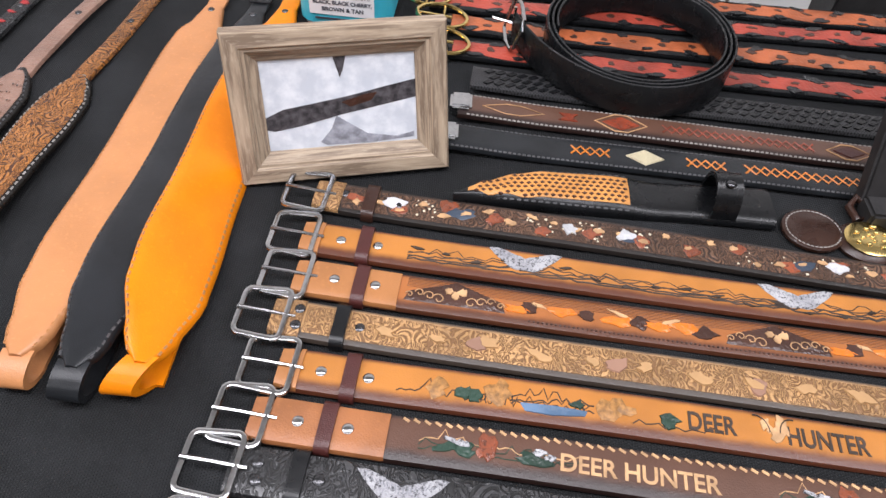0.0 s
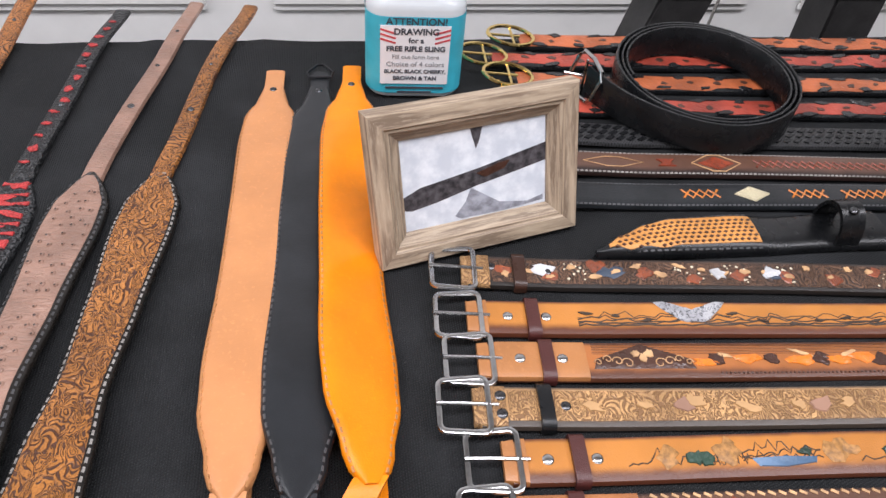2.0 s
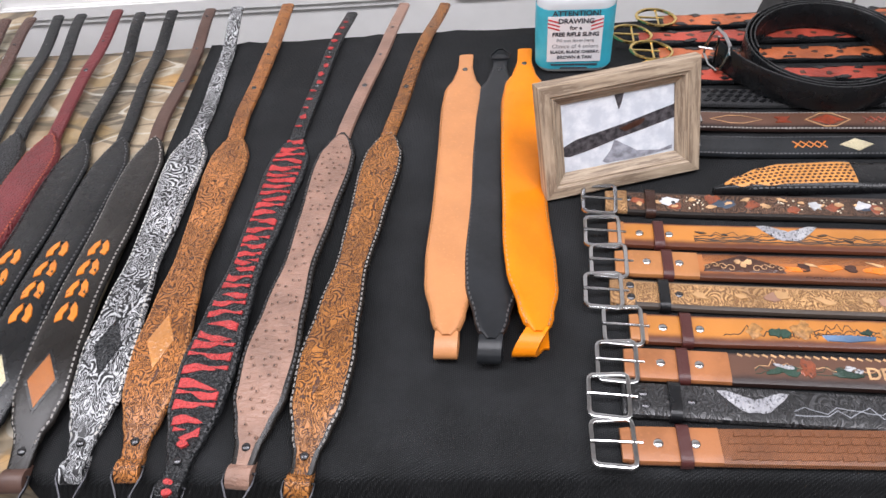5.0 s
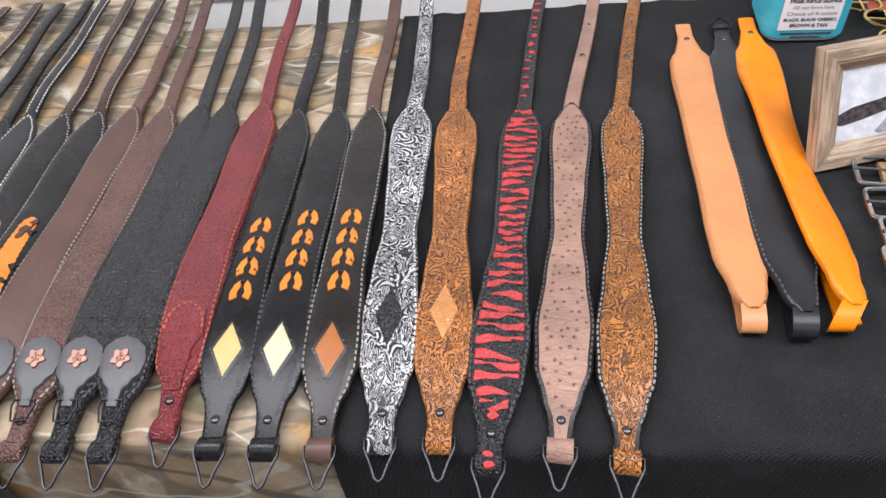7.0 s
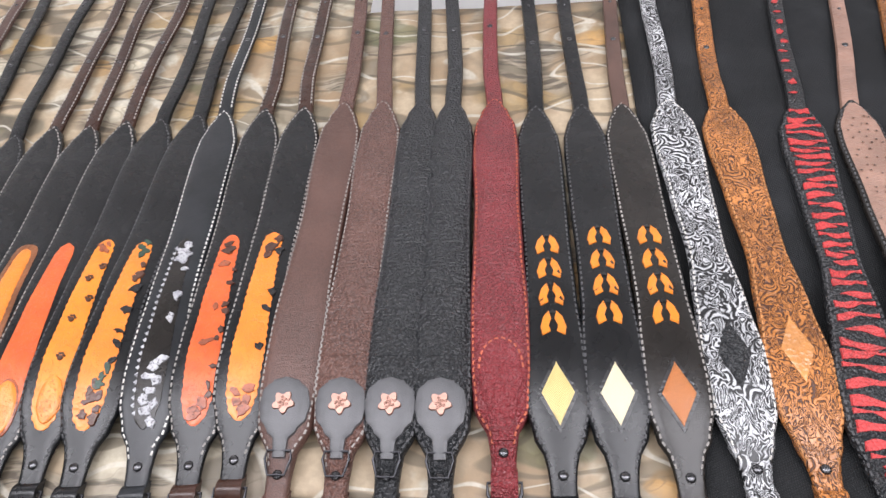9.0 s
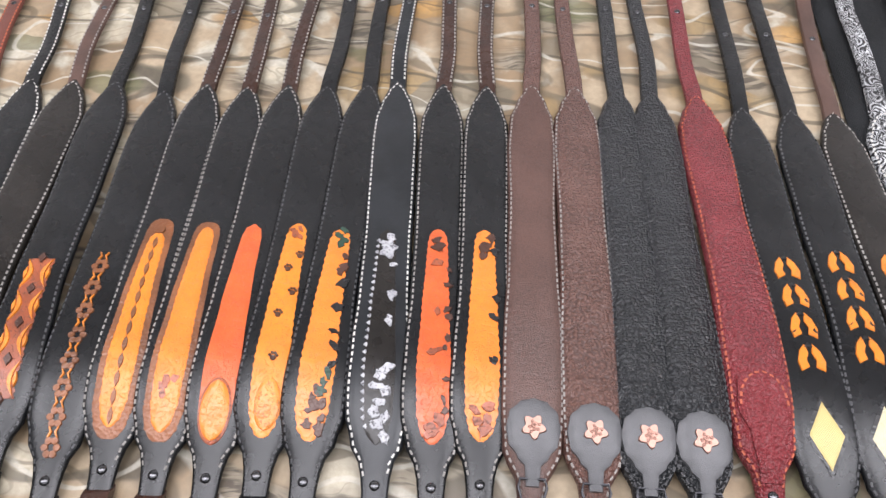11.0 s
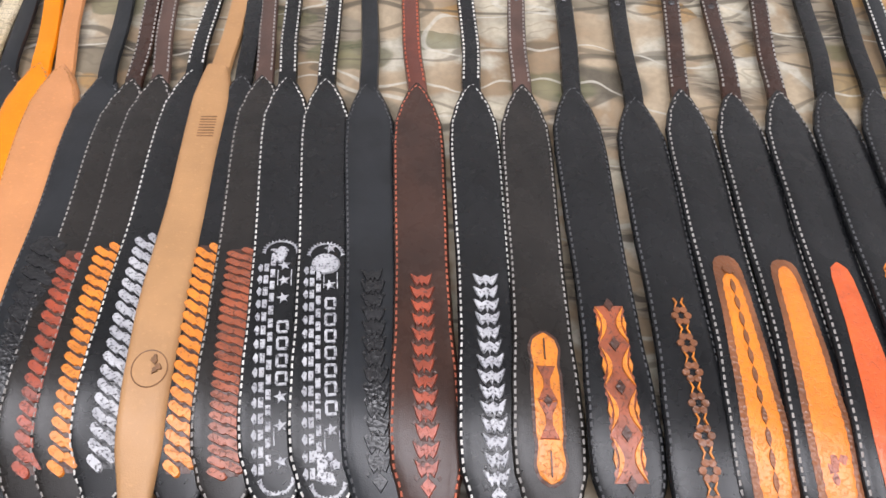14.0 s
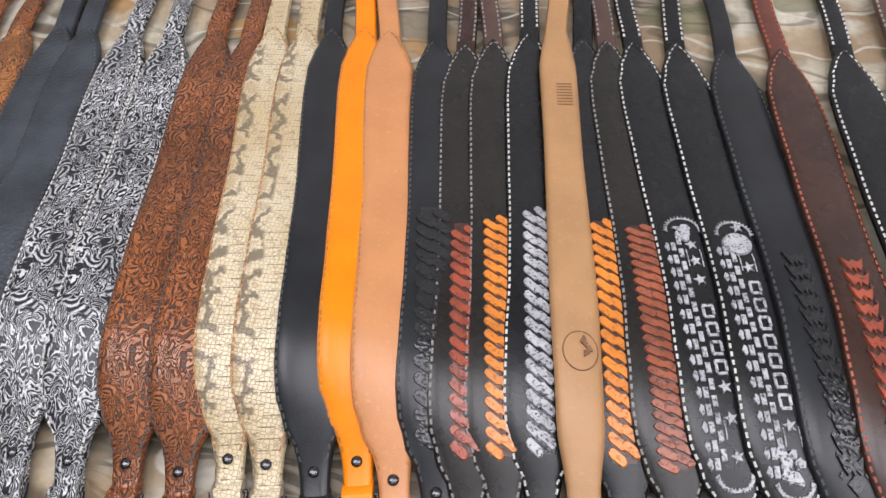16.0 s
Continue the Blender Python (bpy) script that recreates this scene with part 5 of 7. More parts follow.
# three plain slings in the middle of the black table
SHORT = [(0, 0.005), (0.006, 0.0105), (0.016, 0.0145), (0.05, 0.0190), (0.14, 0.0290), (0.22, 0.0305), (0.38, 0.0285), (0.6, 0.0290), (0.8, 0.0310), (0.88, 0.0290), (0.95, 0.0165), (1, 0.0115)]
for lbl, mat, top, low, ap, tip, bow, th, lean in (("plain light tan leather rifle sling", TAN, 0.162, 0.147, 0.655, 0.149, -0.001, THREAD_TAN, 0.0),
                                             ("plain black leather rifle sling", BLACK2, 0.214, 0.194, 0.650, 0.141, -0.004, THREAD_DARK, -0.1),
                                             ("plain orange-tan leather rifle sling", ORANGE, 0.252, 0.243, 0.658, 0.149, -0.008, THREAD_TAN, -0.55)):
    at = Vector((low, tip, TOP))
    t = thing("rifle_sling", at, lbl + " lying on black cloth", "rifle sling", "three plain slings")
    s = Strip(at, (low, tip), (top, ap), 1, TOP + 0.004)
    s.sway = lambda v, s=s, bow=bow: bow * math.sin(math.pi * v / s.length)
    s.rise = lambda u, v, s=s, lean=lean: 0.0195 + 0.006 * ease(-lean, 0.0, 0.1) * (0.5 - 0.5 * ease(v, 0.06, 0.24)) - 0.010 * ease(v, 0.10, 0.28) - 0.008 * ease(v, 0.28, s.length) + 0.006 * abs(lean) * ease(v, 0.2, 0.4) + lean * u * ease(v, -0.02, 0.05) * (1 - ease(v, 0.28, 0.46))
    hw = lambda v, s=s: along(SHORT, v / s.length)
    top_h = lambda f, v: 0.0065 * max(0.0, 1 - abs(f) ** 5) ** 0.5 + 0.001
    part("pad", slab(s, 0, s.length, hw, top_h, 44, 10, base=-0.001), mat, t)
    flat = Strip(at, (low, tip), (top, ap), 1, TOP + 0.002)
    part("under_strap", slab(flat, -0.004, s.length - 0.03, lambda v: 0.0118 + 0.006 * ease(v, 0.1, 0.2), lambda f, v: 0.0036, 20, 4), mat, t, "lower layer of the folded sling")
    bm = bmesh.new()
    for sg in (-1, 1):
        run_stitch(bm, s, [(sg * (hw(v) - 0.0032), v, top_h(1 - 0.0032 / hw(v), v)) for v in [0.008 + (s.length - 0.05) * i / 70 for i in range(71)]])
    part("stitching", bm, th, t, smooth=False)
    bm = slab(s, s.length - 0.012, s.length + 0.034, lambda v: 0.0108, lambda f, v: 0.0045 * (1 - 0.3 * abs(f) ** 4), 8, 4)
    st = part("strap", bm, mat, t, "short strap end")
    bm = bmesh.new()
    dome(bm, s.p(0, s.length - 0.010, 0.0062), 0.0045, 0.0028)
    part("snap", bm, GUNMETAL, st)
    if mat is BLACK2:
        bm = bmesh.new()
        tube(bm, [s.p(u, s.length + v, 0.006) for u, v in ((-0.013, 0.020), (0.013, 0.020), (0.015, 0.030), (0.004, 0.046), (-0.004, 0.046), (-0.015, 0.030))], 0.0016, 6, True)
        part("wire_loop", bm, WIRE, st)
    # standing loop of folded leather at the front end
    bm = bmesh.new()
    skew = {TAN: -0.05, BLACK2: -0.1, ORANGE: -0.62}[mat]
    ringv = []
    for i in range(19):
        a = math.pi * (0.5 - 1.0 * i / 18)
        row = []
        for rr in (1.0, 0.76):
            for u in (-0.0122, 0.0122):
                up = {TAN: 0.0, BLACK2: 0.004, ORANGE: 0.004}[mat]
                vv = 0.012 - 0.026 * rr * math.cos(a)
                zz = TOP + 0.0145 + up / 2 + (0.0130 + up / 2) * rr * math.sin(a)
                p_ = flat.p(u + skew * (0.012 - vv), vv - 0.006, 0)
                p_.z = zz - at.z
                row.append(bm.verts.new(p_))
        ringv.append((row[0], row[1], row[3], row[2]))
    for A, B in zip(ringv, ringv[1:]):
        for k in range(4):
            bm.faces.new((A[k], A[(k + 1) % 4], B[(k + 1) % 4], B[k]))
    bm.faces.new(ringv[0])
    bm.faces.new(ringv[-1])
    part("loop", bm, mat, t, "folded leather end loop")

# ---- belts on the black table ----


def burnished(name, mid, edge, reach=0.019, rough=0.36):
    """Hand-dyed belt leather whose dye darkens towards the two edges of the strip."""
    m = Mat(name, rough)
    u = m.math("ABSOLUTE", m.node("SeparateXYZ", 0, Vector=m.uvmap()))
    low = m.node("SeparateXYZ", 0, Vector=m.uvmap())
    k = m.math("MAXIMUM", m.band(u, reach * 0.62, reach), m.band(low, -reach * 0.15, -reach * 0.9))
    k = m.math("ADD", k, m.math("MULTIPLY", m.math("SUBTRACT", m.noise(60, 3), 0.5), 0.5))
    c = m.mix(m.band(k, 0.05, 0.95), m.mix(m.band(m.noise(18, 3), 0.3, 0.7), shade(mid, 0.88), shade(mid, 1.1)), edge)
    h = m.math("ADD", m.cells(700), m.math("MULTIPLY", m.noise(120, 3), 1.2))
    return m.colour(c).bump(h, 0.15, 0.001).m


BURN_ORANGE = burnished("burnished_orange_leather", (0.46, 0.180, 0.036), (0.10, 0.030, 0.014))
BURN_TAN = burnished("burnished_tan_leather", (0.68, 0.31, 0.09), (0.16, 0.05, 0.02))
BURN_BROWN = burnished("burnished_brown_leather", (0.105, 0.050, 0.032), (0.022, 0.011, 0.009))
BURN_CREAM = burnished("burnished_cream_leather", (0.50, 0.29, 0.13), (0.06, 0.045, 0.035))
BURN_DARK = burnished("burnished_dark_leather", (0.075, 0.045, 0.034), (0.018, 0.014, 0.012))
BURN_CHEST = burnished("burnished_chestnut_leather", (0.36, 0.125, 0.035), (0.09, 0.03, 0.014))
KEEPER_RED = leather("oxblood_keeper_leather", (0.055, 0.014, 0.012), 0.36)


def buckle(t, s, v, metalmat, w=0.0235, l=0.038, r=0.0029, hgt=0.006, lean=0.0):
    """Rounded frame, cross bar and tongue."""
    bm = bmesh.new()
    pts = []
    for cu, cv, a0 in ((w - 0.007, v - l + 0.007, 180), (w - 0.005, v - 0.004, 270), (-w + 0.005, v - 0.004, 0), (-w + 0.007, v - l + 0.007, 90)):
        for k in range(5):
            a = radians(a0 + k * 22.5)
            pts.append((cu - 0.006 * math.sin(a), cv + 0.006 * math.cos(a)))
    tube(bm, [s.p(a, b, hgt + lean * (v - b)) for a, b in pts], r, 8, True, 0.8)
    f = part("buckle", bm, metalmat, t, "polished metal buckle frame")
    bm = bmesh.new()
    tube(bm, [s.p(0.0005, v - l - 0.001, hgt + 0.003 + lean * l), s.p(0.0005, v - l * 0.5, hgt + 0.002 + lean * l * 0.5), s.p(0, v + 0.010, hgt)], 0.0017, 7)
    part("tongue", bm, metalmat, f)
    return f


def belt(label, x0, y0, slope, length, mat, wide=0.019, metalmat=CHROME, keeper=KEEPER_RED, rivets=((0.030, 0), (0.066, 0)), end_mat=None, end_len=0.0, keep_at=0.052, z=0.0, with_buckle=True, thread=None, thick=0.0042, rivet_mat=CHROME, group="belts with nickel buckles"):
    at = Vector((x0, y0, TOP))
    t = thing("leather_belt", at, label, "belt", group)
    s = Strip(at, (x0, y0), (x0 + length, y0 + slope * length), -1, TOP + 0.0030 + z)
    wv = rng.uniform(0, 6)
    s.rise = lambda u, v: 0.0015 * math.sin(v * 7 + wv) ** 2 + 0.004 * (1 - ease(v, 0, 0.10)) * 0.6
    s.sway = lambda v: 0.0016 * math.sin(v * 5 + wv) - 0.0016 * math.sin(wv)
    top = lambda f, v: thick * max(0.0, 1 - abs(f) ** 7) ** 0.4 + 0.0006
    part("strap", slab(s, 0.0, s.length, lambda v: wide, top, 60, 8, base=-0.0006), mat, t)
    g = Sling()
    g.s, g.t, g.L, g.half = s, t, s.length, (lambda v: wide)
    g.top = lambda u, v: top(max(-1, min(1, u / wide)), v)
    if end_mat:
        bm = slab(s, -0.006, end_len, lambda v: wide - 0.0002 - 0.002 * (1 - ease(v, -0.006, 0.01)), lambda f, v: top(f, v) + 0.0016, 14, 8, base=0.0)
        part("billet", bm, end_mat, t, "plain folded buckle end")
    if keeper:
        bm = slab(s, keep_at - 0.0058, keep_at + 0.0058, lambda v: wide + 0.0022, lambda f, v: 0.0088 * max(0.05, 1 - abs(f) ** 9) ** 0.4, 4, 10, base=-0.002)
        part("keeper", bm, keeper, t, "leather keeper loop")
    for rv, ru in rivets:
        bm = bmesh.new()
        dome(bm, s.p(ru, rv, top(0, rv) + (0.0014 if rv < end_len else -0.0002)), 0.0046, 0.0018, 12)
        part("rivet", bm, rivet_mat, t, "round metal rivet")
    if with_buckle:
        buckle(t, s, 0.004, metalmat)
    if thread:
        bm = bmesh.new()
        for sg in (-1, 1):
            run_stitch(bm, s, [(sg * (wide - 0.003), v, top(0.84, v)) for v in [0.01 + (s.length - 0.02) * i / 40 for i in range(41)]], 0.005, 0.0034)
        tagged(part("stitching", bm, thread, t, "edge stitching", smooth=False), kind="stuff")
    return g


def letters(g, text, u, v, size, material, stretch=1.0):
    """Raised letters along a belt."""
    c = bpy.data.curves.new("lettering", "FONT")
    c.body, c.size, c.extrude, c.align_x, c.align_y, c.offset = text, size, 0.0004, "CENTER", "CENTER", size * 0.018
    tmp = new("scrap_text", c)
    bpy.context.view_layer.update()
    me = bpy.data.meshes.new_from_object(tmp.evaluated_get(bpy.context.evaluated_depsgraph_get()))
    bpy.data.objects.remove(tmp)
    s = g.s
    for vert in me.vertices:
        x, y, z = vert.co
        vert.co = s.p(u + y, v + x * stretch, g.top(0, v) + z + 0.0003)
    me.materials.clear()
    me.materials.append(material)
    ob = new("lettering", me)
    ob.parent = g.t
    return tagged(ob, "painted block letters")


def figures(g, mat, spots, seed, rx=0.008, ry=0.006, name="figure", label="", up=0.0010, rough=0.4):
    """Painted relief shapes at (u, v), each with its own uneven outline."""
    r2 = random.Random(seed)
    stamps(g, mat, name, [(u, v, [(b, a) for a, b in blob(r2, rx * r2.uniform(0.7, 1.25), ry * r2.uniform(0.7, 1.25), 12, rough)], r2.uniform(-0.4, 0.4), 1.0) for u, v in spots], label, up, -0.0003)


def ridge_line(g, v0, v1, u0, amp, mat, seed, r=0.00055, name="skyline", n=40):
    """A drawn mountain line."""
    bm = bmesh.new()
    pts = [(u0 + amp * abs(noise.noise((i * 0.37, seed, 0))) * 2 - amp * 0.4 + amp * 0.3 * noise.noise((i * 1.1, seed, 3)), v0 + (v1 - v0) * i / n) for i in range(n + 1)]
    tube(bm, [g.s.p(u, v, g.top(u, v) + 0.0001) for u, v in pts], r, 5, False, 0.6)
    return part(name, bm, mat, g.t)


def wing_shape(sg=1):
    side = [(0.007, -0.0105), (0.013, -0.0085), (0.020, -0.0020), (0.028, 0.0050), (0.034, 0.0125), (0.027, 0.0130), (0.018, 0.0100), (0.010, 0.0065), (0.004, 0.0050)]
    return [(0, -0.0095)] + side + [(0, 0.0025)] + [(-x, y) for x, y in side[::-1]]


def spread(g, v, mat, size=1.0, up=0.0012, u=0.0, name="winged_shape"):
    stamps(g, mat, name, [(u, v, [(y, x) for x, y in wing_shape()], 0, size)], "pale winged shape", up, -0.0002)
    r2 = random.Random(int(v * 1000))
    bm = bmesh.new()
    for i in range(18):
        x = (-0.026 + i * 0.052 / 17) * size
        y0 = (0.0035 + abs(x / size) * 0.20) * size
        h = g.top(0, v) + up + 0.0001
        tube(bm, [g.s.p(u + y0 - 0.001, v + x, h), g.s.p(u + y0 - (0.006 - abs(x) * 0.06) * size, v + x * 0.86, h - 0.0002)], 0.00035, 4)
    part("feather_line", bm, PRINT_GREY, g.t)


LEN = 0.86
# floral dark belt
g = belt("dark brown belt with painted flowers and white figures", 0.344, 0.357, -0.100, LEN, BURN_DARK, keeper=UMBER, rivets=((0.022, 0.004), (0.075, 0.0)), rivet_mat=GUNMETAL, end_mat=TOOL_CREAM, end_len=0.020, keep_at=0.048)
r3 = random.Random(51)
inlay(g, 0.022, LEN, lambda t: 0.0140, TOOL_DARK, "carving", "carved leaf ground", up=0.0004, nv=60)
figures(g, LETTER_TAN, [(r3.uniform(-0.009, 0.009), 0.035 + i * 0.021) for i in range(38)], 55, 0.005, 0.0028, "leaf_stroke", "", 0.0012)
figures(g, STAMP_RUST, [(r3.uniform(-0.007, 0.007), 0.03 + i * 0.046) for i in range(18)], 52, 0.008, 0.007, "leaf_patch", "rust painted leaves")
figures(g, DULL_BLUE, [(r3.uniform(-0.006, 0.0), 0.135 + i * 0.16) for i in range(5)], 53, 0.012, 0.006, "blue_patch")
figures(g, PAINT_WHITE, [(0.002, 0.070), (0.0, 0.239), (0.002, 0.292), (0.001, 0.487), (0.0, 0.54), (0.001, 0.70)], 54, 0.010, 0.0075, "white_figure", "white painted shapes", 0.0014)
bm = bmesh.new()
for i in range(190):
    v, u = r3.uniform(0.09, LEN), r3.uniform(-0.011, 0.011)
    if math.sin(v * 31) > -0.35:
        dome(bm, g.s.p(u, v, g.top(u, v) - 0.0002), r3.uniform(0.0008, 0.0018), 0.0012, 6)
tagged(part("blossom", bm, plain("cream_dots", (0.62, 0.56, 0.42), 0.5), g.t, "tiny cream blossoms"), kind="stuff")
# orange skyline belt
g = belt("orange burnished belt with dark skyline and white winged shapes", 0.341, 0.303, -0.077, LEN, BURN_ORANGE, rivets=((0.030, 0), (0.064, 0)), end_mat=RAW, end_len=0.012)
for i in range(5):
    ridge_line(g, 0.092, LEN, 0.002 - i * 0.0025, 0.0075 - i * 0.001, LETTER, 60 + i, 0.0005 + 0.0001 * i, n=120)
figures(g, LETTER, [(r3.uniform(-0.010, 0.004), 0.10 + i * 0.027) for i in range(28)], 61, 0.006, 0.0016, "brush_mark")
for v in (0.198, 0.442, 0.686):
    spread(g, v, STAMP_WHITE, 1.0, 0.0016, 0.0045)
# stamped panel belt
g = belt("brown stamped belt with dark scroll panels and orange figures", 0.343, 0.257, -0.075, LEN, BURN_CHEST, end_mat=RAW, end_len=0.086, rivets=((0.029, 0), (0.065, 0)))
for v0 in (0.088, 0.364, 0.64):
    stamps(g, STAMP_DARK, "panel", [(0.001, v0 + 0.047, [(-0.011, -0.047), (-0.011, 0.047), (0.0, 0.043), (0.0145, 0.002), (0.0145, -0.002), (0.0, -0.043)], 0, 1.0)], "dark arched panel", 0.0004)
    bm = bmesh.new()
    for sg in (-1, 1):
        for k in range(4):
            cu, cv = -0.004 + 0.002 * k % 0.005, v0 + 0.047 + sg * (0.014 + k * 0.0085)
            rr = 0.0058 - k * 0.0008
            tube(bm, [g.s.p(cu + rr * (1 - a / 9) * math.sin(a), cv + sg * rr * (1 - a / 9) * math.cos(a), g.top(0, v0) + 0.0007) for a in [i * 0.45 for i in range(15)]], 0.00055, 4)
    part("scroll", bm, LETTER_TAN, g.t, "tan scroll carving")
    figures(g, LETTER_TAN, [(0.001, v0 + 0.047), (0.006, v0 + 0.041), (0.006, v0 + 0.053)], 64, 0.004, 0.005, "crest", "", 0.0012)
    figures(g, INLAY_ORANGE, [(-0.003, v0 + 0.100), (0.001, v0 + 0.140), (-0.001, v0 + 0.190), (-0.001, v0 + 0.222), (0.002, v0 + 0.245)], 65, 0.012, 0.005, "figure", "orange painted shapes")
    figures(g, STAMP_DARK, [(0.001, v0 + 0.112), (0.0, v0 + 0.160), (0.0, v0 + 0.206), (-0.003, v0 + 0.262)], 66, 0.010, 0.006, "dark_patch")
    figures(g, LETTER_TAN, [(0.004, v0 + 0.118), (0.006, v0 + 0.19), (0.005, v0 + 0.232)], 67, 0.009, 0.002, "twig")
for k in range(7):
    bm = bmesh.new()
    tube(bm, [g.s.p(0.0155 - k * 0.0016, 0.092 + 0.03 * i, g.top(0.012, 0.1) + 0.0000) for i in range(25)], 0.00035, 4)
    part("ruled_line", bm, STAMP_DARK, g.t)
bm = bmesh.new()
for i in range(170):
    dome(bm, g.s.p(-0.0135, 0.20 + i * 0.0038, g.top(0.013, 0.2) - 0.0002), 0.0011, 0.0009, 6)
tagged(part("beading", bm, STAMP_DARK, g.t, "stamped bead row"), kind="stuff")
# cream embossed belt
g = belt("cream embossed belt with dark burnished edges", 0.332, 0.214, -0.074, LEN, BURN_CREAM, keeper=BLACK, rivets=((0.016, 0.008), (0.016, -0.008), (0.068, 0.0)), rivet_mat=GUNMETAL, end_mat=TOOL_CREAM, end_len=0.020)
inlay(g, 0.022, LEN, lambda t: 0.0135, TOOL_CREAM, "embossing", "cream embossed scene band", off=0.0005, up=0.0006, nv=60)
figures(g, plain("pale_relief", (0.46, 0.27, 0.12), 0.5), [(r3.uniform(-0.004, 0.004), 0.09 + i * 0.043) for i in range(17)], 71, 0.009, 0.005, "raised_figure", "", 0.0022)
figures(g, plain("mauve_relief", (0.30, 0.165, 0.11), 0.5), [(r3.uniform(-0.003, 0.003), 0.165 + i * 0.115) for i in range(6)], 72, 0.010, 0.007, "mauve_patch", "", 0.0018)
# orange lettered belt
g = belt("orange belt painted with mountains, lake and block letters", 0.347, 0.167, -0.072, LEN, BURN_ORANGE, rivets=((0.028, 0), (0.066, 0)), end_mat=RAW, end_len=0.012)
for v0 in (0.109, 0.555):
    figures(g, plain("ochre_paint", (0.34, 0.165, 0.05), 0.5, 0.4, 0.3, 200), [(0.0, v0 + 0.012), (0.002, v0 + 0.055), (0.004, v0 + 0.062), (0.0, v0 + 0.148), (0.003, v0 + 0.155)], 75, 0.009, 0.009, "tree", "", 0.0008)
    figures(g, STAMP_GREEN, [(-0.002, v0 + 0.033), (-0.003, v0 + 0.042), (0.001, v0 + 0.122), (-0.002, v0 + 0.193)], 76, 0.0075, 0.0055, "fir_patch", "green painted firs", 0.0012)
    stamps(g, STAMP_BLUE, "lake", [(-0.0065, v0 + 0.103, [(-0.004, -0.022), (0.003, -0.027), (0.004, 0.0), (0.003, 0.028), (-0.002, 0.026), (-0.005, 0.0)], 0, 1.0)], "blue painted lake", 0.0010)
    for i in range(3):
        ridge_line(g, v0 + 0.07, v0 + 0.135, 0.004 - i * 0.003, 0.009, LETTER, 78 + i, 0.0006, n=18)
    ridge_line(g, v0 + 0.165, v0 + 0.235, -0.004, 0.010, LETTER, 85, 0.0006, n=14)
    ridge_line(g, v0 - 0.020, v0 + 0.06, -0.002, 0.012, LETTER, 86, 0.0006, n=22)
    ridge_line(g, v0 + 0.04, v0 + 0.075, -0.004, 0.012, LETTER, 87, 0.0005, n=26)
letters(g, "DEER", 0.0005, 0.335, 0.0215, LETTER, 0.74)
letters(g, "HUNTER", -0.0005, 0.424, 0.0215, LETTER, 0.74)
figures(g, LETTER_TAN, [(-0.003, 0.384), (0.003, 0.381), (0.003, 0.387), (0.008, 0.377), (0.008, 0.391)], 80, 0.004, 0.006, "crest", "tan painted crest", 0.0010)
for sg in (-1, 1):
    bm = bmesh.new()
    tube(bm, [g.s.p(0.001 + 0.013 * math.sin(a), 0.384 + sg * (0.004 + 0.010 * (1 - math.cos(a))), g.top(0, 0.42) + 0.0008) for a in [i * 0.16 for i in range(12)]], 0.0007, 4)
    part("crest_line", bm, LETTER, g.t)
# brown lettered belt
g = belt("dark brown belt with painted peaks and tan block letters", 0.335, 0.123, -0.078, LEN, BURN_BROWN, end_mat=RAW2, end_len=0.098, rivets=((0.030, 0), (0.068, 0)))
for v0 in (0.142, 0.408, 0.67):
    figures(g, STAMP_GREEN, [(-0.003, v0), (-0.003, v0 + 0.014), (-0.003, v0 + 0.066)], 90, 0.011, 0.006, "fir_patch", "green painted firs")
    figures(g, STAMP_WHITE, [(0.004, v0 + 0.002), (0.002, v0 + 0.012), (0.003, v0 + 0.070), (0.0, v0 + 0.078)], 91, 0.006, 0.0022, "snow_patch", "white snow strokes", 0.0014)
    figures(g, STAMP_RUST, [(0.001, v0 + 0.030)], 92, 0.008, 0.010, "figure", "rust painted shape")
    for i in range(3):
        ridge_line(g, v0 - 0.02, v0 + 0.10, 0.003 - 0.003 * i, 0.008, LETTER_TAN if i == 0 else STAMP_GREEN, 93 + i, 0.0005, n=26)
letters(g, "DEER HUNTER", -0.002, 0.286, 0.0190, LETTER_TAN, 0.95)
bm = bmesh.new()
for i in range(90):
    stamp(bm, g.s, 0.0148, 0.11 + i * 0.0082, [(0.0012, 0.003), (0.0012, -0.003), (-0.0012, -0.003), (-0.0012, 0.003)], 0.0036, 0.0050, 0.5)
tagged(part("edge_stamp", bm, LETTER_TAN, g.t, "row of small slanted stamps"), kind="stuff")
# black belt
g = belt("black carved belt with a white winged shape", 0.322, 0.083, -0.080, LEN, TOOL_INK, keeper=BLACK, rivets=((0.020, 0.006), (0.022, -0.007), (0.066, 0.0)), rivet_mat=GUNMETAL, keep_at=0.050)
for v in (0.125, 0.42, 0.71):
    spread(g, v, STAMP_WHITE, 1.0, 0.0014, 0.001)
figures(g, STAMP_WHITE, [(0.0, 0.255), (-0.004, 0.275), (0.003, 0.56)], 97, 0.006, 0.003, "snow_patch")
ridge_line(g, 0.16, LEN, -0.004, 0.012, PRINT_GREY, 98, 0.0006, n=70)
ridge_line(g, 0.16, LEN, 0.0, 0.012, PRINT_GREY, 99, 0.0005, n=70)
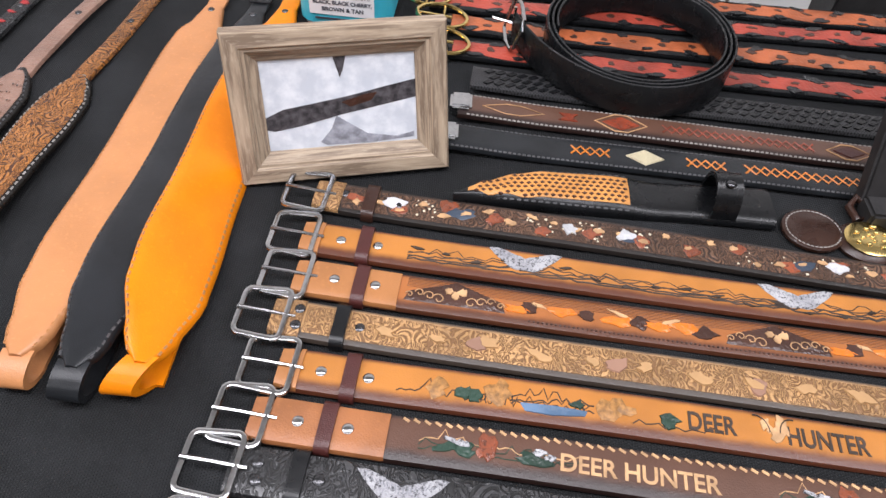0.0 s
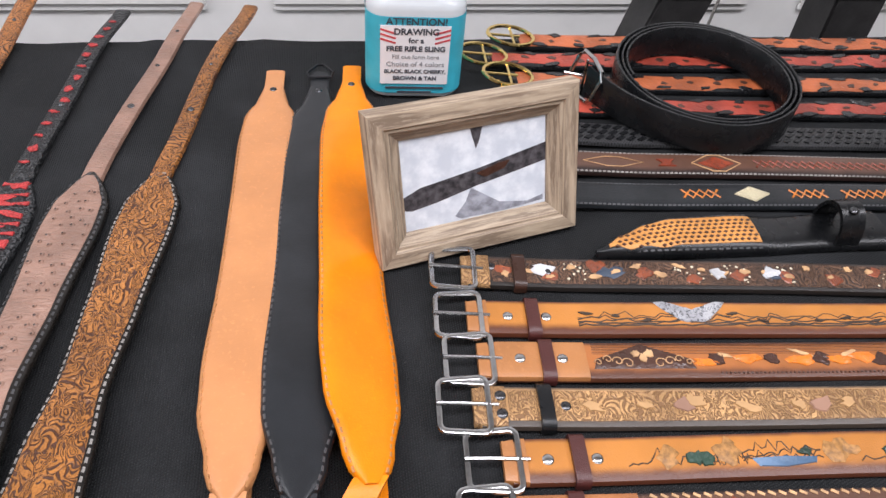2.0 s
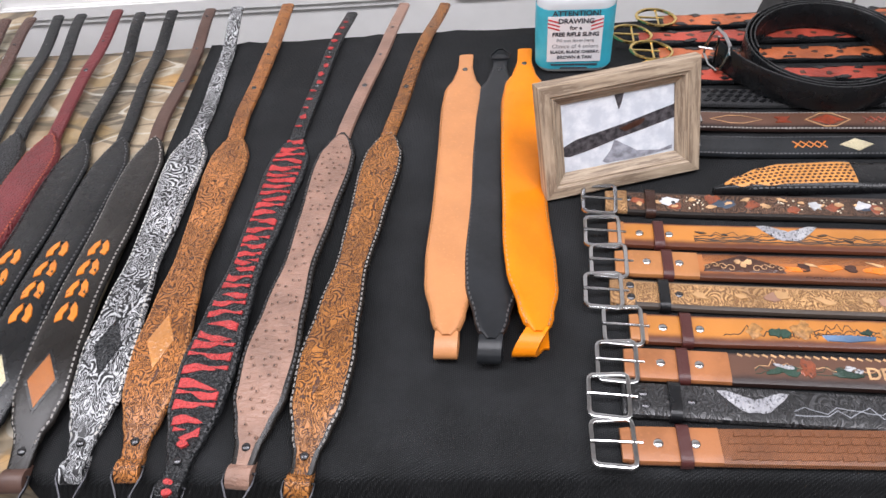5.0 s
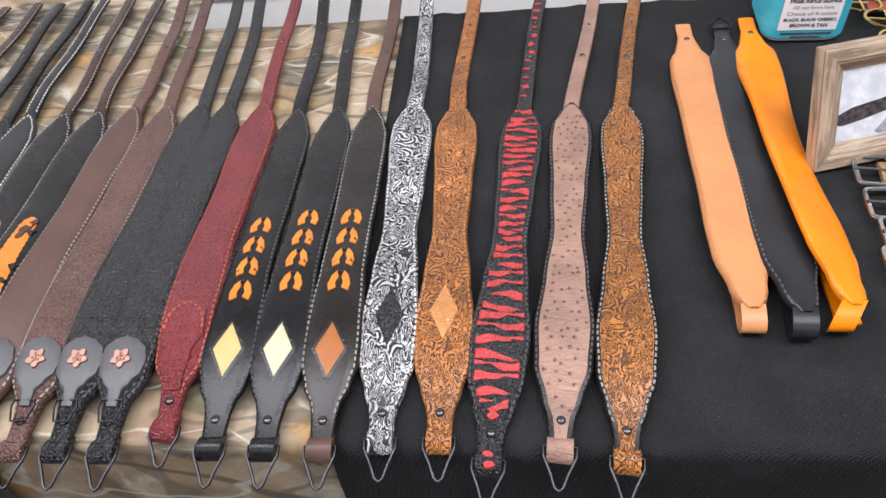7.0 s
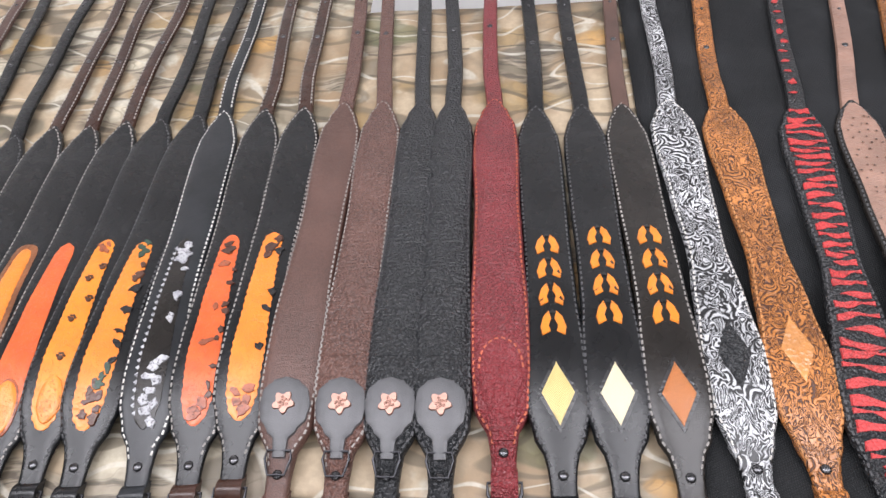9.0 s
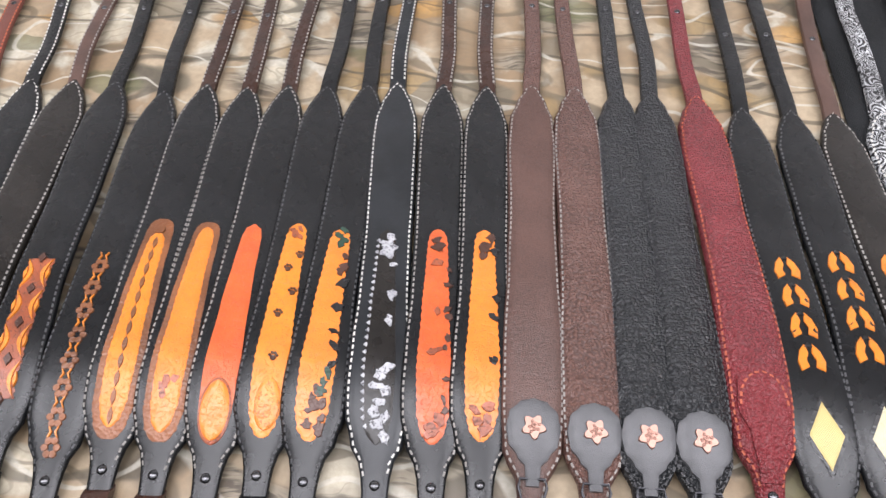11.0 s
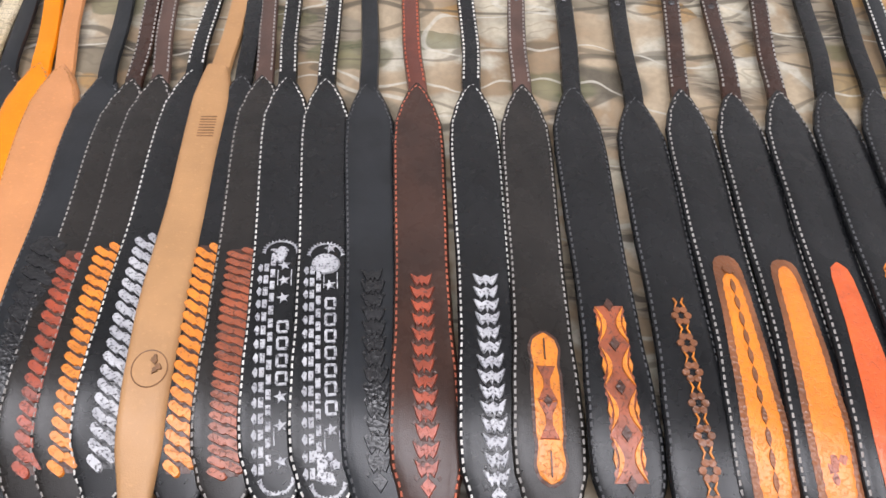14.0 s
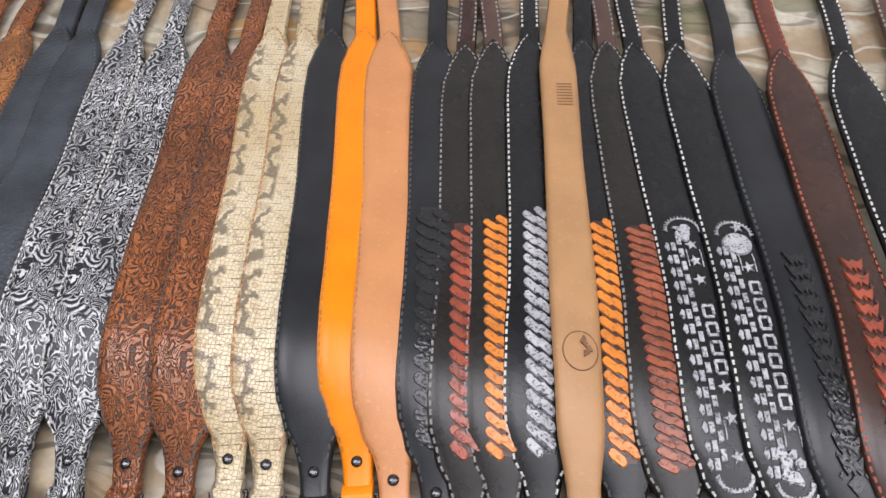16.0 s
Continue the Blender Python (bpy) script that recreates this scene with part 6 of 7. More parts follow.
# basket belt
g = belt("chestnut basket-stamped belt with plain buckle end", 0.320, 0.034, -0.022, LEN, BASKET_BROWN, end_mat=RAW2, end_len=0.085, rivets=((0.028, 0), (0.062, 0)))
bm = bmesh.new()
for i in range(62):
    for j in range(4):
        stamp(bm, g.s, (j - 1.5) * 0.0078, 0.098 + i * 0.0122 + (j % 2) * 0.006, [(0.0030, 0.0056), (-0.0018, 0.0056), (-0.0030, -0.0056), (0.0018, -0.0056)], 0.0036, 0.0058)
tagged(part("basket_stamp", bm, BASKET_BROWN, g.t, "interlaced basket stamps"), kind="stuff")

# rear belts
g = belt("black belt with white diamond and yellow lattice stitching", 0.455, 0.457, -0.060, LEN, BLACK2, with_buckle=False, rivets=(), keeper=None, thread=THREAD_DARK, group="dark lattice belts")


def lattice(g, v0, n, step, mat, half=0.0060, r=0.0012):
    for sg in (-1, 1):
        bm = bmesh.new()
        tube(bm, [g.s.p(sg * half * (1 if i % 2 else -1), v0 + i * step, g.top(0, v0) + 0.0006) for i in range(n)], r, 5, False, 0.6)
        part("lattice", bm, mat, g.t, "diamond lattice stitching")


def keyline(g, v, a, b, mat, r=0.0008):
    bm = bmesh.new()
    tube(bm, [g.s.p(x, v + y, g.top(0, v) + 0.0005) for x, y in ((0, -b), (a, -b * 0.25), (a, b * 0.25), (0, b), (-a, b * 0.25), (-a, -b * 0.25))], r, 5, True)
    part("outline", bm, mat, g.t)


stamps(g, WEAVE_CREAM, "diamond", [(0, 0.212, [(0, -0.021), (0.012, 0), (0, 0.021), (-0.012, 0)], 0, 1.0)], "white woven diamond", 0.0014)
lattice(g, 0.135, 5, 0.010, STAMP_YELLOW)
lattice(g, 0.255, 5, 0.010, STAMP_YELLOW)
lattice(g, 0.315, 15, 0.0105, STAMP_YELLOW)
lattice(g, 0.62, 9, 0.0105, STAMP_YELLOW)
bm = bmesh.new()
soft_box(bm, -0.012, -0.013, 0.002, 0.016, 0.013, 0.017, 0.003)
part("tip", bm, CHROME, g.t, "bright metal end cap")
g = belt("dark brown belt with red diamond and white outlines", 0.470, 0.508, -0.074, LEN, BURN_BROWN, with_buckle=False, rivets=(), keeper=None, thread=THREAD_GREY, group="dark lattice belts")
keyline(g, 0.177, 0.0135, 0.028, LETTER_TAN)
stamps(g, STAMP_RED, "diamond", [(0, 0.177, [(0, -0.021), (0.011, 0), (0, 0.021), (-0.011, 0)], 0, 1.0), (0, 0.121, [(0.006, -0.012), (0, -0.006), (-0.006, -0.012), (-0.006, 0.010), (0, 0.004), (0.006, 0.010)], 0, 1.0)], "red woven diamond", 0.0014)
keyline(g, 0.060, 0.008, 0.034, LETTER_TAN, 0.0006)
lattice(g, 0.222, 18, 0.0095, STAMP_RED, 0.0058)
keyline(g, 0.421, 0.0115, 0.024, LETTER_TAN)
stamps(g, KEEPER_RED, "diamond", [(0, 0.421, [(0, -0.018), (0.0095, 0), (0, 0.018), (-0.0095, 0)], 0, 1.0)], "", 0.0014)
bm = bmesh.new()
soft_box(bm, -0.010, -0.013, 0.002, 0.014, 0.013, 0.016, 0.003)
part("tip", bm, CHROME, g.t, "bright metal end cap")
g = belt("black woven-pattern leather belt", 0.482, 0.558, -0.078, LEN, BASKET_BLACK, with_buckle=False, rivets=(), keeper=None, group="dark lattice belts")
bm = bmesh.new()
for i in range(66):
    for j in range(3):
        stamp(bm, g.s, (j - 1) * 0.0098, 0.02 + i * 0.0125 + (j % 2) * 0.006, [(0.0045, 0.0020), (0.0018, 0.0068), (-0.0045, -0.0010), (-0.0022, -0.0066)], 0.0036, 0.0062)
tagged(part("basket_stamp", bm, BLACK, g.t, "interlaced woven stamps"), kind="stuff")
for lbl, y0, sl, xa, mat in (("black-edged red dyed belt with brass buckle", 0.611, -0.052, 0.452, STAMP_RED), ("black-edged orange dyed belt with brass buckle", 0.662, -0.046, 0.448, STAMP_RUST),
                             ("black-edged red dyed belt with brass buckle", 0.710, -0.032, 0.425, STAMP_RED), ("black-edged orange dyed belt with brass buckle", 0.754, -0.030, 0.470, STAMP_RUST)):
    hot = leather("dull_red_dye", (0.33, 0.050, 0.030), 0.4, 300, 0.4, 0.35) if mat is STAMP_RED else leather("dull_orange_dye", (0.38, 0.10, 0.035), 0.4, 300, 0.4, 0.35)
    g = belt(lbl, xa, y0, sl, 0.80, BLACK, 0.0175, BRASS, None, (), with_buckle=False, group="belts with brass buckles")
    inlay(g, 0.006, 0.80, lambda t: 0.0095 + 0.0035 * (math.sin(t * 24 + y0 * 50) > 0.2), hot, "dyed_band", "red and orange dyed band", up=0.0006, wave=0.0022, pitch=0.010)
    figures(g, STAMP_DARK, [(r3.uniform(-0.004, 0.004), 0.05 + i * 0.036) for i in range(21)], int(y0 * 1000), 0.006, 0.0035, "stamped_figure", "", 0.0012)
    figures(g, STAMP_BLACK, [(0.0112 * (1 if i % 2 else -1), 0.03 + i * 0.027) for i in range(28)], int(y0 * 1000) + 1, 0.010, 0.0042, "edge_patch", "", 0.0014)
    f = bmesh.new()
    pts = [(0.024 * math.cos(a) * (0.86 + 0.14 * abs(math.cos(a))), -0.006 + 0.031 * math.sin(a)) for a in [i * math.tau / 24 for i in range(24)]]
    tube(f, [g.s.p(a, b, 0.010 - 0.12 * b) for a, b in pts], 0.0026, 8, True)
    bk = part("buckle", f, BRASS, g.t, "oval brass buckle")
    f = bmesh.new()
    tube(f, [g.s.p(0, -0.036, 0.013), g.s.p(0, 0.006, 0.009)], 0.0018, 7)
    tube(f, [g.s.p(-0.022, -0.004, 0.0095), g.s.p(0.022, -0.004, 0.0095)], 0.0018, 7)
    part("tongue", f, BRASS, bk)

# ---- coiled belt ----
CC = Vector((0.672, 0.618, TOP + 0.010))
coil = thing("coiled_belt", CC, "black leather belt standing in a loose coil on other belts", "belt")
bm = bmesh.new()
NC = 170
A0 = radians(236)
line = []
for i in range(NC + 1):
    a = A0 + math.tau * 2.86 * i / NC
    r = 0.1135 - 0.0165 * i / NC
    line.append(Vector((r * 0.98 * math.cos(a), r * 0.96 * math.sin(a), 0.001 + 0.0012 * math.sin(a))))
P0, P1, P2 = Vector((-0.143, 0.010, 0.001)), Vector((-0.118, -0.058, 0.001)), line[0]
line = [P0 * (1 - f) ** 2 + P1 * 2 * f * (1 - f) + P2 * f * f for f in [i / 14 for i in range(14)]] + line
rows = []
for i, c in enumerate(line):
    d = (line[min(i + 1, len(line) - 1)] - line[max(i - 1, 0)]).normalized()
    d = Vector((d.y, -d.x, 0))
    rows.append([bm.verts.new(c + d * rr + Vector((0, 0, zz))) for rr, zz in ((0.0016, 0.0), (0.0016, 0.0385), (0.0009, 0.0393), (-0.0009, 0.0393), (-0.0016, 0.0385), (-0.0016, 0.0))])
for A, B in zip(rows, rows[1:]):
    for k in range(6):
        bm.faces.new((A[k], A[(k + 1) % 6], B[(k + 1) % 6], B[k]))
bm.faces.new(rows[0])
bm.faces.new(rows[-1])
part("strap", bm, BLACK, coil)
bm = bmesh.new()
cs = math.radians(97)
fw = Vector((math.cos(cs), math.sin(cs), 0))
base = Vector((-0.144, 0.014, 0.022))
pts = []
for u, v in ((-0.018, -0.017), (-0.012, -0.021), (0.012, -0.021), (0.021, -0.017), (0.024, 0), (0.021, 0.017), (0.012, 0.021), (-0.012, 0.021), (-0.021, 0.017), (-0.024, 0)):
    pts.append(base + fw * v * 1.45 + Vector((0, 0, u)) + Vector((0.3 * u, 0, 0)))
tube(bm, pts, 0.0025, 8, True)
bk = part("buckle", bm, CHROME, coil, "polished nickel buckle")
bm = bmesh.new()
tube(bm, [base + fw * 0.002 + Vector((0, 0, -0.022)), base + fw * 0.002 + Vector((0, 0, 0.022))], 0.0018, 7)
tube(bm, [base + fw * 0.002, base + fw * -0.005 + Vector((-0.026, 0.010, 0.004))], 0.0017, 7)
part("tongue", bm, CHROME, bk)

# ---- knife sheath ----
sh = thing("knife_sheath", (0.47, 0.39, TOP), "black leather knife sheath with tan basket-stamped panel and belt loop", "knife sheath")
s = Strip((0.47, 0.39, TOP), (0.470, 0.385), (0.785, 0.382), -1, TOP + 0.003)
g = Sling()
lowedge = lambda v: -0.0215 + 0.0010 * math.sin(v * 30)
upedge = lambda v: along([(0, -0.016), (0.03, 0.004), (0.06, 0.019), (0.09, 0.027), (0.165, 0.029), (0.2, 0.026), (0.3, 0.030), (0.315, 0.030)], v)
g.s, g.t, g.L = s, sh, 0.315
mid = lambda v: (lowedge(v) + upedge(v)) / 2
hw = lambda v: max(0.002, (upedge(v) - lowedge(v)) / 2)
tp = lambda f, v: (0.011 - 0.004 * ease(v, 0.15, 0.2)) * max(0.0, 1 - abs(f) ** 4) ** 0.5 + 0.002
part("body", slab(s, 0.0, 0.315, hw, tp, 46, 10, mid=mid, base=-0.001), BLACK, sh)
g.top = lambda u, v: tp((u - mid(v)) / hw(v), v)
inlay(g, 0.014, 0.172, lambda t: along([(0, 0.002), (0.15, 0.0105), (0.4, 0.0175), (1, 0.0182)], t), leather("tan_tooled_panel", (0.50, 0.22, 0.055), 0.4, 300, 0.5), "panel", "tan stamped panel", mid=lambda t: mid(0.014 + t * 0.158) + 0.0006)
items = []
for i in range(22):
    for j in range(7):
        v, u = 0.022 + i * 0.0068, (j - 3) * 0.0052 + 0.001
        if abs(u) < 0.0168 * min(1, (v + 0.002) / 0.07) - 0.001:
            items.append((mid(v) + u, v + (j % 2) * 0.0034, [(0.0018, 0), (0, 0.0026), (-0.0018, 0), (0, -0.0026)], 0, 1.0))
bm = bmesh.new()
for u, v, shp, tn, sz in items:
    stamp(bm, s, u, v, shp, g.top(u, v), g.top(u, v) + 0.0016, tn, sz)
tagged(part("basket_stamp", bm, STAMP_DARK, sh, "dark diamond stamps"), kind="stuff")
bm = bmesh.new()
run_stitch(bm, s, [(upedge(v) - 0.003, v, tp(0.88, v)) for v in [0.02 + 0.15 * i / 20 for i in range(21)]])
run_stitch(bm, s, [(lowedge(v) + 0.003, v, tp(0.88, v)) for v in [0.02 + 0.15 * i / 20 for i in range(21)]])
part("stitching", bm, THREAD_DARK, sh, smooth=False)
bm = bmesh.new()
lp = []
for i in range(21):
    a = math.pi * i / 20
    row = []
    for rr in (1.0, 0.86):
        for dv in (-0.0125, 0.0125):
            row.append(bm.verts.new(s.p(0.004 + 0.024 * rr * math.cos(a), 0.262 + dv, 0.006 + 0.034 * rr * math.sin(a))))
    lp.append((row[0], row[1], row[3], row[2]))
for A, B in zip(lp, lp[1:]):
    for k in range(4):
        bm.faces.new((A[k], A[(k + 1) % 4], B[(k + 1) % 4], B[k]))
bm.faces.new(lp[0])
bm.faces.new(lp[-1])
lo = part("belt_loop", bm, BLACK, sh, "raised leather retaining loop")
bm = bmesh.new()
dome(bm, s.p(-0.004, 0.262, 0.0385), 0.0050, 0.0028, 12)
part("snap", bm, GUNMETAL, lo)

# ---- key fobs ----
fob = thing("key_fob", (0.822, 0.363, TOP), "brown round leather key fob with stitched rim", "key fob", "key fobs")
bm = bmesh.new()
pts = [(0.030 * math.cos(a), 0.027 * math.sin(a)) for a in [i * math.tau / 30 for i in range(30)]]
for k, (sc, z0) in enumerate(((1.0, 0.0015), (1.0, 0.0045), (0.95, 0.0058))):
    row = [bm.verts.new((x * sc, y * sc, z0)) for x, y in pts]
    if k:
        for i in range(30):
            bm.faces.new((prev[i], prev[(i + 1) % 30], row[(i + 1) % 30], row[i]))
    else:
        bm.faces.new(row)
    prev = row
bm.faces.new(prev)
part("disc", bm, UMBER, fob)
bm = bmesh.new()
s = Strip((0, 0, 0), (0, 0), (0, 1), 1, 0.0)
run_stitch(bm, s, [(0.0262 * math.cos(a), 0.0234 * math.sin(a), 0.0058) for a in [i * math.tau / 40 for i in range(41)]], 0.004, 0.003)
part("stitching", bm, THREAD_GREY, fob, smooth=False)
fob = thing("key_fob", (0.873, 0.352, TOP), "brown leather key fob with a brass relief medal", "key fob", "key fobs")
bm = bmesh.new()
dome(bm, (0, 0, 0.001), 0.031, 0.009, 28, 0.85)
part("disc", bm, UMBER, fob)
bm = bmesh.new()
dome(bm, (0, 0, 0.0085), 0.0255, 0.004, 26, 0.85)
medal = part("medal", bm, BRASS, fob, "brass relief medal")
for i in range(14):
    bm = bmesh.new()
    a = i * 2.4
    dome(bm, (0.0045 * i ** 0.55 * math.cos(a), 0.0038 * i ** 0.55 * math.sin(a), 0.0118), r3.uniform(0.002, 0.004), 0.0022, 7, 0.7)
    part("relief", bm, BRASS, medal)
bm = bmesh.new()
tube(bm, [(-0.004, 0.026, 0.006), (-0.010, 0.040, 0.010), (0.0, 0.052, 0.012), (0.010, 0.040, 0.010), (0.004, 0.026, 0.006)], 0.0040, 8)
part("tab", bm, UMBER, fob, "short leather tab")

# ---- black display stand at the end of the rear belts ----
stand = thing("display_stand", (0.93, 0.40, TOP), "black wooden display stand leaning back on the table", "display stand")
bm = bmesh.new()
for x0, x1 in ((-0.055, 0.0), (0.14, 0.195)):
    b = bmesh.new()
    box(b, x0, -0.010, 0.004, x1, 0.008, 0.30)
    bmesh.ops.bevel(b, geom=b.edges, offset=0.003, segments=2, affect="EDGES")
    bmesh.ops.rotate(b, verts=b.verts, cent=(0, 0, 0), matrix=Matrix.Rotation(radians(-24), 3, "X"))
    part("post", b, BLACKWOOD, stand)
bm.free()
bm = bmesh.new()
soft_box(bm, -0.055, -0.030, 0.001, 0.195, 0.0, 0.022, 0.003)
part("ledge", bm, BLACKWOOD, stand)

# ---- picture frame ----
FW, FH, FT = 0.204, 0.148, 0.017
fr = thing("picture_frame", (0.2655, 0.364, TOP), "weathered grey wood picture frame holding a pale snapshot", "picture frame")
fr.matrix_world = pose(0.2655, 0.364, TOP + 0.004, 0, 0, 13.5) @ pose(0, 0, 0, -20.5, 0, 0)
BAR = 0.030


def frame_bar(x0, z0, x1, z1):
    """One mitred moulding from corner to corner with a stepped, sloping face."""
    bm = bmesh.new()
    uv = bm.loops.layers.uv.new("UVMap")
    d = Vector((x1 - x0, 0, z1 - z0)).normalized()
    inn = Vector((-d.z, 0, d.x))
    prof = [(0, 0.017), (0, 0.001), (0.002, -0.0015), (0.015, -0.002), (0.017, 0.0005), (0.0195, 0.0005), (0.0215, 0.0035), (0.028, 0.0060), (BAR, 0.008), (BAR, 0.017)]
    A = [bm.verts.new(Vector((x0, 0, z0)) + inn * a + d * a + Vector((0, b, 0))) for a, b in prof]
    B = [bm.verts.new(Vector((x1, 0, z1)) + inn * a - d * a + Vector((0, b, 0))) for a, b in prof]
    n = len(prof)
    for k in range(n):
        f = bm.faces.new((A[k], A[(k + 1) % n], B[(k + 1) % n], B[k]))
        ks = (k, k + 1, k + 1, k)
        for lo, kk, e in zip(f.loops, ks, (0, 0, 1, 1)):
            lo[uv].uv = (e * (Vector((x1 - x0, 0, z1 - z0)).length) + x0 * 3 + z0 * 5, kk * 0.0042 + x1 * 2)
    bm.faces.new(A)
    bm.faces.new(B)
    return part("frame_bar", bm, WOOD, fr)


frame_bar(0, 0, FW, 0)
frame_bar(FW, 0, FW, FH)
frame_bar(FW, FH, 0, FH)
frame_bar(0, FH, 0, 0)
bm = bmesh.new()
uv = bm.loops.layers.uv.new("UVMap")
vs = [bm.verts.new((x, 0.0095, z)) for x, z in ((BAR - 0.002, BAR - 0.002), (FW - BAR + 0.002, BAR - 0.002), (FW - BAR + 0.002, FH - BAR + 0.002), (BAR - 0.002, FH - BAR + 0.002))]
f = bm.faces.new(vs)
for lo, c in zip(f.loops, ((0, 0), (1.6, 0), (1.6, 1), (0, 1))):
    lo[uv].uv = c
ex = bmesh.ops.extrude_face_region(bm, geom=[f])
for v_ in ex["geom"]:
    if isinstance(v_, bmesh.types.BMVert):
        v_.co.y += 0.003
ph = part("photo", bm, PHOTO, fr, "pale blurred snapshot", smooth=False)


def photo_patch(pts, mat, y):
    bm = bmesh.new()
    a = [bm.verts.new((BAR + x * (FW - 2 * BAR), y, BAR + z * (FH - 2 * BAR))) for x, z in pts]
    b = [bm.verts.new((v.co.x, 0.0096, v.co.z)) for v in a]
    bm.faces.new(a)
    for i in range(len(a)):
        bm.faces.new((a[i], a[(i + 1) % len(a)], b[(i + 1) % len(b)], b[i]))
    part("photo_area", bm, mat, ph, smooth=False)


photo_patch([(0.0, 0.38), (0.12, 0.46), (0.30, 0.50), (0.55, 0.56), (0.8, 0.64), (1.0, 0.70), (1.0, 0.50), (0.72, 0.42), (0.50, 0.36), (0.42, 0.33), (0.22, 0.26), (0.05, 0.22), (0.0, 0.24)], PHOTO_DARK, 0.0092)
photo_patch([(0.46, 0.35), (0.52, 0.28), (0.66, 0.12), (0.86, 0.06), (0.98, 0.10), (0.98, 0.04), (0.7, 0.01), (0.38, 0.02), (0.34, 0.06), (0.42, 0.2)], PHOTO_MID, 0.0091)
photo_patch([(0.47, 1.0), (0.555, 1.0), (0.53, 0.86), (0.505, 0.77)], PHOTO_DARK, 0.0090)
photo_patch([(0.50, 0.5), (0.66, 0.57), (0.74, 0.58), (0.70, 0.50), (0.56, 0.44)], STAMP_DARK, 0.0088)
bm = bmesh.new()
box(bm, 0.004, 0.0145, 0.004, FW - 0.004, 0.0165, FH - 0.004)
part("backing", bm, BLACKWOOD, fr)
bm = bmesh.new()
b = bmesh.new()
box(b, FW / 2 - 0.022, 0.0, 0.0, FW / 2 + 0.022, 0.003, 0.106)
bmesh.ops.rotate(b, verts=b.verts, cent=(0, 0.003, 0.106), matrix=Matrix.Rotation(radians(38), 3, "X"))
bmesh.ops.translate(b, verts=b.verts, vec=(0, 0.0165, 0.0))
bm.free()
part("easel_leg", b, BLACKWOOD, fr)

# ---- jar ----
JC = Vector((0.327, 0.694, TOP + 0.001))
jar = thing("plastic_jar", JC, "square clear plastic jar wrapped in turquoise paper with black lid", "jar")
jar.matrix_world = Matrix.Translation(JC) @ pose(0, 0, 0, 0, 0, -3)


def rounded(w, r, n=6):
    out = []
    for cx, cy, a0 in ((1, 1, 0), (-1, 1, 90), (-1, -1, 180), (1, -1, 270)):
        for k in range(n + 1):
            a = radians(a0 + 90 * k / n)
            out.append((cx * (w - r) + r * math.cos(a), cy * (w - r) + r * math.sin(a)))
    return out


def stack(levels, material, name, parent, label="", closed=True):
    bm = bmesh.new()
    prev = None
    for w, r, z in levels:
        row = [bm.verts.new((x, y, z)) for x, y in rounded(w, r)]
        if prev:
            for i in range(len(row)):
                bm.faces.new((prev[i], prev[(i + 1) % len(row)], row[(i + 1) % len(row)], row[i]))
        elif closed:
            bm.faces.new(row)
        prev = row
    if closed:
        bm.faces.new(prev)
    return part(name, bm, material, parent, label)


JW = 0.056
stack([(JW - 0.008, 0.022, 0.0), (JW - 0.002, 0.024, 0.003), (JW, 0.024, 0.010), (JW, 0.024, 0.112), (JW - 0.003, 0.026, 0.120), (0.046, 0.040, 0.127), (0.046, 0.0455, 0.136)], GLASS, "body", jar, "clear plastic jar body")
stack([(JW - 0.004, 0.023, 0.004), (JW + 0.0006, 0.024, 0.009), (JW + 0.0006, 0.024, 0.106)], CYAN, "wrap", jar, "turquoise paper wrap", closed=False)
stack([(0.050, 0.0499, 0.128), (0.0515, 0.0514, 0.130), (0.0515, 0.0514, 0.148), (0.049, 0.0489, 0.152), (0.044, 0.0439, 0.1525)], LID, "lid", jar, "black screw lid")
bm = bmesh.new()
box(bm, -0.040, -JW - 0.0016, 0.022, 0.038, -JW - 0.0007, 0.096)
lab = part("label", bm, LABEL, jar, "white paper label", smooth=False)


def jar_text(text, z, size, material, bold=0.0):
    c = bpy.data.curves.new("lettering", "FONT")
    c.body, c.size, c.extrude, c.align_x, c.align_y, c.offset = text, size, 0.0002, "CENTER", "CENTER", bold
    tmp = new("scrap_text", c)
    bpy.context.view_layer.update()
    me = bpy.data.meshes.new_from_object(tmp.evaluated_get(bpy.context.evaluated_depsgraph_get()))
    bpy.data.objects.remove(tmp)
    for v in me.vertices:
        x, y, zz = v.co
        v.co = (x, -JW - 0.0018 - zz, z + y)
    me.materials.clear()
    me.materials.append(material)
    ob = new("lettering", me)
    ob.parent = lab
    return ob


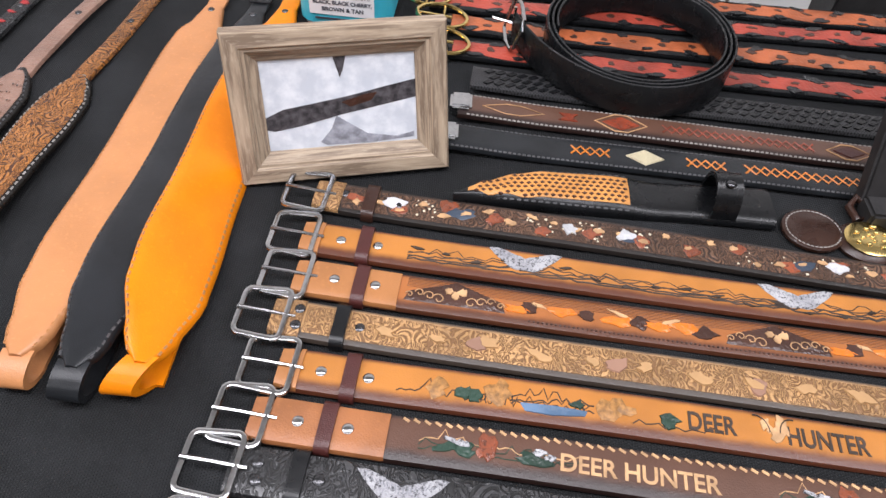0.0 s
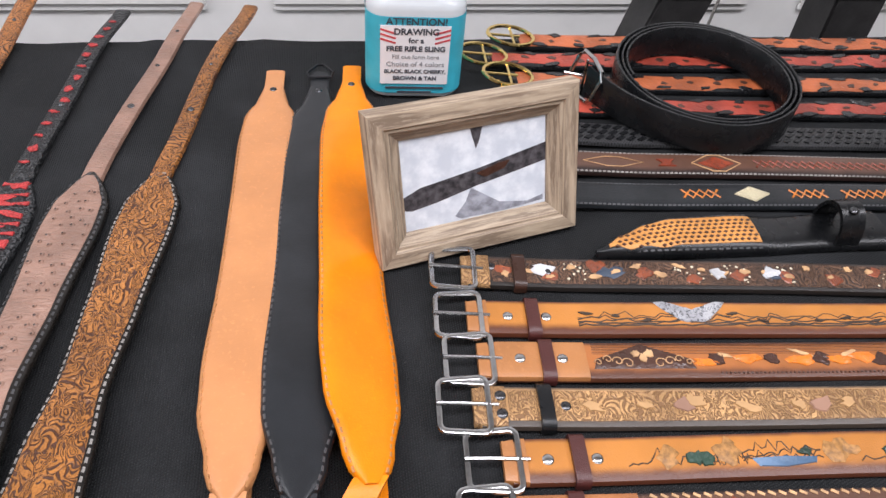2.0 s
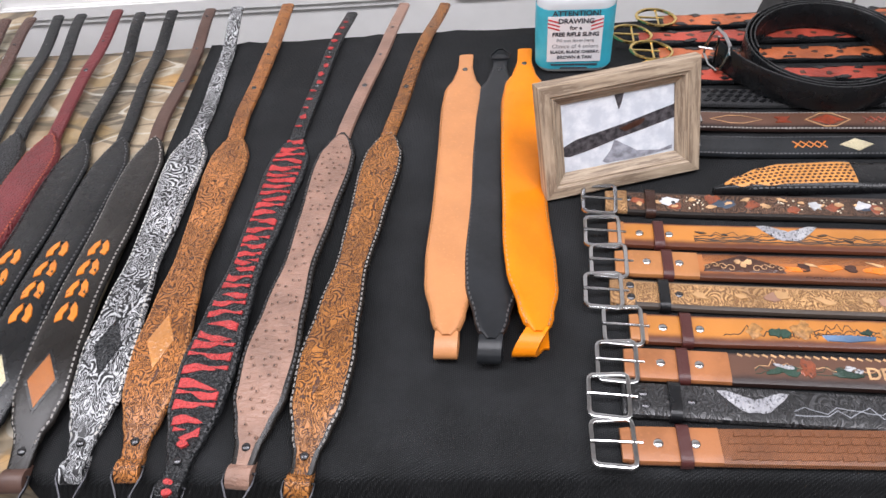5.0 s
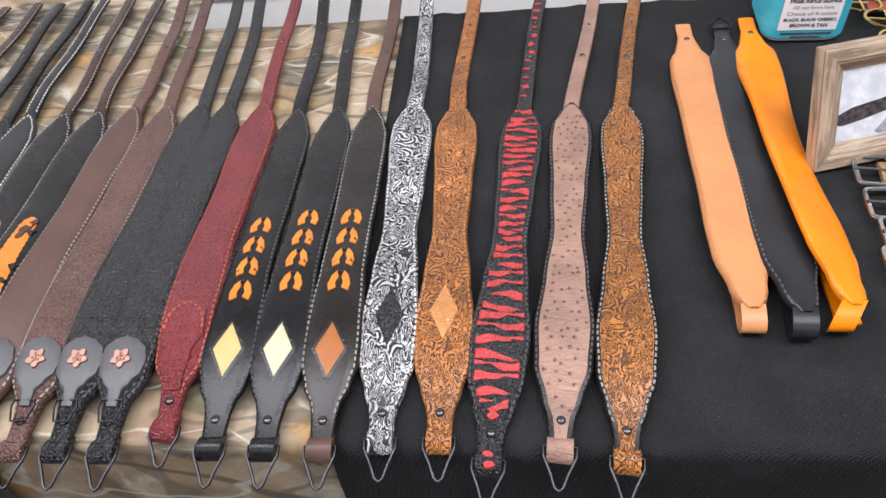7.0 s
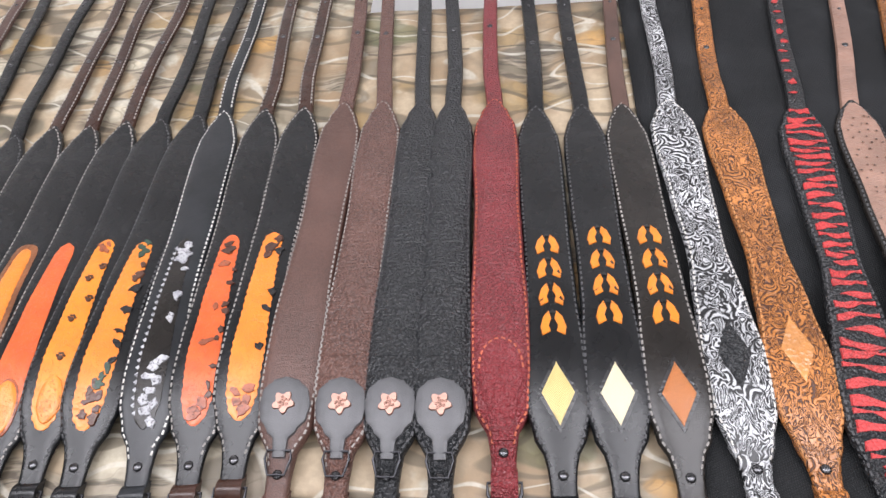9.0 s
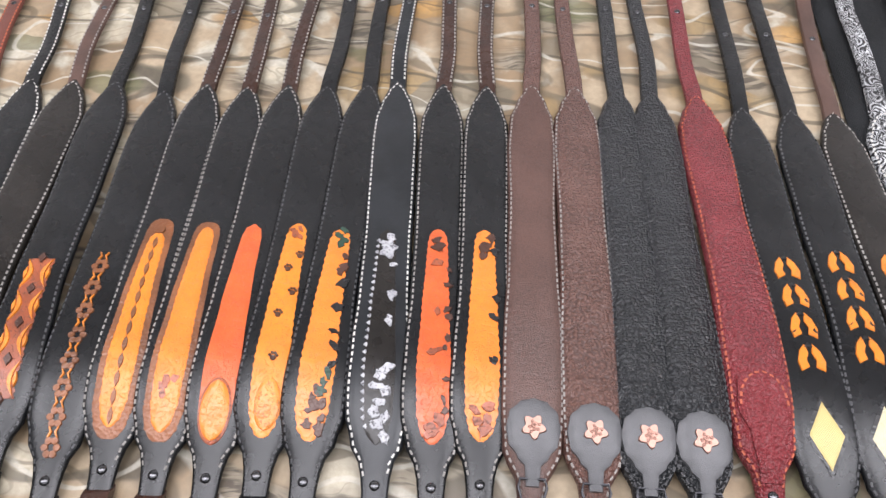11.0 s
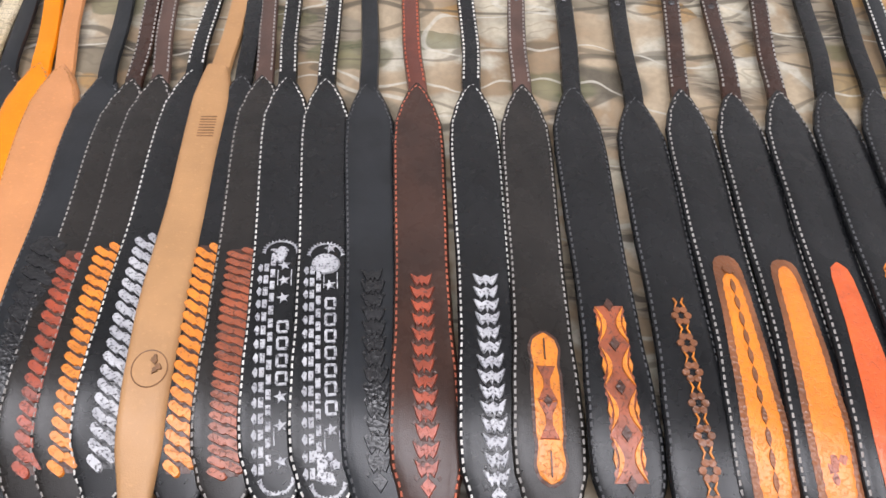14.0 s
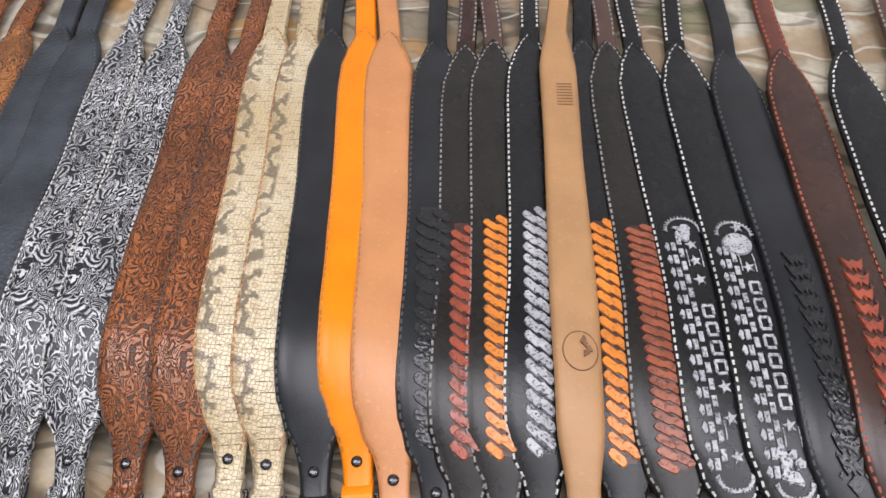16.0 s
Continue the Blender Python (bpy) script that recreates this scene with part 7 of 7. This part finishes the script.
jar_text("ATTENTION!", 0.1005, 0.0115, PRINT, 0.0002)
jar_text("DRAWING", 0.0885, 0.0105, PRINT, 0.0003)
jar_text("for a", 0.0780, 0.0090, PRINT, 0.0002)
jar_text("FREE RIFLE SLING", 0.0675, 0.0087, PRINT, 0.0003)
jar_text("Fill out form here", 0.0575, 0.0075, PRINT_GREY)
jar_text("Choice of 4 colors", 0.0480, 0.0088, PRINT_GREY)
jar_text("BLACK, BLACK CHERRY,", 0.0385, 0.0065, PRINT, 0.0002)
jar_text("BROWN & TAN", 0.0295, 0.0072, PRINT, 0.0002)
for z, w in ((0.0165, 0.034), (0.0105, 0.020)):
    bm = bmesh.new()
    box(bm, -w, -JW - 0.0016, z - 0.0012, w, -JW - 0.0005, z + 0.0012)
    part("print_bar", bm, PRINT, jar, smooth=False)
for sg in (-1, 1):
    for k in range(3):
        bm = bmesh.new()
        b = bmesh.new()
        box(b, -0.009, -JW - 0.0019, -0.0011, 0.009, -JW - 0.0014, 0.0011)
        bmesh.ops.rotate(b, verts=b.verts, cent=(0, 0, 0), matrix=Matrix.Rotation(radians(-18 * sg), 3, "Y"))
        bmesh.ops.translate(b, verts=b.verts, vec=(sg * 0.0305 - 0.001, 0, 0.089 - k * 0.0058))
        bm.free()
        part("print_bar", b, PRINT_RED, lab, smooth=False)

# ---- black bench behind the table ----
bench = thing("black_bench", (0.66, 1.0, 0.02), "black painted wooden bench standing behind the table", "bench")
bm = bmesh.new()
soft_box(bm, 0.0, -0.10, 0.72, 1.5, -0.01, 0.80, 0.006)
part("top", bm, BLACKWOOD, bench)
for x, lean in ((0.12, -0.16), (0.42, 0.03), (1.38, 0.16)):
    bm = bmesh.new()
    b = bmesh.new()
    box(b, -0.045, -0.095, -0.02, 0.045, -0.015, 0.72)
    for v in b.verts:
        v.co.x += x + lean * (1 - v.co.z / 0.72)
    bmesh.ops.bevel(b, geom=b.edges, offset=0.004, segments=2, affect="EDGES")
    bm.free()
    part("leg", b, BLACKWOOD, bench)
cable = thing("cable", (0.98, 1.12, 0.0), "thin grey cable hanging behind the bench", "cable")
bm = bmesh.new()
tube(bm, [(0.0, 0.02, 0.80), (-0.01, 0.0, 0.70), (-0.02, 0.0, 0.55), (-0.01, 0.02, 0.3), (0.05, 0.05, 0.005)], 0.003, 6)
part("cord", bm, THREAD_GREY, cable)
